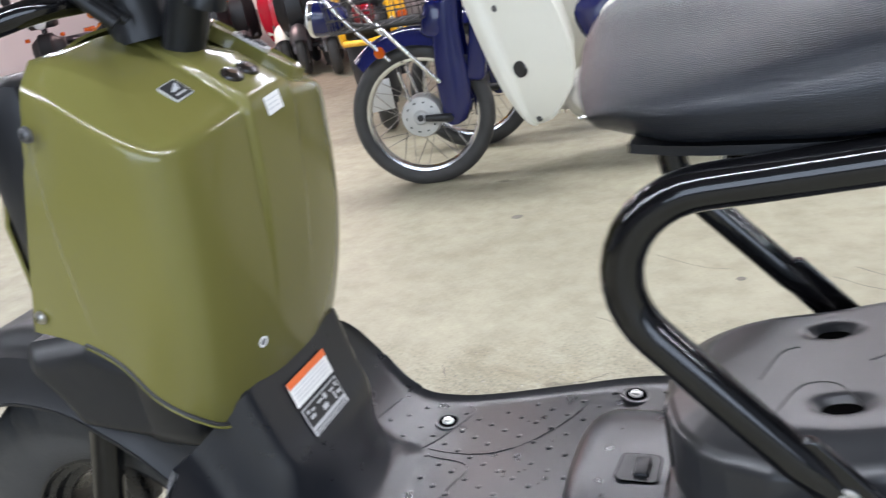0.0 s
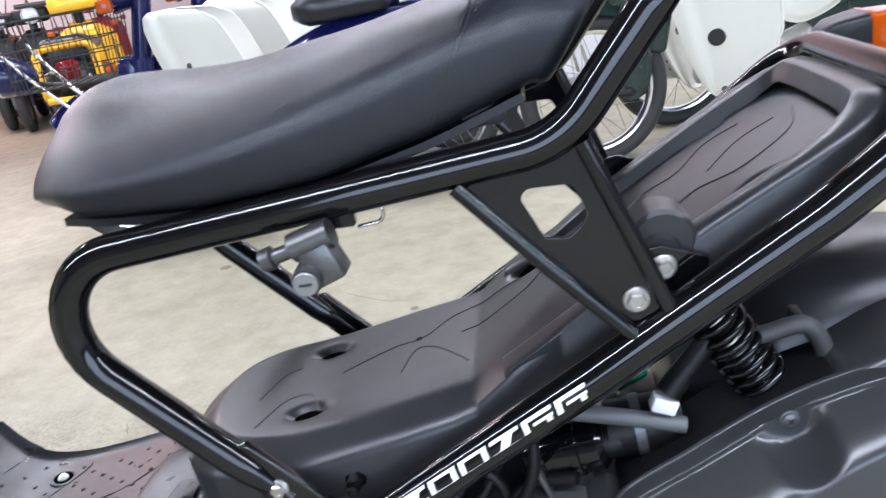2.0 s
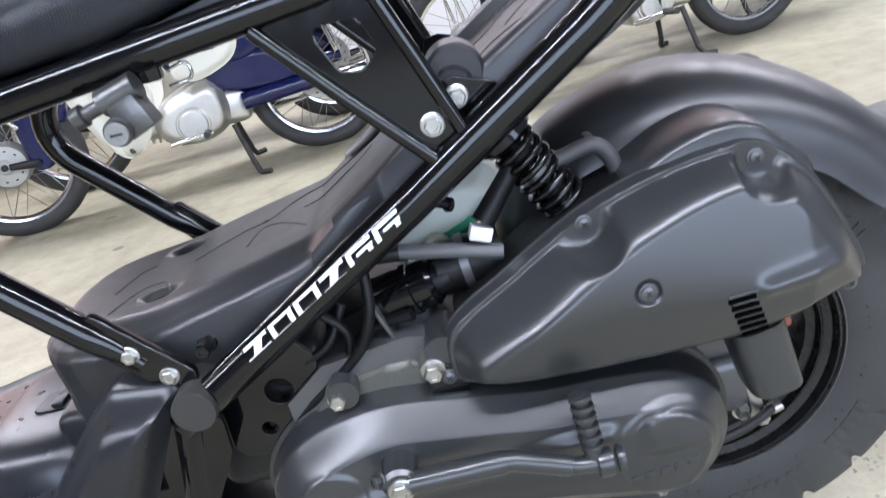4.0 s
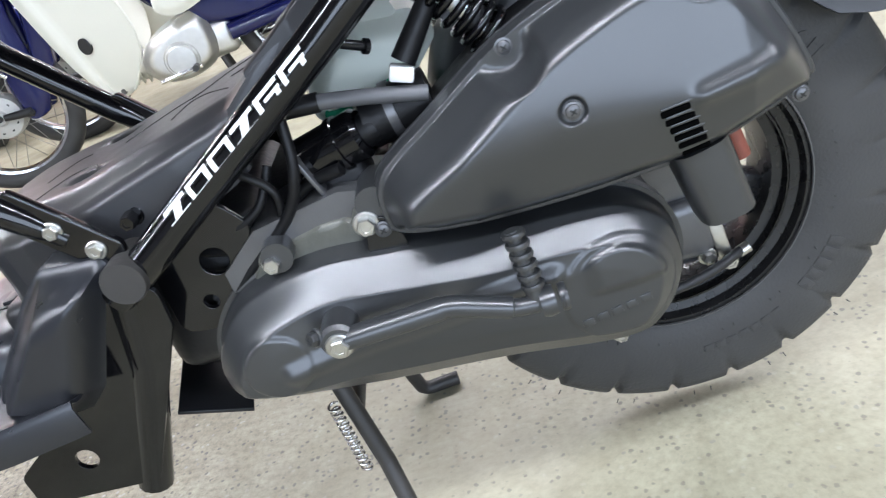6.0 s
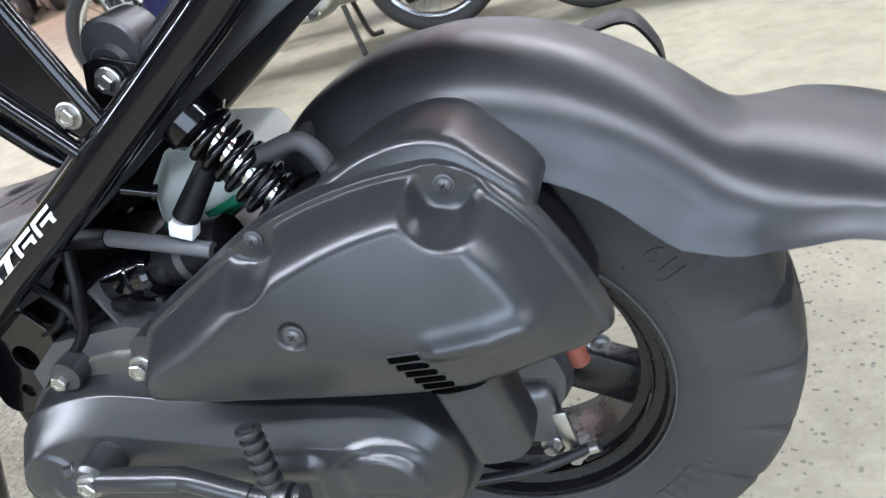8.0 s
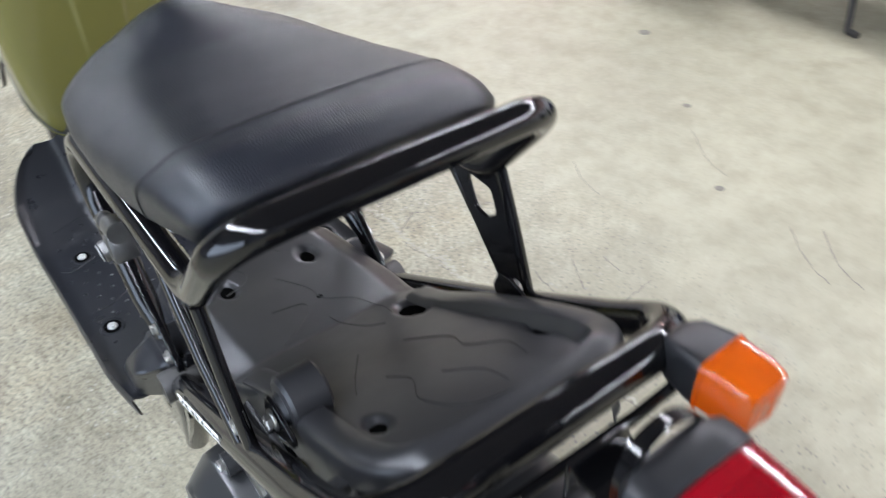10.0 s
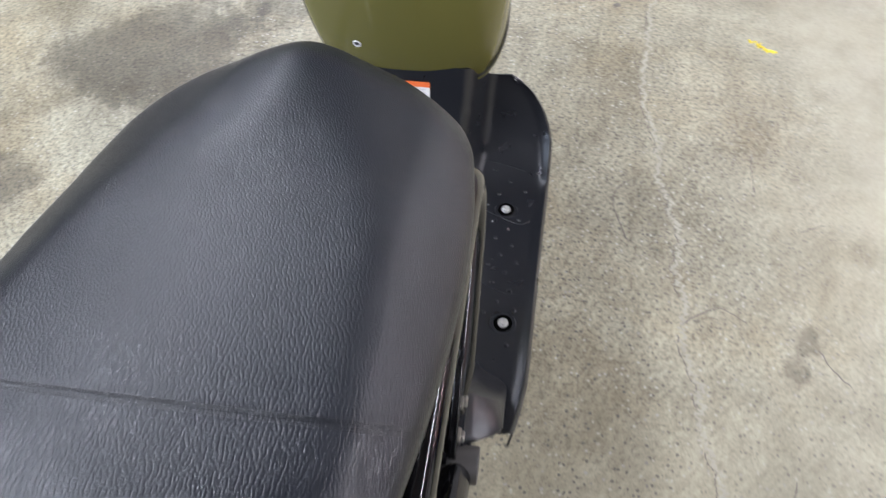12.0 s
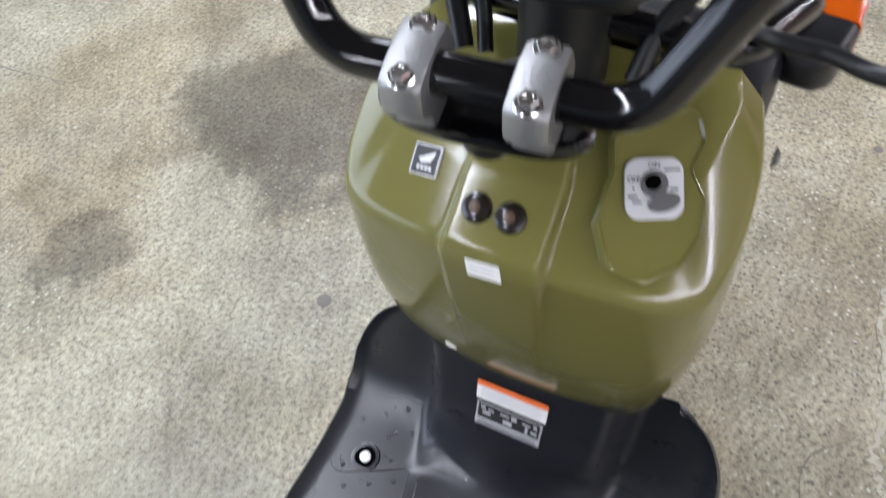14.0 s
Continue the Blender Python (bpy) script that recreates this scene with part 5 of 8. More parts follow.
def lettering(body, c, a, size, name):
    cu = bpy.data.curves.new(name, "FONT")
    cu.body, cu.size, cu.align_x, cu.align_y, cu.extrude = body, size, "CENTER", "CENTER", 0.0002
    tmp = new("tmp_text", cu)
    me = bpy.data.meshes.new_from_object(tmp.evaluated_get(bpy.context.evaluated_depsgraph_get()))
    bpy.data.objects.remove(tmp)
    bpy.data.curves.remove(cu)
    for v in me.vertices:
        v.co = key_point(c + v.co.x, a + v.co.y, 0.0058 + v.co.z)
    me.materials.clear()
    return dress(name, me, M_INK, key_plate, "", flat=True)


lettering("ON", 0.0, 0.0145, 0.0048, "word")
lettering("OFF", -0.0128, 0.006, 0.0046, "word")
for c, a, w in ((0.011, 0.0115, 0.010), (-0.0135, -0.0045, 0.006), (-0.0110, -0.0080, 0.006), (0.012, -0.0005, 0.005), (-0.0130, 0.0005, 0.0015)):
    key_disc([(c - w / 2, a - 0.0007), (c + w / 2, a - 0.0007), (c + w / 2, a + 0.0007), (c - w / 2, a + 0.0007)], 0.0056, M_INK, "print_bar", "", 0.0003, key_plate)

# ---- steering
BZ = 0.900
BY = -0.020
bar_pts = [(-0.84, -0.38, 1.03), (-0.94, -0.29, 1.055), (-0.990, -0.150, 0.985), (-0.966, -0.104, BZ), (-0.966, 0.066, BZ), (-0.990, 0.110, 0.985), (-0.94, 0.25, 1.055), (-0.84, 0.34, 1.03)]
bars = tube("handlebar", filleted(bar_pts, 0.035, 8), 0.0122, M_GLOSS, scooter, "gloss black high-rise handlebar", 18)
for s in (-1, 1):
    a, b = np.array(bar_pts[0 if s < 0 else -1]), np.array(bar_pts[1 if s < 0 else -2])
    tube("hand_grip", [a + (b - a) * 0.0, a + (b - a) * 0.8], 0.0155, M_RUBBER, bars, "black rubber grip", 16)
    part("switch_box", box((0.035, 0.045, 0.035), (b + (a - b) * 0.05), 0.006), M_PLASTIC, bars)
    cy = 0.0335 * s + BY
    cl = round2d([(-0.028, -0.006), (-0.023, 0.0140), (-0.008, 0.0165), (0.008, 0.0165), (0.023, 0.0140), (0.028, -0.006), (0.017, -0.020), (0.019, -0.031), (-0.024, -0.031), (-0.017, -0.020)], 0.006)
    v = []
    for yy in (cy - 0.0118, cy - 0.0095, cy + 0.0095, cy + 0.0118):
        k3 = 0.93 if abs(yy - cy) > 0.011 else 1.0
        v.append([(-0.966 + (a2 * 0.94 + c2 * 0.25) * k3, yy, BZ + (c2 - a2 * 0.25) * k3) for a2, c2 in cl])
    clamp = mesh_object("handlebar_clamp", *loft(v), M_CAST, bars, "dull cast aluminium handlebar clamp", 40)
    for ox in (-0.0165, 0.0165):
        bolt("clamp_bolt", (-0.966 + ox * 0.94 + 0.003, cy, BZ + 0.0135 - ox * 0.25), (0.25, 0, 1), 0.0058, 0.006, M_CHROME, clamp)
bridge_o = [(0.026 * math.copysign(abs(math.sin(t)) ** 0.7, math.sin(t)), 0.064 * math.copysign(abs(math.cos(t)) ** 0.62, math.cos(t))) for t in np.linspace(0, 2 * math.pi, 40, endpoint=False)]
levels = [[(-0.981 + a * k + h * 0.24, BY + c * k, BZ - 0.029 + h - a * k * 0.24) for a, c in bridge_o] for k, h in ((0.92, -0.009), (1.0, -0.005), (1.0, 0.001), (0.95, 0.004), (0.86, 0.004), (0.80, 0.001), (0.1, 0.001))]
mesh_object("top_bridge", *loft(levels), M_GLOSS, bars, "gloss black steering bridge", 45)
turned("stem_nut", [(0.0, 0.006), (0.016, 0.004), (0.018, 0.0), (0.018, -0.01)], (-0.981, BY, BZ - 0.047), (0.5, 0, 1), M_PLASTIC, bars)
tube("steering_stem", [(-1.000, -0.01, BZ - 0.035), (-1.04, 0, 0.80)], 0.020, M_PLASTIC, bars)
tube("stem_boot", [(-1.075, 0.0, BZ + 0.03), (-1.070, 0.0, 0.825)], 0.030, M_PLASTIC, bars)
for n_c, (ya, yb, dz) in enumerate(((-0.06, -0.10, 0.02), (-0.045, -0.09, 0.05), (0.05, 0.12, 0.035), (0.07, 0.15, 0.06))):
    sgn = 1 if yb > 0 else -1
    tube("control_cable", catmull([(-1.05, ya, 0.845), (-1.075, ya * 1.3, 0.885), (-1.08, yb, 0.925 + dz), (-1.02, yb * 1.6, 0.98 + dz), (-0.955, sgn * 0.25, 1.04)], 10), 0.0052 if n_c % 2 else 0.007, M_PLASTIC, bars, "black control cable", 10)
part("speedometer", box((0.07, 0.11, 0.06), (-1.045, 0, 0.935), 0.018, 3, turn=(0, -30, 0)), M_PLASTIC, bars, "black speedometer housing")
bars.matrix_world = pose(-0.973, -0.013, 0, 0, 0, 4.7) @ pose(0.966, 0.020, 0)
# front tube guard and turn signals
tube("front_guard_tube", filleted([(-1.20, -0.10, 0.74), (-1.17, -0.135, 0.855), (-1.085, -0.105, 0.868), (-1.085, 0.105, 0.868), (-1.17, 0.135, 0.855), (-1.20, 0.10, 0.74)], 0.03), 0.0105, M_GLOSS, scooter, "gloss black front guard tube", 16)


def turn_signal(base, direction, up=(0, 0, 1), name="turn_signal", label="amber turn signal in a black housing"):
    """A square turn signal: black housing narrowing to its stalk, amber lens facing along direction."""
    d = Vector(direction).normalized()
    u = Vector(up)
    u = (u - d * u.dot(d)).normalized()
    w = d.cross(u)
    c = Vector(base)

    def ringat(h, a, b, r=0.34, n=44):
        out = []
        for k in range(n):
            t = 2 * math.pi * k / n
            ct, st = math.cos(t), math.sin(t)
            x = math.copysign(abs(ct) ** r, ct) * a
            y = math.copysign(abs(st) ** r, st) * b
            out.append(c + d * h + w * x + u * y)
        return out

    hous = mesh_object(name, *loft([ringat(-0.050, 0.007, 0.008, 0.45), ringat(-0.047, 0.014, 0.013, 0.42), ringat(-0.036, 0.021, 0.0185), ringat(-0.016, 0.0242, 0.0215), ringat(-0.009, 0.0246, 0.0220)]), M_PLASTIC, scooter, label, 40)
    mesh_object("lens_rim", *loft([ringat(-0.0088, 0.0236, 0.0212, 0.28), ringat(-0.0088, 0.0252, 0.0226, 0.28), ringat(-0.0055, 0.0252, 0.0226, 0.28), ringat(-0.0055, 0.0236, 0.0212, 0.28)], True, False), M_AMBER, hous, "raised orange rim", 40)
    mesh_object("lens", *loft([ringat(-0.0085, 0.0238, 0.0214, 0.24), ringat(0.018, 0.0230, 0.0206, 0.24), ringat(0.0295, 0.0208, 0.0186, 0.26), ringat(0.0315, 0.0196, 0.0175, 0.28), ringat(0.0335, 0.0130, 0.0115, 0.40), ringat(0.0340, 0.005, 0.004, 0.6)]), M_AMBER, hous, "translucent orange lens with sharp edges", 24)
    for k in range(-4, 5):
        rib = [c + d * (0.0338 - 0.00012 * k * k) + w * (0.0030 * k) + u * q for q in (-0.012, 0.0, 0.012)]
        tube("lens_rib", rib, 0.0006, M_AMBER, hous, "", 6)
    return hous


turn_signal((-1.212, 0.146, 0.800), (-1, 0.1, 0.05))
turn_signal((-1.212, -0.146, 0.800), (-1, -0.1, 0.05))
tube("signal_stalk", [(-1.19, -0.16, 0.79), (-1.19, 0.16, 0.79)], 0.006, M_PLASTIC, scooter)
tube("brake_hose", catmull([(-1.10, 0.085, 0.868), (-1.069, 0.116, 0.880), (-1.064, 0.150, 0.880), (-1.047, 0.181, 0.885), (-1.00, 0.225, 0.93), (-0.955, 0.25, 1.03)], 8), 0.0055, M_PLASTIC, bars, "black brake cable", 10)
tube("side_mirror_stalk", catmull([(-0.95, 0.27, 1.05), (-1.02, 0.29, 1.06), (-1.05, 0.30, 1.12), (-1.05, 0.31, 1.22)], 6), 0.005, M_GLOSS, bars)

# ---- front wheel, fork and fender
def tyre_mesh(centre, r_out, r_rim, half_w, lugs, sides=144, depth=0.006):
    """A scooter tyre with shoulder grooves, its axle along y."""
    prof = [(r_rim - 0.004, -half_w * 0.80), (r_rim + 0.006, -half_w * 0.92), (r_rim + (r_out - r_rim) * 0.30, -half_w * 1.0), (r_rim + (r_out - r_rim) * 0.55, -half_w * 0.99), (r_out - 0.028, -half_w * 0.93), (r_out - 0.017, -half_w * 0.86), (r_out - 0.008, -half_w * 0.70), (r_out - 0.002, -half_w * 0.40), (r_out, -half_w * 0.12)]
    prof = prof + [(r, -h) for r, h in prof[::-1]]
    m = len(prof)
    verts, faces = [], []
    for k in range(sides):
        a = 2 * math.pi * k / sides
        for i, (r, h) in enumerate(prof):
            ph = (k * lugs / sides + (0.5 if h > 0 else 0.0) + 0.15 * abs(h) / half_w) % 1
            groove = 1.0 if ph < 0.15 else 0.0
            if 4 <= i <= 7 or m - 8 <= i <= m - 5:
                r = r - depth * groove
                h = h * (1 - 0.05 * groove)
            elif i in (8, m - 9):
                r = r - depth * (1.0 if (ph + 0.3) % 1 < 0.2 else 0)
            verts.append((centre[0] + r * math.cos(a), centre[1] + h, centre[2] + r * math.sin(a)))
    for k in range(sides):
        l = (k + 1) % sides
        for i in range(m - 1):
            faces.append((k * m + i, l * m + i, l * m + i + 1, k * m + i + 1))
        faces.append((k * m + m - 1, l * m + m - 1, l * m, k * m))
    return verts, faces


M_RIM = mat("black_wheel_paint", (0.008, 0.008, 0.0085), 0.28, vary=0.3, vary_scale=20)


def disc_wheel(name, centre, r_rim, half_w, parent, label):
    """A black cast wheel: stepped rim, hub and three broad spokes."""
    prof = [(r_rim + 0.002, -half_w * 0.82), (r_rim + 0.003, -half_w * 0.88), (r_rim - 0.003, -half_w * 0.89), (r_rim - 0.006, -half_w * 0.74), (r_rim - 0.014, -half_w * 0.70), (r_rim - 0.017, -half_w * 0.52), (r_rim - 0.026, -half_w * 0.48), (r_rim - 0.029, -half_w * 0.20), (r_rim - 0.029, half_w * 0.20), (r_rim - 0.026, half_w * 0.48), (r_rim - 0.014, half_w * 0.70), (r_rim + 0.003, half_w * 0.88), (r_rim + 0.002, half_w * 0.82)]
    w = mesh_object(name, *lathe(prof, centre, (0, 1, 0), 72, True), M_RIM, parent, label, 30)
    for k in range(3):
        a = radians(95 + 120 * k)
        bb = box((r_rim - 0.055, 0.030, 0.046), ((r_rim + 0.010) / 2, 0, 0), 0.006, 2)
        bb.transform(Matrix.Translation(centre) @ Matrix.Rotation(-a, 4, "Y"))
        part("wheel_spoke", bb, M_RIM, w)
    return w


M_FENDER = mat("dull_black_fender_plastic", (0.011, 0.0112, 0.012), 0.46, vary=0.2, vary_scale=12, bump=0.08, bump_scale=900, spec=0.4)
fw = disc_wheel("front_wheel", (-1.308, 0, 0.236), 0.134, 0.058, scooter, "black front wheel")
mesh_object("tyre", *tyre_mesh((-1.308, 0, 0.236), 0.236, 0.134, 0.060, 30), M_RUBBER, fw, "black tyre with chunky tread")
for s in (-1, 1):
    tube("fork_leg", [(-1.308, 0.082 * s, 0.236), (-1.285, 0.082 * s, 0.30), (-1.225, 0.080 * s, 0.47), (-1.19, 0.070 * s, 0.60)], 0.018, M_GLOSS, scooter, "black fork leg", 16)
tube("front_axle", [(-1.308, -0.10, 0.236), (-1.308, 0.10, 0.236)], 0.010, M_ZINC, scooter)
rows = []
for a in np.linspace(36, 150, 44):
    r = float(np.interp(a, [36, 50, 68, 82, 98, 150], [0.268, 0.272, 0.284, 0.300, 0.312, 0.312]))
    row = []
    for v in np.linspace(-1, 1, 41):
        # rounded crest, a hollow flank, then a lip that turns outwards
        av = abs(v)
        drop = 0.016 * smooth01((av - 0.35) / 0.25) + 0.050 * smooth01((av - 0.62) / 0.30)
        wv = math.copysign(0.102 * (0.80 * min(1.0, av / 0.66) + 0.20 * smooth01((av - 0.66) / 0.34)), v)
        row.append((-1.303 + (r - drop) * math.cos(radians(a)), wv, 0.236 + (r - drop) * math.sin(radians(a))))
    rows.append(row)
mesh_object("front_fender", *sheet(rows, 0.003), M_FENDER, scooter, "black plastic front fender with hollow flanks", 50)
for s in (-1, 1):
    cheek = round2d([(-1.300, 0.520), (-1.272, 0.484), (-1.250, 0.442), (-1.205, 0.434), (-1.130, 0.424), (-1.085, 0.440), (-1.105, 0.520), (-1.200, 0.560), (-1.285, 0.550)], 0.014)
    mesh_object("fork_cheek", *pillow(cheek, lambda x, z, d, s=s: s * (0.088 + 0.016 * smooth01(d / 0.022)), 0.05 * s, 10), M_FENDER, scooter, "black plastic cheek over the fork leg", 45)
part("fender_bracket", box((0.06, 0.17, 0.05), (-1.195, 0, 0.545), 0.015, 3), M_PLASTIC, scooter)
part("inner_cover", box((0.10, 0.20, 0.16), (-1.12, 0, 0.50), 0.03, 3), M_PLASTIC, scooter)

STEER = pose(-1.20, 0, 0, 0, 0, 4.7) @ pose(1.20, 0, 0)
for ob in list(scooter.children):
    if ob.name.split(".")[0] in ("front_wheel", "fork_leg", "front_axle", "front_fender", "fork_cheek", "fender_bracket"):
        ob.matrix_basis = STEER @ ob.matrix_basis

# ---- rear wheel and fender
AX = (0.0, 0.0, 0.281)
rw = disc_wheel("rear_wheel", AX, 0.138, 0.064, scooter, "black pressed-steel rear wheel")
tyre = mesh_object("tyre", *tyre_mesh(AX, 0.246, 0.138, 0.064, 22, 308, 0.0055), M_RUBBER, rw, "black tyre with chunky tread blocks")
for rr, yy, mt in ((0.1405, -0.0590, M_GREYM), (0.1215, -0.0455, M_GLOSS)):
    turned("rim_edge", [(rr - 0.0012, yy + 0.001), (rr - 0.0006, yy - 0.0008), (rr + 0.0006, yy - 0.0008), (rr + 0.0012, yy + 0.001)], AX, (0, 1, 0), mt, rw, "", 72, True)
turned("hub", [(0.0, -0.055), (0.05, -0.055), (0.055, -0.04), (0.055, 0.05), (0.0, 0.05)], AX, (0, 1, 0), M_GREYM, rw)
for k in range(70):
    a = 2 * math.pi * (k * 0.618 % 1)
    rr = 0.2455 if k % 2 else 0.16
    yy = (-1) ** k * 0.045 if k % 2 else -0.064
    d = Vector((math.cos(a), 0, math.sin(a)))
    p = Vector(AX) + d * rr + Vector((0, yy, 0))
    q = p + (d * 0.006 if k % 2 else Vector((0, -0.004, 0)))
    tube("rubber_hair", [p, q], [0.0007, 0.0004], M_RUBBER, tyre, "", 4)


def sidewall_text(body, angle, radius, size):
    cu = bpy.data.curves.new("raised_text", "FONT")
    cu.body, cu.size, cu.align_x, cu.align_y, cu.extrude = body, size, "CENTER", "CENTER", 0.0006
    tmp = new("tmp_text", cu)
    me = bpy.data.meshes.new_from_object(tmp.evaluated_get(bpy.context.evaluated_depsgraph_get()))
    bpy.data.objects.remove(tmp)
    bpy.data.curves.remove(cu)
    for v in me.vertices:
        th = angle - v.co.x / radius
        r = radius + v.co.y
        v.co = Vector((AX[0] + r * math.cos(th), -0.0642 - v.co.z, AX[2] + r * math.sin(th)))
    me.materials.clear()
    return dress("raised_text", me, M_RUBBER, tyre, "", flat=True)


sidewall_text("61J", radians(38), 0.182, 0.026)
for a0, n_b in ((-32, 5), (-62, 7)):
    for k in range(n_b):
        th = radians(a0 - k * 4.2)
        bb = box((0.010, 0.0012, 0.016 if n_b == 5 else 0.008), (0, 0, 0), 0.0003)
        bb.transform(Matrix.Translation((AX[0] + 0.178 * math.cos(th), -0.0643, AX[2] + 0.178 * math.sin(th))) @ Matrix.Rotation(math.pi / 2 - th, 4, "Y"))
        part("raised_bar", bb, M_RUBBER, tyre)

FC = catmull([(-0.190, 0.44), (-0.165, 0.495), (-0.120, 0.540), (-0.062, 0.567), (0.0, 0.577), (0.055, 0.571), (0.11, 0.550), (0.160, 0.517), (0.200, 0.482), (0.225, 0.472), (0.285, 0.462), (0.345, 0.438), (0.40, 0.398)], 6)
rows = []
for i, (x, z) in enumerate(FC[:, :2]):
    t = np.array(FC[min(i + 1, len(FC) - 1)] - FC[max(i - 1, 0)])
    t /= np.linalg.norm(t)
    nrm = np.array([-t[1], t[0]])
    wid = np.interp(x, [-0.19, 0.0, 0.16, 0.215, 0.26, 0.40], [0.082, 0.086, 0.088, 0.092, 0.106, 0.115])
    deep = np.interp(x, [-0.19, -0.05, 0.05, 0.15, 0.20, 0.225, 0.26, 0.40], [0.05, 0.070, 0.075, 0.070, 0.072, 0.055, 0.038, 0.030])
    row = []
    for v in np.linspace(-1, 1, 33):
        a = v * math.pi / 2
        yy = wid * math.copysign(abs(math.sin(a)) ** 0.85, v)
        dd = deep * (1 - abs(math.cos(a)) ** 0.75)
        flare = 0.008 * smooth01((abs(v) - 0.88) / 0.12)
        row.append((x - nrm[0] * dd, yy + math.copysign(flare, v), z - nrm[1] * dd))
    rows.append(row)
mesh_object("rear_fender", *sheet(rows, 0.003), M_FEND, scooter, "satin black rear fender", 55)
turned("fender_boss", [(0.0, 0.006), (0.009, 0.005), (0.012, 0.0), (0.013, -0.012)], (-0.019, -0.090, 0.500), (0.1, -1, 0.5), M_FEND, scooter, "raised boss on the fender")
screw("fender_screw", (-0.059, -0.098, 0.457), (0, -1, 0.25), 0.0075, scooter, M_GREYM)
part("fender_plug", box((0.008, 0.02, 0.012), (-0.088, -0.085, 0.545), 0.002), M_INK, scooter)

# ---- engine: belt case with kick starter
CASE = [(-0.424, 0.339), (-0.438, 0.300), (-0.418, 0.266), (-0.309, 0.244), (-0.191, 0.230), (-0.079, 0.212), (-0.037, 0.230), (-0.014, 0.276), (-0.022, 0.322), (-0.058, 0.352), (-0.116, 0.361), (-0.178, 0.364), (-0.249, 0.375), (-0.318, 0.383), (-0.384, 0.371)]
case_o = [tuple(p) for p in catmull(CASE, 16, True)]


def case_y(x, z, d):
    y = -0.130 - 0.026 * smooth01(d / 0.006) - 0.024 * np.clip((d - 0.004) / 0.026, 0, 1) - 0.002 * smooth01((d - 0.03) / 0.02)
    y = y - 0.010 * smooth01((-0.30 - x) / 0.08) * smooth01(d / 0.03)
    # flat boss round the clutch with an arc-shaped step over it
    rr = np.hypot(x + 0.078, z - 0.283)
    y = y - 0.0018 * (1 - smooth01((rr - 0.048) / 0.003))
    boss = np.hypot(x + 0.372, z - 0.314)
    y = y - 0.0022 * (1 - smooth01((boss - 0.0285) / 0.002))
    arc = smooth01((z - 0.283) / 0.012) * smooth01((x + 0.11) / 0.02)
    y = y - 0.005 * arc * (1 - smooth01((rr - 0.040) / 0.003))
    for (xa, za, xb, zb, wd, hh) in ((-0.36, 0.304, -0.13, 0.314, 0.016, 0.005),):
        u = np.clip(((x - xa) * (xb - xa) + (z - za) * (zb - za)) / ((xb - xa) ** 2 + (zb - za) ** 2), 0, 1)
        dd = np.hypot(x - xa - u * (xb - xa), z - za - u * (zb - za))
        y = y - hh * (1 - smooth01(dd / wd))
    return y


engine = mesh_object("belt_case", *pillow(case_o, case_y, -0.05, 100, (-0.235, 0.300)), M_CASE, scooter, "satin black cast belt case of the engine", 60)
flange_o = [(x + (x + 0.235) * 0.02, z + (z - 0.30) * 0.05) for x, z in case_o]
v, f = loft([[(x, -0.128, z) for x, z in flange_o], [(x, -0.112, z) for x, z in flange_o]])
mesh_object("case_flange", v, f, M_CASE, engine)


def case_at(x, z):
    q = np.array([[x, z]])
    return float(case_y(q[:, 0], q[:, 1], edge_distance(q, case_o))[0])


for k in range(5):
    ex, ez = -0.112 + k * 0.0128, 0.2625 + k * 0.0019
    part("emboss_bar", box((0.0095, 0.002, 0.0075), (ex, case_at(ex, ez) - 0.0002, ez), 0.0007, turn=(0, -8, 0)), M_CASE, engine, "raised bar in the maker's mark")
upper = sorted([p for p in case_o if p[1] > 0.338 and -0.43 < p[0] < -0.16])
for off, yy, rad, mt in ((0.006, -0.118, 0.0035, M_CASE), (0.014, -0.104, 0.0045, M_GREYM), (0.024, -0.090, 0.006, M_GREYM)):
    tube("case_rib", [(x + (x + 0.28) * 0.03, yy, z + off) for x, z in upper], rad, mt, engine, "", 10)
kick = tube("kick_lever", filleted([(-0.312, -0.206, 0.331), (-0.215, -0.212, 0.336), (-0.165, -0.212, 0.316), (-0.148, -0.212, 0.314)], 0.03), [0.010] * 2 + [0.009] * 9 + [0.0075] * (len(filleted([(0, 0, 0), (1, 0, 0), (1, 1, 0), (2, 2, 0)], 0.1)) - 11), M_CASE, scooter, "black folding kick starter lever", 14)
turned("kick_boss", [(0.0, 0.012), (0.013, 0.012), (0.016, 0.008), (0.016, -0.02)], (-0.309, -0.200, 0.333), (0, -1, 0), M_CASE, kick)
bolt("kick_bolt", (-0.309, -0.212, 0.331), (0, -1, 0), 0.0085, 0.007, M_ZINC, kick)
bolt("pinch_bolt", (-0.325, -0.205, 0.340), (-0.6, -0.6, 0.3), 0.006, 0.008, M_CASE, kick)
tube("kick_pedal", [(-0.147, -0.210, 0.312), (-0.149, -0.206, 0.345), (-0.151, -0.202, 0.378)], [0.0085, 0.007, 0.006], M_CASE, kick)
for k in range(6):
    turned("pedal_rib", [(0.0095, -0.002), (0.010, 0), (0.0095, 0.002)], (-0.1475 - 0.0005 * k, -0.2085 - (-0.001) * k, 0.330 + 0.009 * k), (0, 0.12, 1), M_CASE, kick, "", 16)
turned("pedal_joint", [(0.012, -0.006), (0.013, 0), (0.012, 0.006)], (-0.140, -0.211, 0.313), (1, 0, 0), M_CASE, kick, "", 18)
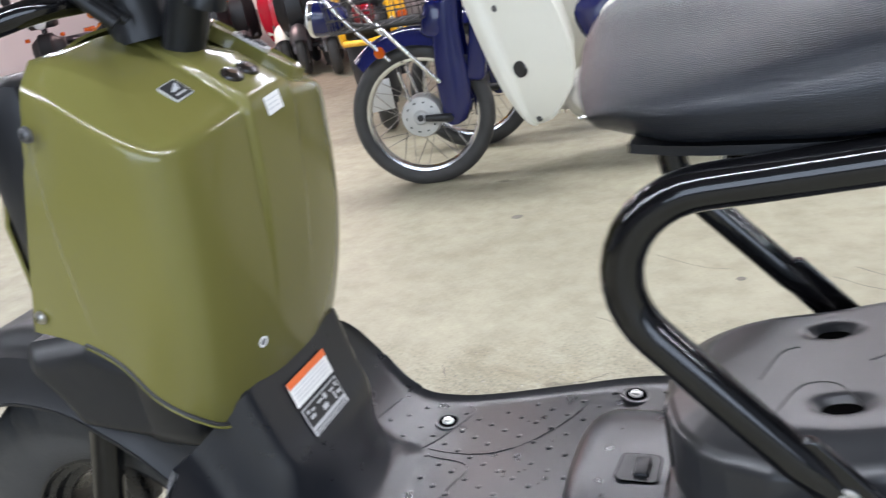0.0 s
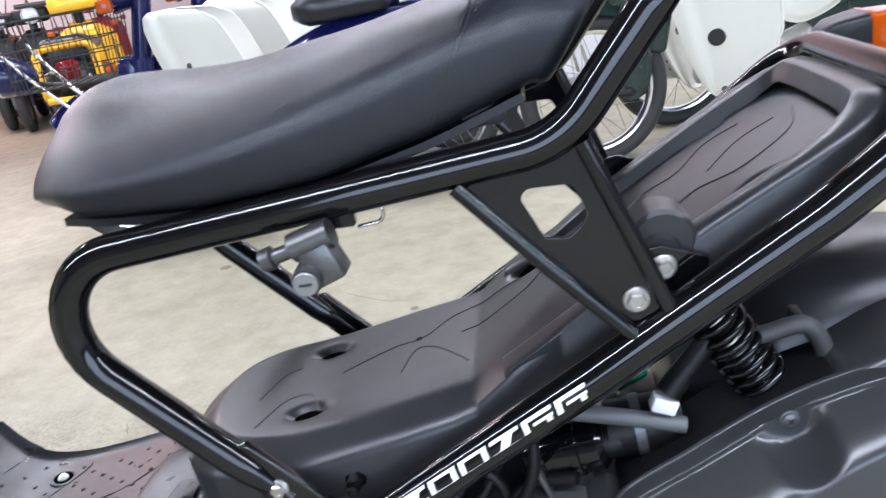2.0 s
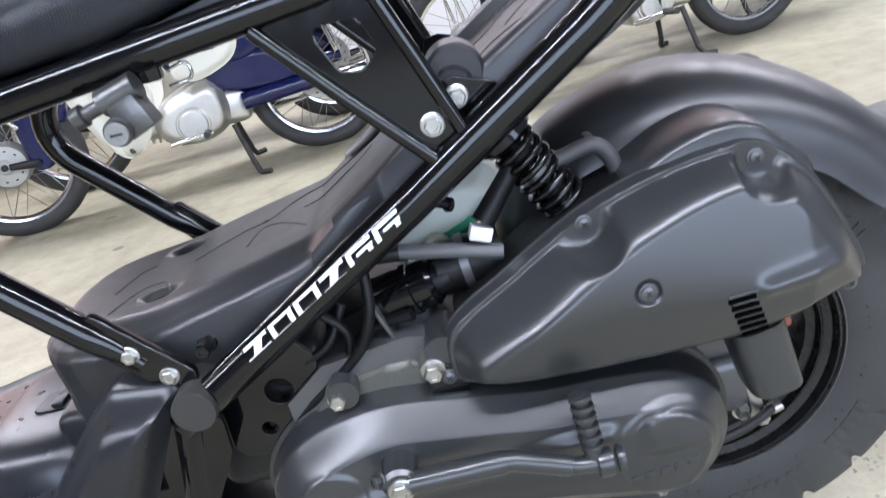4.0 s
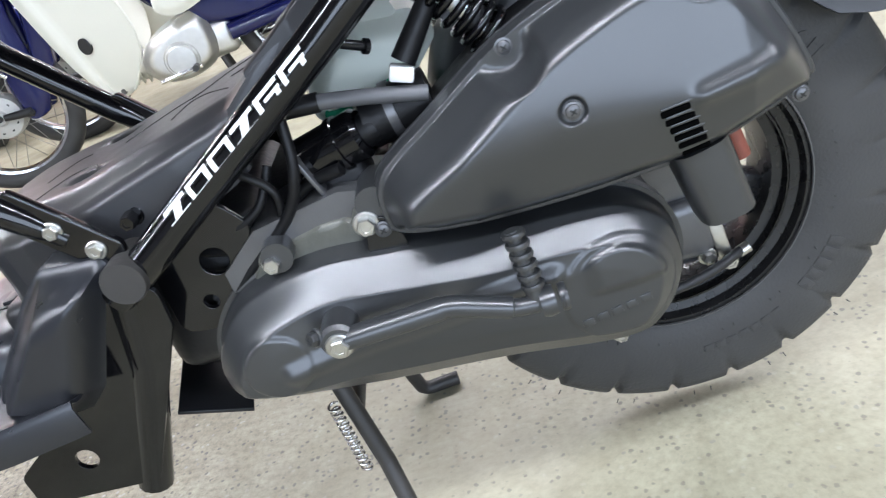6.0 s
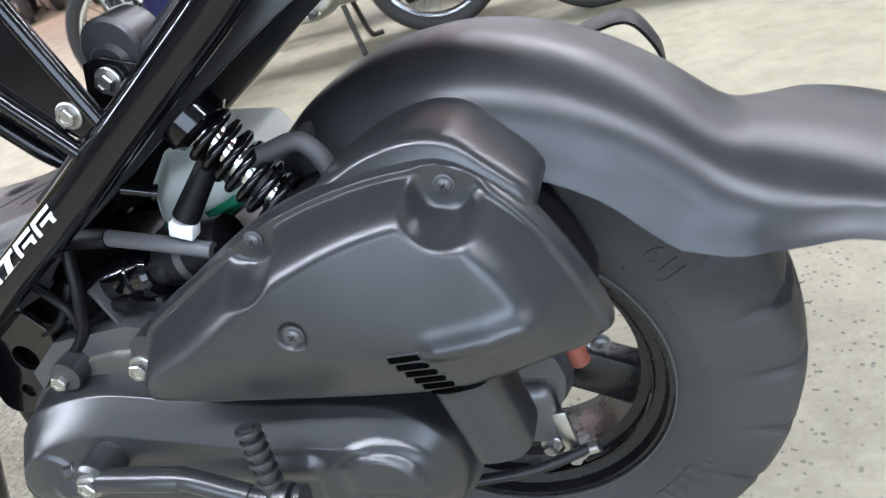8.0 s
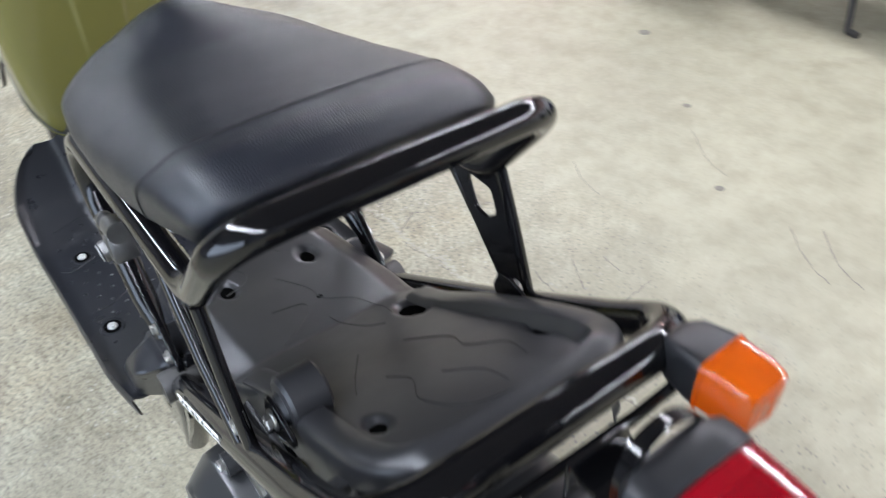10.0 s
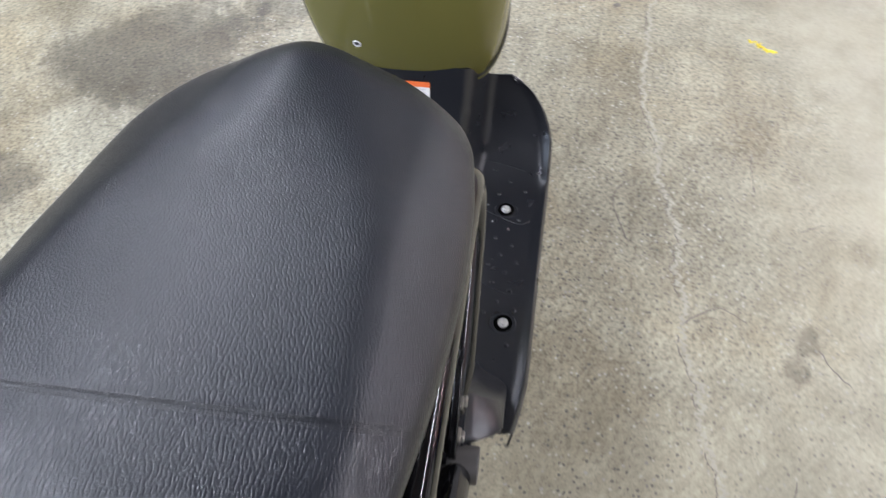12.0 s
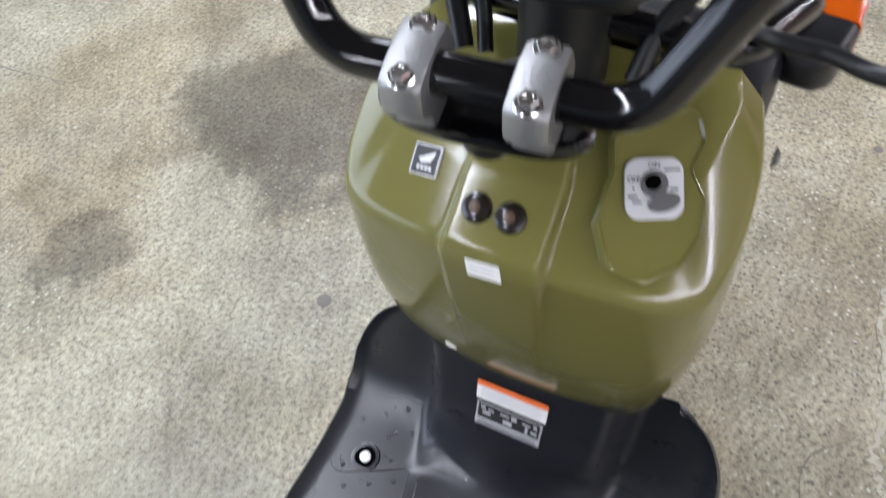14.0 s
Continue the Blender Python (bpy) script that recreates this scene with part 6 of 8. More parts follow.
turned("pedal_joint", [(0.011, -0.003), (0.012, 0), (0.011, 0.003)], (-0.127, -0.211, 0.313), (1, 0, 0), M_CASE, kick, "", 18)
bolt("case_bolt", (-0.263, -0.150, 0.398), (0, -1, 0), 0.0085, 0.010, M_ZINC, engine)
bolt("case_bolt", (-0.351, -0.146, 0.389), (0, -1, 0), 0.0075, 0.010, M_ZINC, engine)
bolt("case_bolt", (-0.085, -0.145, 0.214), (0, -1, 0), 0.006, 0.008, M_ZINC, engine)
for bx, bz, br in ((-0.251, 0.412, 0.016), (-0.345, 0.393, 0.014), (-0.30, 0.400, 0.012)):
    turned("bolt_boss", [(0.0, 0.0), (br, 0.0), (br, -0.05)], (bx, -0.150 if br > 0.013 else -0.12, bz), (0, -1, 0), M_CASE, engine, "", 18)
crank = part("crankcase", box((0.20, 0.18, 0.12), (-0.32, 0.02, 0.36), 0.03, 3), M_DARK, scooter, "dark engine block with oily castings")
v, f = loft([[(x * 1.0, yv, z) for x, z in ((-0.40, 0.385), (-0.36, 0.415), (-0.28, 0.425), (-0.22, 0.410), (-0.22, 0.375), (-0.40, 0.365))] for yv in (-0.13, -0.04)])
mesh_object("crankcase_cover", v, f, M_GREYM, crank, "grey metal crankcase edge")
M_OILY = mat("oily_grey_casting", (0.10, 0.10, 0.085), 0.42, metal=0.35, vary=0.3, vary_scale=60, bump=0.25, bump_scale=260)
cast_o = round2d([(-0.395, 0.350), (-0.381, 0.378), (-0.361, 0.400), (-0.340, 0.400), (-0.299, 0.407), (-0.275, 0.405), (-0.262, 0.392), (-0.270, 0.355), (-0.33, 0.34)], 0.006)
mesh_object("casting_rim", *pillow(cast_o, lambda x, z, d: -0.118 - 0.016 * smooth01(d / 0.006), -0.08, 8), M_OILY, crank, "oily grey casting rim above the belt case", 45)
for bx, bz, br in ((-0.351, 0.389, 0.012), (-0.263, 0.398, 0.0125)):
    turned("bolt_boss", [(0.0, 0.006), (br * 0.9, 0.006), (br, 0.003), (br, -0.02)], (bx, -0.142, bz), (0, -1, 0), M_OILY, crank, "", 20)
tab_o = round2d([(-0.262, 0.398), (-0.250, 0.401), (-0.240, 0.392), (-0.236, 0.366), (-0.270, 0.372)], 0.004)
plate("cover_tab", tab_o, 0.004, "xz", -0.150, M_GLOSS, crank, "small black tab holding the cover")
screw("tab_screw", (-0.251, -0.1525, 0.390), (0, -1, 0), 0.0058, crank, M_GREYM)
part("cylinder", box((0.14, 0.20, 0.15), (-0.43, 0.0, 0.355), 0.02, 3), M_DARK, crank)
for k in range(6):
    part("cylinder_fin", box((0.005, 0.17, 0.13), (-0.475 + k * 0.018, 0.02, 0.33), 0.001), M_DARK, crank)
part("engine_under", box((0.30, 0.16, 0.06), (-0.27, 0.02, 0.25), 0.02, 3), M_DARK, crank)
part("swing_block", box((0.20, 0.10, 0.09), (-0.12, -0.01, 0.40), 0.02, 3), M_DARK, crank)

# ---- air cleaner cover
AIR = [(-0.240, 0.436), (-0.249, 0.395), (-0.233, 0.377), (-0.176, 0.366), (-0.098, 0.362), (-0.038, 0.363), (0.012, 0.366), (0.075, 0.384), (0.110, 0.399), (0.104, 0.436), (0.074, 0.496), (0.035, 0.534), (-0.001, 0.539), (-0.058, 0.530), (-0.119, 0.509), (-0.184, 0.472)]
air_o = [tuple(p) for p in catmull(AIR, 14, True)]
WELLS = [(-0.118, 0.504, 0.026), (0.028, 0.523, 0.024), (0.102, 0.386, 0.018), (-0.222, 0.386, 0.014)]


def air_y(x, z, d):
    # outer face: a crown along the middle, falling away above and below it
    crown = np.interp(x, [-0.235, -0.16, -0.09, -0.03, 0.02, 0.10], [0.412, 0.444, 0.447, 0.438, 0.434, 0.437])
    soft = np.interp(x, [-0.20, -0.05, 0.01], [0.020, 0.014, 0.004])
    up = (np.sqrt((z - crown) ** 2 + soft ** 2) - soft)
    face = 0.064 - np.where(z > crown, 0.24, 0.42) * up - 0.30 * np.maximum(0, x - 0.045) - 0.10 * np.maximum(0, -0.17 - x)
    # side: narrow flange, then a steep rounded shoulder
    side = 0.014 * smooth01(d / 0.004) + 2.3 * np.maximum(0, d - 0.0075)
    k = np.interp(x, [-0.20, 0.0, 0.06], [0.018, 0.016, 0.020])
    h = np.clip(0.5 + 0.5 * (side - face) / k, 0, 1)
    y = -0.142 - (side * (1 - h) + face * h - k * h * (1 - h))
    for wx, wz, wr in WELLS:
        rr = np.hypot(x - wx, z - wz)
        flat = -0.155 + 0.10 * np.maximum(0, x - 0.0)
        w = 1 - smooth01((rr - wr * 0.72) / (wr * 0.42))
        y = y * (1 - w) + np.maximum(y, flat) * w
    ridge = np.interp(x, [0.0, 0.06, 0.10], [0.434, 0.443, 0.445])
    y = y - 0.0045 * np.exp(-((z - ridge) / 0.0075) ** 2) * smooth01((x + 0.005) / 0.015) * (1 - smooth01((x - 0.06) / 0.04))
    rr = np.hypot(x + 0.083, z - 0.454)
    return y + 0.004 * (1 - smooth01((rr - 0.0085) / 0.0025))


air = mesh_object("air_cleaner_cover", *pillow(air_o, air_y, -0.138, 100, (-0.070, 0.445)), M_CASE, scooter, "satin black air cleaner cover", 60)


inner = [(-0.070 + (x + 0.070) * 0.93, 0.445 + (z - 0.445) * 0.93) for x, z in air_o]
# Near-black colour here stands for the shade behind the cover.
mesh_object("cleaner_body", *pillow(inner, lambda x, z, d: -0.139 + 0 * x, -0.075, 3, (-0.070, 0.445)), M_DEEP, air, "sooty black body behind the cover", 40)


def air_at(x, z):
    q = np.array([[x, z]])
    return float(air_y(q[:, 0], q[:, 1], edge_distance(q, air_o))[0])


for sx, sz in ((-0.115, 0.502), (0.026, 0.522), (0.100, 0.387), (-0.083, 0.454), (-0.226, 0.388)):
    screw("cover_screw", (sx, air_at(sx, sz) - 0.0003, sz), (0, -1, 0), 0.0056, air, M_GREYM)
# vent slots on the ridge: solid black boxes painted as the shade inside
for k in range(6):
    u = k / 5
    cx, cz = -0.013 + 0.014 * u, 0.431 - 0.041 * u
    yy = air_at(cx, cz)
    part("vent_slot_shade", box((0.022, 0.006, 0.0056), (cx, yy + 0.0018, cz), 0.001, turn=(0, -4, 0)), M_HOLE_SHADE, air, "black box painted as the shade in a vent slot")
    part("vent_rib", box((0.023, 0.006, 0.0020), (cx + 0.0008, yy + 0.0008, cz + 0.0041), 0.0008, turn=(0, -4, 0)), M_CASE, air)
# Uncut drain slot: one more black box in place of its shade.
part("drain_slot_shade", box((0.020, 0.003, 0.0016), (-0.165, air_at(-0.165, 0.374) + 0.0008, 0.374), 0.0005), M_HOLE_SHADE, air)
duct_r = []
for k in range(7):
    u = k / 6
    cx, cz = 0.008 + 0.014 * u, 0.384 - 0.066 * u
    ww = 0.0285 - 0.002 * u
    duct_r.append([(cx + 0.85 * ww * math.copysign(abs(math.cos(t)) ** 0.6, math.cos(t)), -0.155 + 0.03 * math.copysign(abs(math.sin(t)) ** 0.6, math.sin(t)), cz + 0.16 * ww * math.copysign(abs(math.cos(t)) ** 0.6, math.cos(t))) for t in np.linspace(0, 2 * math.pi, 24, endpoint=False)])
mesh_object("cooling_duct", *loft(duct_r), M_CASE, air, "black plastic air duct")
box_top = [tuple(p) for p in catmull([(-0.075, 0.515), (-0.045, 0.538), (-0.005, 0.551), (0.028, 0.549), (0.052, 0.530), (0.078, 0.496), (0.04, 0.47), (-0.03, 0.48)], 6, True)]
v, f = loft([[(0.0 + (x - 0.0) * k2, yv, 0.50 + (z - 0.50) * k2) for x, z in box_top] for yv, k2 in ((-0.147, 0.90), (-0.143, 0.97), (-0.137, 0.995), (-0.130, 1.0), (-0.09, 1.0), (-0.07, 0.96))])
mesh_object("air_box", v, f, M_CASE, air, "", 60)
# brake arm, rusty lever and axle end
arm = part("brake_arm", box((0.014, 0.006, 0.055), (0.042, -0.060, 0.222), 0.003, turn=(0, -8, 0)), M_ZINC, scooter, "zinc-plated brake arm")
bolt("brake_nut", (0.046, -0.060, 0.201), (0, -1, 0), 0.008, 0.010, M_ZINC, arm)
bolt("brake_nut", (0.026, -0.060, 0.212), (0, -1, 0), 0.007, 0.010, M_ZINC, arm)
tube("brake_adjuster", [(0.056, -0.062, 0.206), (0.068, -0.062, 0.210)], 0.006, M_ZINC, arm)
part("hub_plate", box((0.07, 0.02, 0.07), (0.005, -0.055, 0.245), 0.015, 3), M_GREYM, arm)
tube("rusty_pin", [(0.060, -0.075, 0.365), (0.070, -0.075, 0.315)], [0.008, 0.0085], M_RUST, scooter, "rusty red-brown pin")
tube("brake_cable", catmull([(-0.40, -0.09, 0.262), (-0.30, -0.105, 0.236), (-0.2, -0.11, 0.218), (-0.12, -0.11, 0.210), (0.0, -0.09, 0.207), (0.06, -0.062, 0.208)], 8), 0.005, M_PLASTIC, scooter, "black brake cable", 10)

# ---- shock absorber
s0, s1 = Vector((-0.163, -0.098, 0.578)), Vector((-0.084, -0.098, 0.442))
axis = (s1 - s0).normalized()
uu = axis.orthogonal().normalized()
ww2 = axis.cross(uu)
coil = []
TURNS = 11.0
for k in range(int(TURNS * 22) + 1):
    a = 2 * math.pi * k / 22
    coil.append(s0 + axis * (0.012 + 0.118 * k / (TURNS * 22)) + (uu * math.cos(a) + ww2 * math.sin(a)) * 0.0192)
shock = tube("shock_absorber", [s0 + axis * 0.0, s0 + axis * 0.16], 0.011, M_CHROME, scooter, "shock absorber with black coil spring", 18)
mesh_object("coil_spring", *sweep([tuple(p) for p in coil], 0.0036, 10), M_GLOSS, shock, "gloss black coil spring", 60)
turned("spring_seat", [(0.014, -0.01), (0.026, -0.008), (0.026, 0.004), (0.018, 0.010)], s0 + axis * 0.006, axis, M_GLOSS, shock)
turned("damper_body", [(0.017, 0.0), (0.017, 0.07)], s0 + axis * 0.09, axis, M_DARK, shock)
for k in range(5):
    turned("damper_mark", [(0.0125, -0.003), (0.0125, 0.003)], s0 + axis * (0.03 + 0.02 * k), axis, M_ALU if k % 2 else M_DARK, shock)

# ---- hoses, wires and the coolant bottle
tube("grey_hose", catmull([(-0.272, -0.112, 0.498), (-0.225, -0.114, 0.488), (-0.181, -0.114, 0.476)], 6), 0.0068, M_LIGHTHOSE, scooter, "grey rubber hose")
tube("hose_sleeve", [(-0.315, -0.112, 0.502), (-0.268, -0.112, 0.497)], 0.0085, M_DEEP, scooter)
tube("intake_hose", catmull([(-0.150, -0.100, 0.524), (-0.136, -0.100, 0.536), (-0.114, -0.100, 0.541), (-0.086, -0.100, 0.545), (-0.072, -0.100, 0.522), (-0.076, -0.100, 0.487), (-0.106, -0.098, 0.446)], 8), 0.0072, M_HOSE, scooter, "dark grey intake hose", 16)
carb = turned("carburettor", [(0.0, 0.030), (0.019, 0.030), (0.0225, 0.026), (0.0225, 0.010), (0.0245, 0.009), (0.0245, 0.003), (0.0225, 0.002), (0.0225, -0.035), (0.0, -0.035)], (-0.272, -0.095, 0.452), (0.96, -0.15, 0.22), M_GLOSS, scooter, "gloss black carburettor body")
turned("carburettor_cap", [(0.0, 0.012), (0.013, 0.011), (0.015, 0.006), (0.015, -0.006)], (-0.240, -0.100, 0.459), (0.96, -0.15, 0.22), M_DEEP, carb)
part("float_bowl", box((0.042, 0.045, 0.034), (-0.272, -0.085, 0.425), 0.009, 3, turn=(0, -12, 0)), M_DARK, carb)
part("throttle_bracket", box((0.004, 0.030, 0.038), (-0.298, -0.108, 0.440), 0.0012, turn=(0, -18, 0)), M_GREYM, carb)
tube("air_joint", [(-0.24, -0.09, 0.462), (-0.18, -0.09, 0.468)], 0.024, M_DEEP, scooter, "black rubber intake joint", 20)
turned("hose_clip", [(0.0255, -0.004), (0.0255, 0.004)], (-0.215, -0.09, 0.465), (1, 0, 0.1), M_GREYM, scooter)
for wpts, wr in (([(-0.30, -0.125, 0.498), (-0.305, -0.135, 0.455), (-0.33, -0.130, 0.415), (-0.40, -0.125, 0.365)], 0.005), ([(-0.33, -0.11, 0.46), (-0.35, -0.12, 0.43), (-0.38, -0.12, 0.42), (-0.40, -0.11, 0.44)], 0.0045), ([(-0.36, -0.12, 0.47), (-0.33, -0.125, 0.44), (-0.34, -0.12, 0.40)], 0.004), ([(-0.42, -0.10, 0.40), (-0.36, -0.12, 0.40), (-0.31, -0.11, 0.43), (-0.27, -0.12, 0.44)], 0.006)):
    tube("engine_wire", catmull(wpts, 7), wr, M_DEEP, scooter, "black engine wire", 8)
part("wire_connector", box((0.020, 0.014, 0.013), (-0.196, -0.114, 0.498), 0.002, turn=(0, 22, 0)), M_WHITE, scooter, "white wire connector")
tube("connector_boot", [(-0.192, -0.112, 0.506), (-0.158, -0.104, 0.544)], [0.0105, 0.0085], M_DEEP, scooter, "black rubber boot over the wires")
tube("frame_stub", [(-0.236, -0.112, 0.536), (-0.219, -0.103, 0.526), (-0.2185, -0.1028, 0.5257), (-0.2155, -0.101, 0.524)], [0.0042, 0.0042, 0.0066, 0.0066], M_GLOSS, scooter, "short black hook stub under the frame tube", 14)
tank_o = round2d([(-0.296, 0.462), (-0.290, 0.496), (-0.262, 0.526), (-0.228, 0.534), (-0.176, 0.527), (-0.160, 0.500), (-0.190, 0.470), (-0.232, 0.450), (-0.285, 0.446)], 0.012)
bottle = mesh_object("coolant_bottle", *pillow(tank_o, lambda x, z, d: -0.012 - 0.022 * smooth01(d / 0.022), 0.05, 14), M_TANK, scooter, "milky coolant bottle half full of green fluid", 50)
cool_o = round2d([(-0.284, 0.466), (-0.200, 0.483), (-0.196, 0.473), (-0.232, 0.455), (-0.280, 0.452)], 0.004)
mesh_object("coolant", *pillow(cool_o, lambda x, z, d: -0.030 - 0.006 * smooth01(d / 0.008), 0.0, 8), M_COOL, bottle, "green coolant in the bottle", 50)
plate("bottle_tab", round2d([(-0.226, 0.528), (-0.220, 0.562), (-0.202, 0.566), (-0.190, 0.526)], 0.004), 0.004, "xz", -0.012, M_TANK, bottle, "milky mounting tab")
bolt("tab_bolt", (-0.210, -0.015, 0.553), (0, -1, 0), 0.0055, 0.007, M_DARK, bottle)
turned("bottle_cap", [(0.0, 0.014), (0.012, 0.013), (0.014, 0.008), (0.014, -0.006)], (-0.238, -0.050, 0.466), (0, -1, 0.3), M_CREAM, bottle, "cream bottle cap")
part("cream_clip", box((0.02, 0.016, 0.016), (-0.437, -0.105, 0.338), 0.004, turn=(0, 20, 30)), M_CREAM, scooter, "cream plastic hose clip")
part("cream_clip", box((0.014, 0.012, 0.03), (-0.420, -0.10, 0.322), 0.004, turn=(0, -20, 0)), M_CREAM, scooter, "cream plastic hose clip")

# ---- centre stand
stand = tube("centre_stand", filleted([(-0.372, -0.075, 0.230), (-0.350, -0.100, 0.11), (-0.335, -0.135, 0.0095), (-0.285, -0.140, 0.0095)], 0.015), 0.0095, M_PIPE, scooter, "black steel centre stand on the floor", 14)
tube("stand_leg", filleted([(-0.372, 0.085, 0.230), (-0.350, 0.115, 0.11), (-0.335, 0.140, 0.0095), (-0.285, 0.145, 0.0095)], 0.015), 0.0095, M_PIPE, stand)
tube("stand_bar", [(-0.362, -0.09, 0.17), (-0.362, 0.10, 0.17)], 0.008, M_PIPE, stand)
sp = [Vector((-0.378, -0.098, 0.198)) + Vector((0.006, -0.004, -0.090)) * (k / 200) + Vector((math.cos(k * 0.42), math.sin(k * 0.42), 0)) * 0.0052 for k in range(201)]
mesh_object("stand_spring", *sweep(sp, 0.0016, 6), M_CHROME, stand, "bright return spring", 60)
part("splash_flap", box((0.075, 0.13, 0.004), (-0.505, -0.03, 0.228), 0.001, turn=(0, 25, 12)), M_PLASTIC, scooter)

# ---- tail: signals, lamp and plate bracket
turn_signal((0.047, -0.114, 0.710), (1, -0.04, 0.02), name="rear_signal")
turn_signal((0.045, 0.117, 0.716), (1, 0.04, 0.02), name="rear_signal")
part("signal_clip", box((0.03, 0.03, 0.012), (0.028, -0.118, 0.691), 0.003), M_PLASTIC, scooter)
tube("signal_arm", filleted([(0.018, -0.135, 0.698), (0.018, -0.06, 0.690), (0.018, 0.06, 0.690), (0.018, 0.12, 0.698)], 0.01), 0.005, M_GLOSS, scooter, "black turn signal bar")
tube("tail_wire", catmull([(0.036, -0.120, 0.690), (0.036, -0.120, 0.672), (0.018, -0.120, 0.657), (-0.008, -0.120, 0.656), (-0.020, -0.122, 0.672)], 6), 0.004, M_PLASTIC, scooter, "black tail wire", 8)


def tail_ring(x, w, zc, h, n=36, p=0.42):
    out = []
    for k in range(n):
        t = 2 * math.pi * k / n
        c, s = math.cos(t), math.sin(t)
        out.append((x, w * math.copysign(abs(c) ** p, c), zc + h * math.copysign(abs(s) ** p, s)))
    return out


TL = 0.754
TX0 = 0.006
tail = mesh_object("tail_lamp", *loft([tail_ring(TX0 + 0.070, 0.018, TL + 0.002, 0.014), tail_ring(TX0 + 0.074, 0.034, TL + 0.002, 0.025), tail_ring(TX0 + 0.082, 0.0430, TL + 0.002, 0.0290), tail_ring(TX0 + 0.096, 0.0448, TL + 0.001, 0.0295), tail_ring(TX0 + 0.101, 0.0448, TL, 0.0292)]), M_PLASTIC, scooter, "square red tail lamp in a black housing", 40)
turned("lamp_collar", [(0.036, -0.006), (0.0385, -0.0045), (0.0385, 0.0045), (0.036, 0.006)], (TX0 + 0.078, 0.0, TL + 0.002), (1, 0, 0.25), M_GLOSS, tail, "gloss black collar", 32, True)
mesh_object("lamp_back", *loft([tail_ring(TX0 + 0.102, 0.040, TL, 0.025, 36, 0.3), tail_ring(TX0 + 0.104, 0.039, TL, 0.024, 36, 0.3), tail_ring(TX0 + 0.104, 0.01, TL, 0.008, 36, 0.4)]), M_WHITE, tail, "pale reflector behind the lens", 35)
lens_rings = []
for u in np.linspace(0, 1, 9):
    lens_rings.append(tail_ring(TX0 + 0.1013 + 0.0425 * u, 0.0432 - 0.0012 * u + 0.0006 * math.sin(math.pi * u), TL - 0.001 * u, 0.0284 - 0.0014 * u + 0.0006 * math.sin(math.pi * u), 48, 0.15))
lens_rings += [tail_ring(TX0 + 0.1455, 0.0395, TL - 0.001, 0.0246, 48, 0.15), tail_ring(TX0 + 0.1462, 0.030, TL - 0.001, 0.020, 48, 0.3)]
# arched top of the lens
lens_rings = [[(x, y, z - 0.0055 * (y / 0.043) ** 2 * smooth01((z - TL) / 0.02)) for x, y, z in ring] for ring in lens_rings]
mesh_object("tail_lens", *loft(lens_rings), M_RED, tail, "glossy deep red lens", 35)
mesh_object("lens_bulge", *lathe([(0.0255, -0.006), (0.0255, 0.0075), (0.0238, 0.0115), (0.0190, 0.0145), (0.0, 0.0160)], (TX0 + 0.1452, 0.0, TL), (1, 0, 0), 36), M_RED, tail, "round red bulge of the lens", 28)
for k in range(-5, 6):
    hh = math.sqrt(max(0.0, 0.0245 ** 2 - (0.0040 * k) ** 2)) * 0.9
    tube("lens_rib", [(TX0 + 0.1452 + 0.0160 - 26.0 * ((0.0040 * k) ** 2 + q * q) * 0.5, 0.0040 * k, TL + q) for q in np.linspace(-hh * 0.85, hh * 0.85, 7)], 0.0008, M_RED, tail, "", 6)
# bent plate bracket under the lamp, with a lobe on each side
lobe = [(-0.038, 0.729), (-0.048, 0.706), (-0.082, 0.694), (-0.090, 0.686), (-0.090, 0.672), (-0.084, 0.664), (-0.072, 0.664), (-0.050, 0.673)]
slot = round2d([(-0.066, 0.6765), (-0.056, 0.6765), (-0.056, 0.6895), (-0.066, 0.6895)], 0.004)
brk = plate("plate_bracket", round2d(lobe + [(-y, z) for y, z in lobe[::-1]], 0.004), 0.003, "yz", 0.0, M_GLOSS, scooter, "bent black number plate bracket with slotted lobes", [slot, [(-y, z) for y, z in slot[::-1]], round2d([(-0.034, 0.683), (0.034, 0.683), (0.020, 0.716), (-0.020, 0.716)], 0.004)])
for v in brk.data.vertices:
    v.co.x += 0.107 + (0.729 - v.co.z) * 0.42
for s in (-1, 1):
    part("lobe_flange", box((0.014, 0.003, 0.022), (0.122, 0.0905 * s, 0.679), 0.001, turn=(0, 23, 0)), M_GLOSS, brk, "folded edge of the bracket")
part("bracket_arm", box((0.075, 0.050, 0.006), (0.072, 0.0, 0.722), 0.002), M_GLOSS, brk)
part("bracket_side", box((0.004, 0.05, 0.045), (0.045, -0.01, 0.725), 0.001), M_GLOSS, brk)
part("plate_tag", box((0.0012, 0.052, 0.007), (0.1325, 0.012, 0.6782), 0.0004, turn=(0, 23, 0)), M_WHITE, brk, "small white tag")
bolt("bracket_bolt", (0.100, -0.030, 0.712), (0.9, 0, 0.4), 0.006, 0.008, M_GREYM, brk)
tube("wire_hook", filleted([(0.02, -0.05, 0.70), (0.03, -0.05, 0.672), (0.065, -0.04, 0.668), (0.075, -0.03, 0.69)], 0.008), 0.003, M_GLOSS, scooter, "", 8)

stay = []
for x, z in catmull([(0.030, 0.505, 0), (0.058, 0.518, 0), (0.103, 0.532, 0), (0.135, 0.534, 0), (0.156, 0.506, 0), (0.160, 0.482, 0)], 6)[:, :2]:
    stay.append([(x, 0.094, z - 0.004), (x, 0.104, z), (x, 0.122, z), (x, 0.126, z - 0.004)])
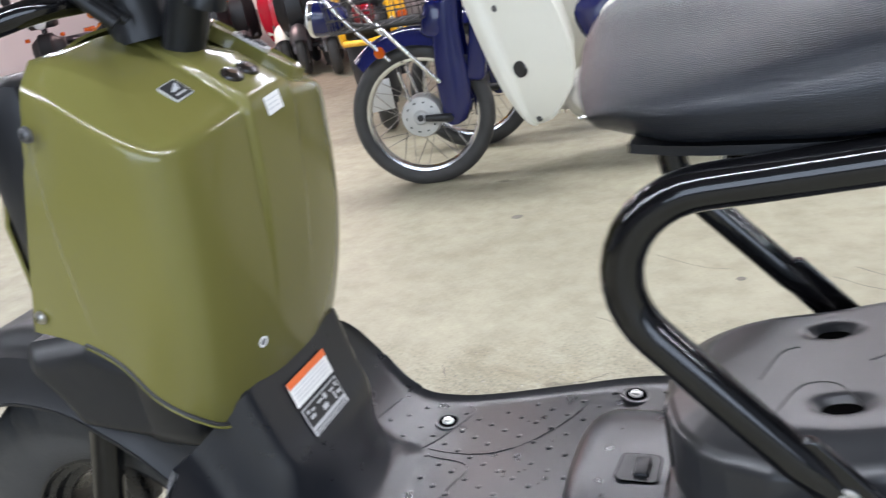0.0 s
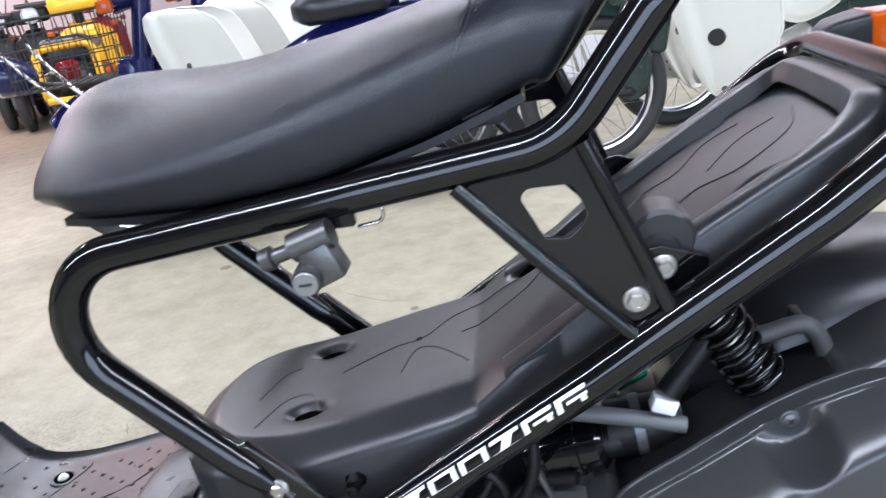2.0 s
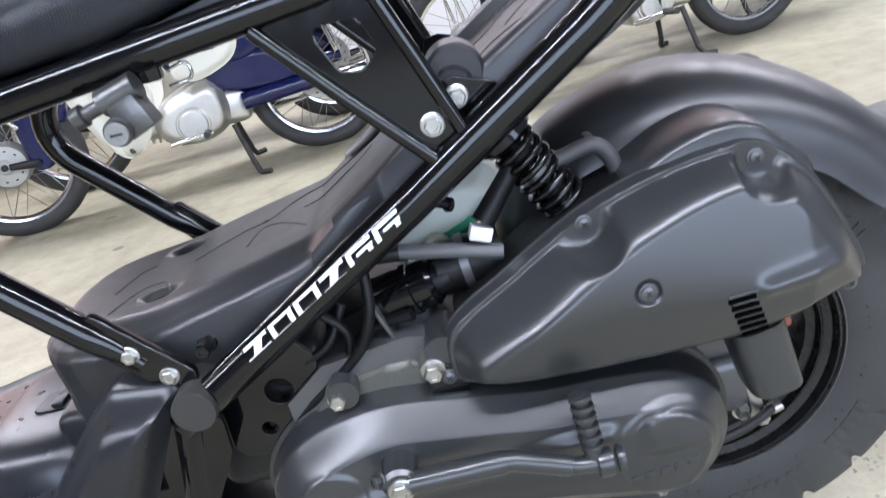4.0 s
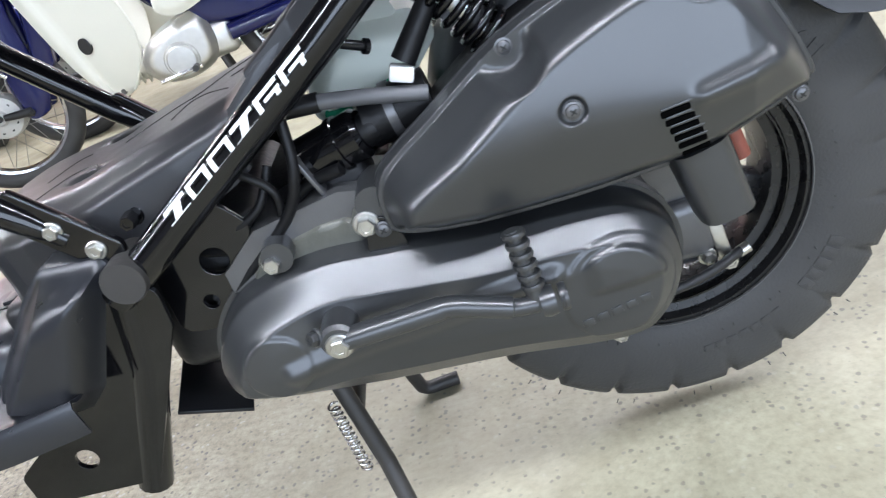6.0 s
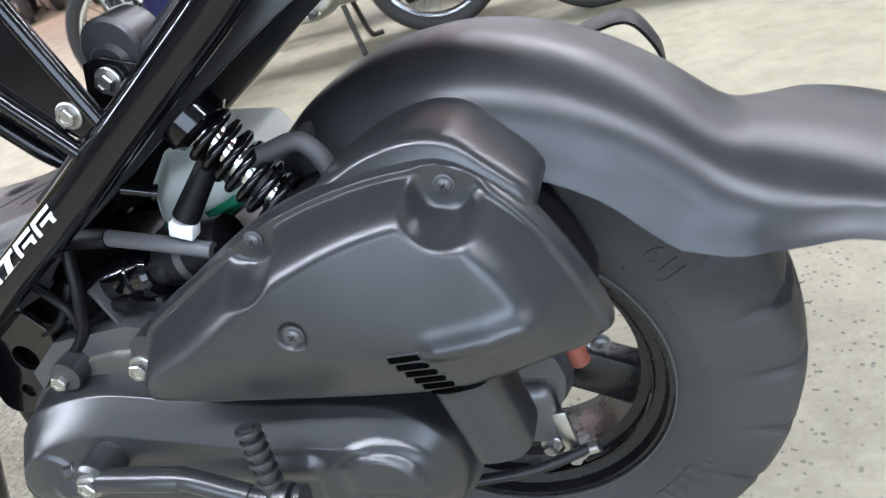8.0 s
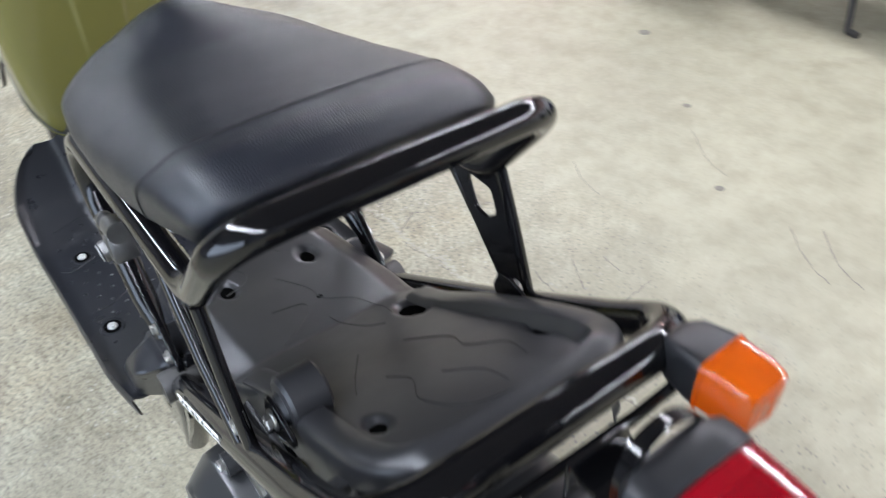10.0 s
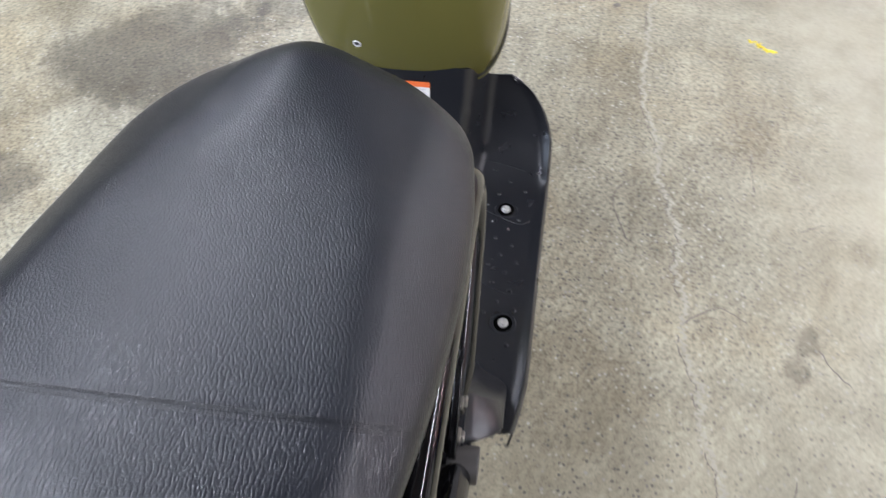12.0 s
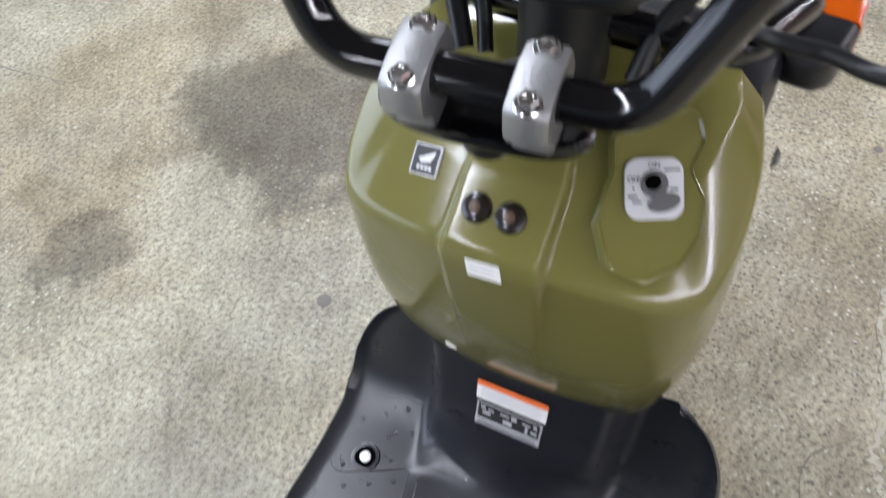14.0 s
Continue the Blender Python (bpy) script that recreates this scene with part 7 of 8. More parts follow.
mesh_object("fender_stay", *sheet(stay, 0.003, (0, 0, 1)), M_DEEP, scooter, "curved black strap beside the rear fender", 50)

# ---------------------------------------------------------------- parked motorcycles
def spoked_wheel(name, centre, r, parent, hub_w=0.06, tyre_r=0.037, spokes=28):
    """A wire wheel: tyre, chrome rim, hub and spokes, its axle along y."""
    c = np.array(centre, float)
    rim_r = r - tyre_r * 1.55
    rim = turned(name, [(rim_r + 0.006, -0.022), (rim_r + 0.006, 0.022), (rim_r - 0.004, 0.020), (rim_r - 0.010, 0.010), (rim_r - 0.012, 0), (rim_r - 0.010, -0.010), (rim_r - 0.004, -0.020)], centre, (0, 1, 0), M_CHROME, parent, "chrome spoked wheel", 48, True)
    prof = [(rim_r + tyre_r * 0.85 + tyre_r * math.cos(t) * 0.9, tyre_r * 1.05 * math.sin(t)) for t in np.linspace(0, 2 * math.pi, 16, endpoint=False)]
    turned("tyre", prof, centre, (0, 1, 0), M_RUBBER, rim, "black road tyre", 56, True)
    turned("hub", [(0.0, -hub_w - 0.01), (0.022, -hub_w - 0.01), (0.030, -hub_w), (0.076, -hub_w * 0.85), (0.082, -hub_w * 0.5), (0.082, hub_w * 0.4), (0.066, hub_w * 0.8), (0.022, hub_w), (0.0, hub_w)], centre, (0, 1, 0), M_HUB, rim, "cast aluminium drum hub", 32)
    turned("axle_nut", [(0.0, 0.012), (0.011, 0.012), (0.013, 0.0), (0.013, -0.01)], (centre[0], centre[1] - hub_w - 0.01, centre[2]), (0, -1, 0), M_DARK, rim, "", 12)
    for k in range(10):
        a = 2 * math.pi * k / 10
        turned("hub_hole", [(0.0, 0.001), (0.0055, 0.001), (0.0055, -0.004)], (centre[0] + 0.056 * math.cos(a), centre[1] - hub_w * 0.90, centre[2] + 0.056 * math.sin(a)), (0, -1, 0), M_DARK, rim, "", 10)
    for k in range(spokes):
        a = 2 * math.pi * k / spokes
        b = a + (0.55 if k % 4 < 2 else -0.55)
        s = 1 if k % 2 else -1
        p = c + np.array([0.072 * math.cos(a), s * hub_w * 0.55, 0.072 * math.sin(a)])
        q = c + np.array([(rim_r - 0.008) * math.cos(b), 0, (rim_r - 0.008) * math.sin(b)])
        mesh_object("spoke", *sweep([p, q], 0.0016, 5), M_SPOKE, rim)
    return rim


def arch(centre, r, a0, a1, half, depth, n=24):
    rows = []
    for a in np.linspace(a0, a1, n):
        rows.append([(centre[0] + (r - depth * abs(v) ** 2.2) * math.cos(radians(a)), centre[1] + half * v, centre[2] + (r - depth * abs(v) ** 2.2) * math.sin(radians(a))) for v in np.linspace(-1, 1, 11)])
    return rows


def cub(paint, fork_paint, label, basket=True):
    """A step-through motorcycle with its front towards -x and its rear wheel over the origin."""
    m = thing("motorcycle", label, "motorcycle", "parked motorcycles")
    R = 0.275
    fx = -1.19
    spoked_wheel("front_wheel", (fx, 0, R), R, m)
    spoked_wheel("rear_wheel", (0, 0, R), R, m)
    # leading-link fork and fender
    for s in (-1, 1):
        v, f = loft([[(x + w * math.cos(t), s * (0.062 + 0.020 * math.sin(t)), z) for t in np.linspace(0, 2 * math.pi, 16, endpoint=False)] for x, z, w in ((-1.060, 0.232, 0.022), (-1.055, 0.245, 0.045), (-1.045, 0.30, 0.058), (-1.042, 0.38, 0.064), (-1.040, 0.48, 0.058), (-1.035, 0.58, 0.052), (-1.020, 0.68, 0.048))])
        mesh_object("fork_leg", v, f, fork_paint, m, "pressed steel fork leg", 50)
        tube("fork_link", [(-1.07, 0.078 * s, 0.262), (fx + 0.02, 0.078 * s, R - 0.002)], [0.017, 0.012], M_DARK, m)
        bolt("link_bolt", (-1.07, 0.093 * s, 0.262), (0, s, 0), 0.008, 0.008, M_DARK, m)
        tube("fender_stay", [(-1.24, 0.075 * s, 0.46), (-1.215, 0.075 * s, 0.345)], 0.006, M_CHROME, m)
    mesh_object("front_fender", *sheet(arch((fx, 0, R), R + 0.058, 62, 132, 0.066, 0.06), 0.003), fork_paint, m, "painted front fender", 50)
    part("fork_bridge", box((0.12, 0.16, 0.14), (-1.060, 0, 0.62), 0.03, 3, turn=(0, 18, 0)), fork_paint, m)
    tube("steering_head", [(-1.045, 0, 0.60), (-0.955, 0, 0.93)], 0.035, paint, m)
    # headlight shell and handlebar
    shell = turned("headlight", [(0.0, 0.085), (0.035, 0.08), (0.062, 0.055), (0.078, 0.0), (0.080, -0.045), (0.074, -0.05)], (-1.035, 0, 0.93), (1, 0, 0.15), paint, m, "painted headlight shell")
    turned("headlight_glass", [(0.070, 0.0), (0.064, 0.012), (0.04, 0.022), (0.0, 0.026)], (-1.083, 0, 0.923), (-1, 0, -0.15), M_GLASS, shell, "clear headlight glass")
    hb = tube("handlebar", filleted([(-0.86, -0.33, 0.96), (-0.94, -0.22, 1.01), (-0.97, 0, 0.98), (-0.94, 0.22, 1.01), (-0.86, 0.33, 0.96)], 0.05), 0.011, M_CHROME, m)
    for s in (-1, 1):
        tube("grip", [(-0.86, 0.33 * s, 0.96), (-0.92, 0.245 * s, 0.998)], 0.017, M_RUBBER, hb)
        ms = box((0.05, 0.055, 0.045), (-1.06, 0.155 * s, 0.875), 0.012, 3)
        sig = part("turn_signal", ms, M_AMBER, m, "orange turn signal")
        tube("signal_stalk", [(-1.04, 0.05 * s, 0.88), (-1.06, 0.14 * s, 0.876)], 0.008, M_CHROME, sig)
        tube("mirror_stalk", filleted([(-0.90, 0.25 * s, 1.0), (-0.93, 0.30 * s, 1.14), (-0.92, 0.34 * s, 1.18)], 0.03), 0.005, M_CHROME, hb)
        turned("mirror", [(0.0, 0.02), (0.04, 0.012), (0.05, 0.0), (0.0, -0.001)], (-0.92, 0.34 * s, 1.20), (-1, 0, 0), M_PLASTIC, hb)
    turned("reflector", [(0.0, 0.01), (0.02, 0.008), (0.022, 0.0)], (-1.285, -0.105, 0.545), (-0.3, -1, 0), M_AMBER, m, "orange reflector")
    # leg shield: two thin wings swept back from the steering column
    ZS = [0.188, 0.200, 0.225, 0.28, 0.34, 0.42, 0.50, 0.60, 0.70, 0.77, 0.815, 0.83]
    XI = [-0.755, -0.785, -0.805, -0.835, -0.862, -0.888, -0.910, -0.935, -0.958, -0.968, -0.960, -0.940]
    WD = [0.015, 0.075, 0.125, 0.195, 0.258, 0.300, 0.312, 0.310, 0.300, 0.278, 0.200, 0.080]

    def wing_at(z, u, s):
        xi, wd = float(np.interp(z, ZS, XI)), float(np.interp(z, ZS, WD))
        fold = 0.030 * (1 - smooth01((u - 0.10) / 0.16))
        return np.array([xi + wd * u, s * (0.075 + fold + 0.190 * (wd / 0.31) * u ** 0.85 + 0.010 * math.sin(math.pi * u)), z])

    for s in (-1, 1):
        rows_w = [[tuple(wing_at(z, u, s)) for u in np.linspace(0, 1, 22)] for z in np.interp(np.linspace(0, 1, 34), np.linspace(0, 1, len(ZS)), ZS)]
        sh = mesh_object("leg_shield", *sheet(rows_w, 0.006, (-0.5, s, 0)), M_IVORY, m, "ivory plastic leg shield", 60)
        out = Vector((-0.62, 0.78 * s, 0)).normalized()
        tube("shield_edge", [wing_at(z, 1.0, s) for z in np.linspace(0.21, 0.80, 24)], 0.005, M_IVORY, sh, "", 8)
        for side in (1, -1):
            p = Vector(wing_at(0.410, 0.36, s)) + out * (0.003 * side)
            mesh_object("shield_plug", *lathe([(0.0, 0.004), (0.026, 0.004), (0.031, 0.0)], p, out * side, 28), M_INK, sh, "black oval plug")
            for pz, pu in ((0.215, 0.55), (0.63, 0.35)):
                p = Vector(wing_at(pz, pu, s)) + out * (0.003 * side)
                mesh_object("shield_bolt", *lathe([(0.0, 0.004), (0.010, 0.003), (0.012, 0.0)], p, out * side, 18), M_GREYM, sh)
    part("column_cover", box((0.075, 0.15, 0.46), (-0.905, 0, 0.60), 0.025, 3, turn=(0, 14, 0)), paint, m, "painted steering column cover")
    # body, side cover and rear fender
    bo = [(-0.56, 0.58), (-0.52, 0.44), (-0.38, 0.40), (-0.20, 0.40), (0.0, 0.53), (0.18, 0.47), (0.33, 0.32), (0.36, 0.36), (0.28, 0.56), (0.12, 0.66), (-0.10, 0.69), (-0.34, 0.68)]
    bo2 = [tuple(p) for p in catmull(bo, 5, True)]
    for s in (-1, 1):
        hgt = lambda x, z, d, s=s: s * (0.055 + 0.05 * smooth01(d / 0.05))
        body = mesh_object("body_panel", *pillow(bo2, hgt, 0.0, 16, (-0.10, 0.58)), paint, m, "painted body panel", 60)
    so = [tuple(p) for p in catmull([(-0.51, 0.47), (-0.50, 0.415), (-0.42, 0.395), (-0.29, 0.44), (-0.25, 0.52), (-0.30, 0.59), (-0.45, 0.58)], 6, True)]
    for s in (-1, 1):
        hgt = lambda x, z, d, s=s: s * (0.115 + 0.02 * smooth01(d / 0.03))
        sc = mesh_object("side_cover", *pillow(so, hgt, 0.08 * s, 12, (-0.39, 0.49)), M_IVORY, m, "ivory plastic side cover", 60)
        if s < 0:
            part("badge", box((0.055, 0.004, 0.020), (-0.365, -0.136, 0.50), 0.001), M_GREYM, sc)
    # seat and carrier
    rings = []
    for x in np.linspace(-0.45, -0.08, 14):
        e = max(0.15, min(1, ((x + 0.47) / 0.07) ** 0.6, ((-0.065 - x) / 0.05) ** 0.6))
        rings.append([(x, 0.115 * e * math.copysign(abs(math.cos(t)) ** 0.7, math.cos(t)), 0.735 + 0.058 * e * math.copysign(abs(math.sin(t)) ** 0.6, math.sin(t))) for t in np.linspace(0, 2 * math.pi, 20, endpoint=False)])
    mesh_object("seat", *loft(rings), M_VINYL, m, "black vinyl seat", 50)
    for yy in (-0.13, -0.045, 0.045, 0.13):
        tube("carrier_bar", [(-0.04, yy, 0.725), (0.45, yy, 0.735)], 0.008, M_CHROME, m)
    tube("carrier_frame", filleted([(-0.06, -0.15, 0.715), (0.46, -0.15, 0.735), (0.46, 0.15, 0.735), (-0.06, 0.15, 0.715)], 0.04), 0.009, M_CHROME, m, "chrome rear carrier")
    part("tail_light", box((0.06, 0.09, 0.07), (0.36, 0, 0.56), 0.012, 3), M_RED, m, "red tail light")
    # engine
    tube("cylinder", [(-0.78, 0, 0.28), (-0.58, 0, 0.255)], 0.055, M_ALU, m, "finned cylinder")
    for k in range(6):
        turned("cylinder_fin", [(0.07, -0.003), (0.07, 0.003)], (-0.74 + 0.025 * k, 0, 0.275 - 0.003 * k), (1, 0, -0.12), M_ALU, m, "", 20)
    eng = turned("engine", [(0.0, -0.135), (0.060, -0.135), (0.068, -0.128), (0.088, 0.10), (0.0, 0.11)], (-0.50, 0, 0.245), (0, 1, 0), M_ALU, m, "silver engine case")
    turned("engine_cover", [(0.0, 0.014), (0.05, 0.012), (0.056, 0.0)], (-0.50, -0.135, 0.245), (0, -1, 0), M_ALU, eng)
    for s in (-1, 1):
        co = [tuple(p) for p in catmull([(-0.64, 0.26), (-0.60, 0.33), (-0.48, 0.375), (-0.39, 0.385), (-0.355, 0.30), (-0.38, 0.20), (-0.49, 0.165), (-0.60, 0.19)], 5, True)]
        hgt = lambda x, z, d, s=s: s * (0.085 + 0.045 * smooth01(d / 0.035))
        mesh_object("crankcase_cover", *pillow(co, hgt, 0.0, 12, (-0.49, 0.27)), M_ALU, eng, "silver crankcase cover", 60)
        fo2 = [tuple(p) for p in catmull([(-0.42, 0.46), (-0.39, 0.33), (-0.22, 0.285), (-0.02, 0.30), (0.03, 0.34), (-0.04, 0.42), (-0.20, 0.46)], 5, True)]
        hgt = lambda x, z, d, s=s: s * (0.060 + 0.035 * smooth01(d / 0.03))
        mesh_object("frame_arm", *pillow(fo2, hgt, 0.0, 10, (-0.20, 0.37)), paint, m, "painted pressed frame arm", 60)
    part("gearbox", box((0.20, 0.16, 0.13), (-0.38, 0, 0.26), 0.03, 3), M_ALU, eng)
    v, f = sweep([(-0.30, -0.085, 0.27), (0.03, -0.085, 0.28)], 0.032, 16)
    mesh_object("chain_case", v, f, paint, m, "painted chain case")
    tube("swing_arm", [(-0.28, 0.09, 0.30), (0.0, 0.09, R)], 0.018, paint, m)
    for s in (-1, 1):
        tube("rear_shock", [(0.02, 0.10 * s, 0.30), (-0.04, 0.10 * s, 0.58)], 0.020, M_CHROME, m, "chrome rear shock")
        tube("foot_peg", [(-0.46, 0.06 * s, 0.20), (-0.46, 0.24 * s, 0.215)], 0.012, M_RUBBER, m)
        tube("stand_leg", filleted([(-0.36, 0.10 * s, 0.20), (-0.33, 0.14 * s, 0.04), (-0.32, 0.17 * s, 0.009), (-0.28, 0.19 * s, 0.009)], 0.02), 0.011, M_PIPE, m, "black stand leg")
    tube("exhaust", [(-0.60, 0.10, 0.17), (-0.25, 0.13, 0.20), (-0.20, 0.13, 0.205), (0.28, 0.13, 0.24)], [0.014, 0.016, 0.036, 0.036], M_CHROME, m, "chrome exhaust")
    tube("gear_pedal", [(-0.60, -0.16, 0.20), (-0.44, -0.15, 0.205)], 0.008, M_CHROME, m)
    if basket:
        bk = []
        x0, x1, w, z0, z1 = -1.44, -1.10, 0.17, 0.64, 0.88
        for i in range(9):
            u = i / 8
            xx = x0 + (x1 - x0) * u
            bk.append(sweep([(xx + 0.02 * (0.5 - u), -w, z1), (xx, -w * 0.85, z0), (xx, w * 0.85, z0), (xx + 0.02 * (0.5 - u), w, z1)], 0.0025, 5))
        for i in range(8):
            yy = -w * 0.85 + 2 * w * 0.85 * i / 7
            bk.append(sweep([(x0 - 0.02, yy * 1.15, z1), (x0, yy, z0), (x1, yy, z0), (x1 + 0.02, yy * 1.15, z1)], 0.0025, 5))
        for zz in np.linspace(z0, z1, 6):
            g = (zz - z0) / (z1 - z0)
            a, b, c = x0 - 0.02 * g, x1 + 0.02 * g, w * (0.85 + 0.15 * g)
            bk.append(sweep([(a, -c, zz), (b, -c, zz), (b, c, zz), (a, c, zz), (a, -c, zz)], 0.0035 if zz in (z0, z1) else 0.0025, 5))
        lamp_b = turned("basket_headlight", [(0.0, 0.10), (0.03, 0.09), (0.055, 0.06), (0.072, 0.0), (0.074, -0.03), (0.070, -0.034)], (-1.50, 0, 0.70), (1, 0, -0.2), paint, m, "blue headlight under the basket", 32)
        turned("headlight_rim", [(0.066, 0.006), (0.074, 0.004), (0.077, -0.006), (0.074, -0.012)], (-1.535, 0, 0.707), (-1, 0, 0.2), M_CHROME, lamp_b, "chrome rim", 32)
        turned("headlight_glass", [(0.067, 0.0), (0.055, 0.014), (0.0, 0.026)], (-1.538, 0, 0.708), (-1, 0, 0.2), M_GLASS, lamp_b, "clear headlight glass", 32)
        tube("headlight_stay", [(-1.46, 0, 0.67), (-1.30, 0, 0.63), (-1.08, 0, 0.62)], 0.010, M_PIPE, m)
        basket_ob = mesh_object("front_basket", *bk[-1], M_PIPE, m, "black wire front basket")
        for wire in bk[:-1]:
            mesh_object("basket_wire", *wire, M_PIPE, basket_ob)
        for s in (-1, 1):
            tube("basket_stay", [(-1.085, 0.092 * s, 0.40), (-1.27, 0.13 * s, 0.65)], 0.008, M_CHROME, m)
            tube("basket_stay", [(-1.255, 0.10 * s, 0.51), (-1.40, 0.13 * s, 0.70), (-1.46, 0.14 * s, 0.80)], 0.007, M_CHROME, m)
    return m


CUB_AT = pose(-0.665, 2.43, 0, 0, 0, 12.7)
cub_blue = cub(M_BLUE, M_BLUE, "navy blue step-through motorcycle with ivory leg shield and basket")
cub_blue.matrix_world = CUB_AT
cub_green = cub(M_GREENP, M_GREENP, "dark green step-through motorcycle with ivory leg shield", False)
cub_green.matrix_world = pose(1.12, 2.57, 0, 0, 0, 12.7)
cub_behind = cub(M_BLUE, M_BLUE, "navy blue step-through motorcycle parked close behind another", False)
cub_behind.matrix_world = pose(-0.645, 2.95, 0, 0, 0, 12.7)
cub_far = cub(M_GREENP, M_GREENP, "dark green step-through motorcycle parked close to the white wall", False)
cub_far.matrix_world = pose(1.50, 3.02, 0, 0, 0, 12.7)


def small_scooter(paint, label, accent=None, body=None, extra=None):
    """A plain city scooter, front towards -x, rear wheel over the origin."""
    m = thing("scooter", label, "scooter", "scooters at the far end")
    R = 0.215
    for nm, wx in (("front_wheel", -1.15), ("rear_wheel", 0.0)):
        w = turned(nm, [(0.02, -0.04), (0.12, -0.035), (0.125, -0.03), (0.125, 0.03), (0.12, 0.035), (0.02, 0.04)], (wx, 0, R), (0, 1, 0), M_ALU, m, "cast wheel", 28)
        turned("tyre", [(0.165 + 0.05 * math.cos(t), 0.048 * math.sin(t)) for t in np.linspace(0, 2 * math.pi, 14, endpoint=False)], (wx, 0, R), (0, 1, 0), M_RUBBER, w, "", 36, True)
    mesh_object("front_fender", *sheet(arch((-1.15, 0, R), R + 0.05, 10, 150, 0.075, 0.06), 0.003), accent or paint, m, "", 50)
    for s in (-1, 1):
        tube("fork_leg", [(-1.15, 0.07 * s, R), (-1.04, 0.065 * s, 0.50)], 0.018, M_GREYM, m)
    fo = [tuple(p) for p in catmull([(-1.10, 0.62), (-1.06, 0.45), (-0.92, 0.30), (-0.80, 0.24), (-0.82, 0.34), (-0.90, 0.52), (-0.93, 0.78), (-1.0, 0.84), (-1.08, 0.78)], 5, True)]
    for s in (-1, 1):
        hgt = lambda x, z, d, s=s: s * (0.07 + 0.12 * smooth01(d / 0.10))
        mesh_object("front_apron", *pillow(fo, hgt, 0.0, 14, (-0.97, 0.55)), paint, m, "painted front apron", 60)
    part("apron_panel", box((0.04, 0.30, 0.40), (-0.92, 0, 0.58), 0.015, 3, turn=(0, 12, 0)), accent or paint, m)
    part("footboard", box((0.40, 0.28, 0.05), (-0.66, 0, 0.24), 0.015, 3), M_PLASTIC, m)
    bo = [tuple(p) for p in catmull([(-0.50, 0.62), (-0.46, 0.36), (-0.34, 0.28), (-0.14, 0.38), (0.10, 0.42), (0.30, 0.52), (0.33, 0.62), (0.20, 0.68), (-0.20, 0.66)], 5, True)]
    for s in (-1, 1):
        hgt = lambda x, z, d, s=s: s * (0.06 + 0.10 * smooth01(d / 0.08))
        mesh_object("body_panel", *pillow(bo, hgt, 0.0, 14, (-0.15, 0.54)), body or paint, m, "painted rear body", 60)
    rings = []
    for x in np.linspace(-0.48, 0.18, 12):
        e = max(0.2, min(1, (x + 0.49) / 0.05, (0.19 - x) / 0.05))
        rings.append([(x, 0.125 * e * math.cos(t), 0.72 + 0.045 * e * math.sin(t)) for t in np.linspace(0, 2 * math.pi, 16, endpoint=False)])
    mesh_object("seat", *loft(rings), M_VINYL, m, "black seat", 50)
    part("engine", box((0.42, 0.20, 0.18), (-0.12, 0, 0.26), 0.04, 3), M_DARK, m)
    hs = part("handlebar_cover", box((0.16, 0.30, 0.12), (-0.96, 0, 0.95), 0.04, 3), paint, m)
    tube("handlebar", [(-0.90, -0.32, 0.98), (-0.94, 0, 0.97), (-0.90, 0.32, 0.98)], 0.014, M_RUBBER, hs)
    turned("headlight", [(0.0, 0.02), (0.06, 0.012), (0.07, 0.0)], (-1.04, 0, 0.95), (-1, 0, 0), M_GLASS, hs)
    tube("steering_column", [(-1.0, 0, 0.78), (-0.96, 0, 0.93)], 0.03, M_PLASTIC, m)
    for s in (-1, 1):
        part("turn_signal", box((0.04, 0.055, 0.045), (0.30, (0.185 if extra else 0.175) * s, 0.60), 0.012, 2), M_AMBER, m, "orange turn signal")
        part("front_signal", box((0.04, 0.05, 0.04), (-1.02, 0.19 * s, 0.80), 0.01, 2), M_AMBER, m, "orange turn signal")
        tube("mirror_stalk", [(-0.92, 0.24 * s, 0.99), (-0.95, 0.30 * s, 1.18)], 0.005, M_PIPE, m)
        turned("mirror", [(0.0, 0.02), (0.045, 0.012), (0.055, 0.0), (0.0, -0.001)], (-0.95, 0.30 * s, 1.22), (-1, 0, 0), M_PLASTIC, m)
    part("tail_light", box((0.06, 0.10 if extra else 0.14, 0.09 if extra else 0.06), (0.33, 0, 0.64 if extra else 0.62), 0.02, 3), M_RED, m, "red tail light")
    mesh_object("rear_mudguard", *sheet(arch((0, 0, R), R + 0.06, -10, 80, 0.075, 0.05), 0.003), M_PLASTIC, m, "black mudguard", 50)
    if not extra:
        part("plate_blank", box((0.006, 0.12, 0.10), (0.335, 0, 0.44), 0.002, turn=(0, -15, 0)), M_WHITE, m, "white plate without lettering")
    if extra:
        tube("tail_rail", filleted([(0.02, -0.11, 0.56), (0.32, -0.130, 0.50), (0.28, -0.130, 0.75), (0.28, 0.130, 0.75), (0.32, 0.130, 0.50), (0.02, 0.11, 0.56)], 0.05), 0.018, paint, m, "thick yellow tail rail")
        tube("tail_strut", [(0.318, -0.13, 0.515), (0.325, 0.0, 0.505), (0.318, 0.13, 0.515)], 0.016, paint, m)
        part("tail_bag", box((0.26, 0.22, 0.14), (0.14, 0, 0.72), 0.04, 3), M_VINYL, m, "black luggage bag")
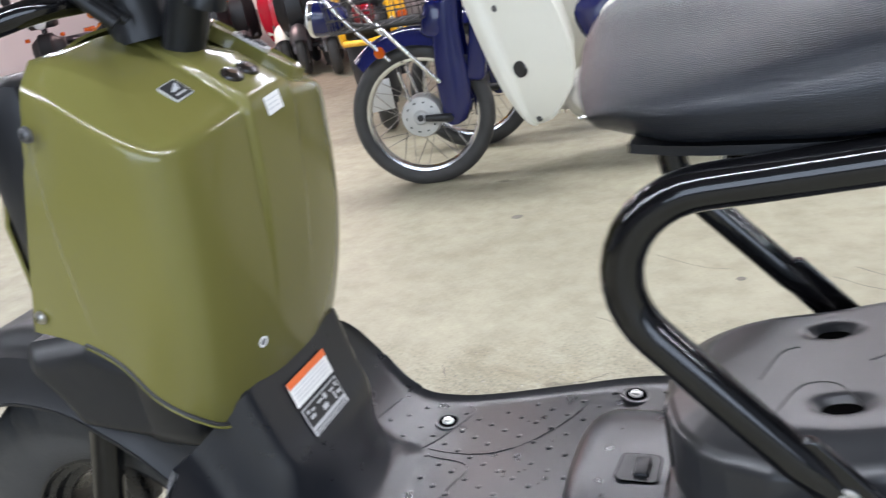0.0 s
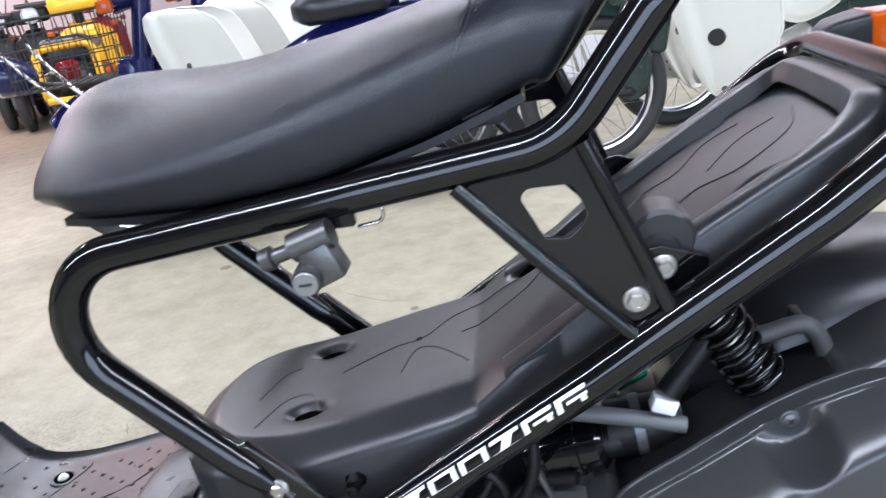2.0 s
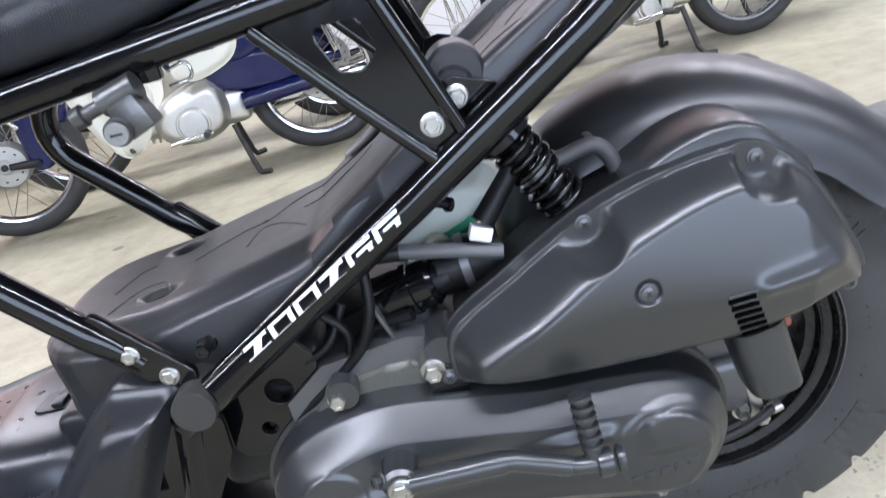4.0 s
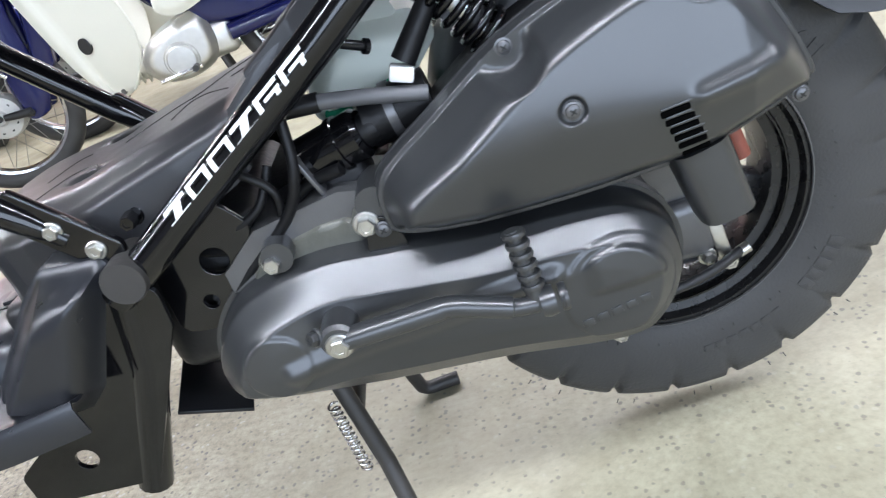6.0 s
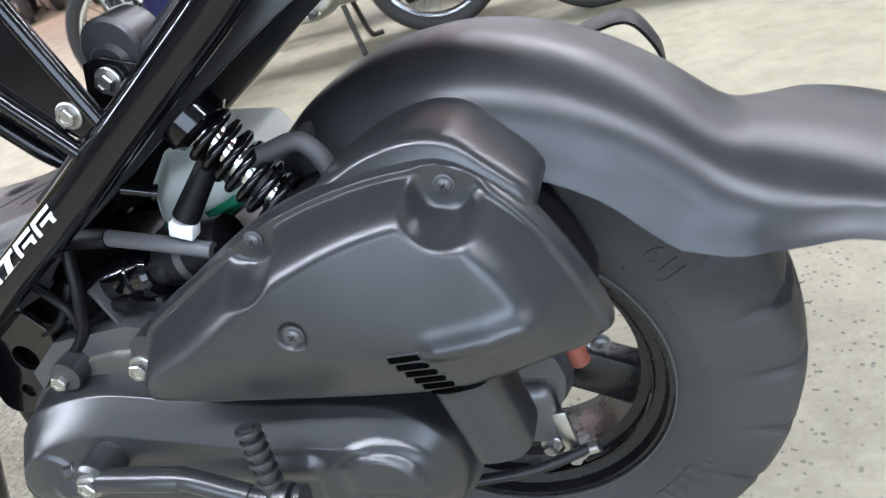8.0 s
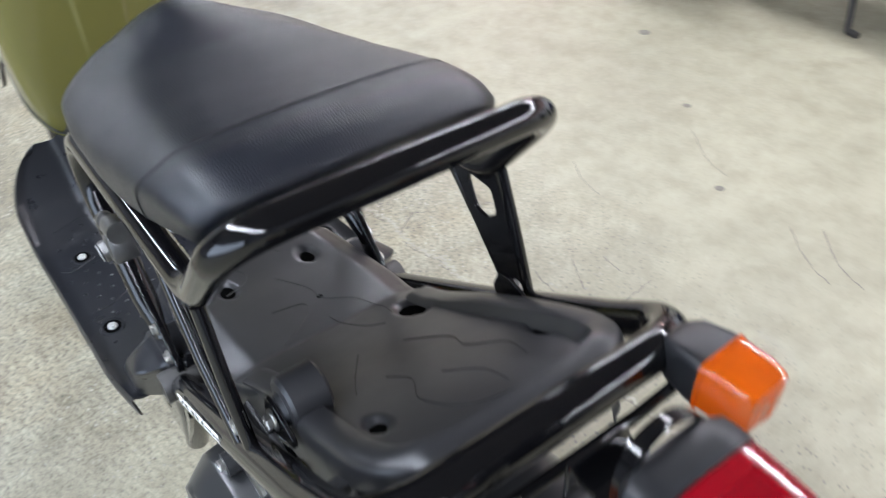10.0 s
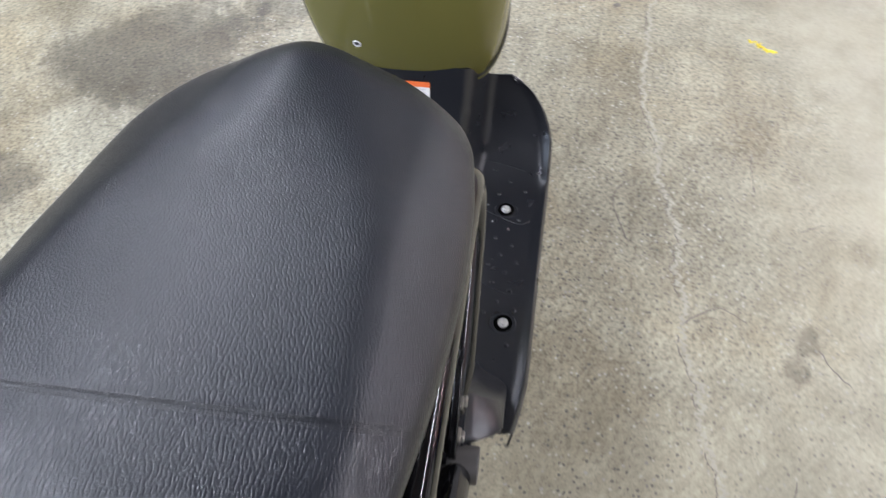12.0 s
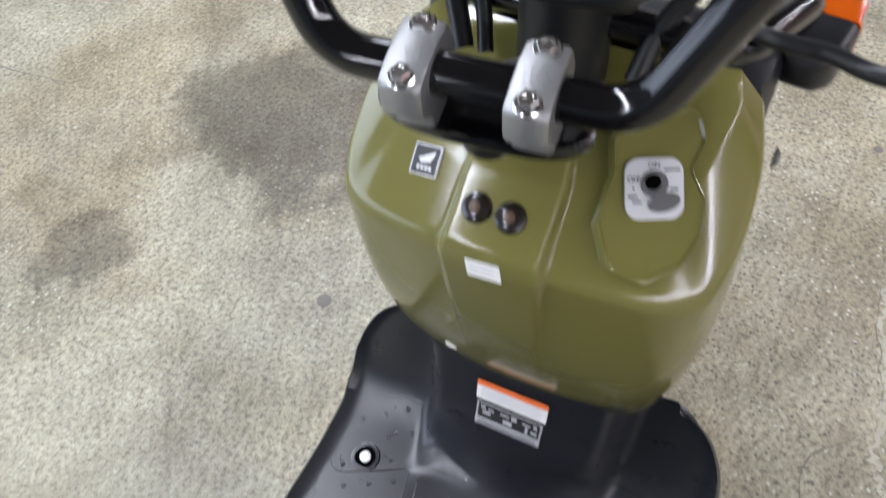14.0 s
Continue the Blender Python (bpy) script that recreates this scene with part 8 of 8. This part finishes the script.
        guard = [[(0.33 + 0.04 * math.sin(2.2 * k) - 0.10 * abs(v) ** 2.5, v * (0.130 - 0.020 * k), 0.50 - 0.24 * k) for v in np.linspace(-1, 1, 11)] for k in np.linspace(0, 1, 10)]
        mesh_object("splash_guard", *sheet(guard, 0.006), M_PLASTIC, m, "long curved black mudguard", 50)
        part("plate_blank", box((0.005, 0.115, 0.16), (0.375, 0, 0.245), 0.002, turn=(0, 12, 0)), M_SILVER, m, "pale plate without lettering")
    tube("stand_leg", filleted([(-0.30, -0.08, 0.22), (-0.27, -0.13, 0.010), (-0.22, -0.14, 0.010)], 0.02), 0.010, M_PIPE, m)
    tube("stand_leg", filleted([(-0.30, 0.08, 0.22), (-0.27, 0.13, 0.010), (-0.22, 0.14, 0.010)], 0.02), 0.010, M_PIPE, m)
    return m


yellow = small_scooter(M_YELLOW, "yellow and black scooter with luggage seen from behind", None, M_PLASTIC, True)
yellow.matrix_world = pose(-2.52, 3.22, 0, 0, 0, -66)
red = small_scooter(M_REDP, "red and white scooter parked at the far end", M_IVORY)
red.matrix_world = pose(-5.62, 7.20, 0, 0, 0, 120)
copy_thing(red, pose(-6.75, 7.30, 0, 0, 0, 116))
copy_thing(red, pose(-7.6, 7.20, 0, 0, 0, 112))
dark = small_scooter(M_PLASTIC, "black scooter parked at the far end", M_GREYM)
dark.matrix_world = pose(-6.35, 6.85, 0, 0, 0, 128)
copy_thing(dark, pose(-4.75, 6.7, 0, 0, 0, 118))
orange = small_scooter(mat("orange_paint", (0.65, 0.20, 0.02), 0.25, vary=0.08, coat=0.3), "orange scooter parked at the far end", M_IVORY)
orange.matrix_world = pose(-7.25, 6.55, 0, 0, 0, 122)
copy_thing(red, pose(-4.55, 7.45, 0, 0, 0, 118))
copy_thing(dark, pose(-5.18, 6.95, 0, 0, 0, 116))
copy_thing(dark, pose(-5.05, 7.45, 0, 0, 0, 110))
copy_thing(dark, pose(-6.28, 7.40, 0, 0, 0, 122))
copy_thing(dark, pose(-7.0, 6.25, 0, 0, 0, 126))
copy_thing(dark, pose(-8.1, 6.7, 0, 0, 0, 115))
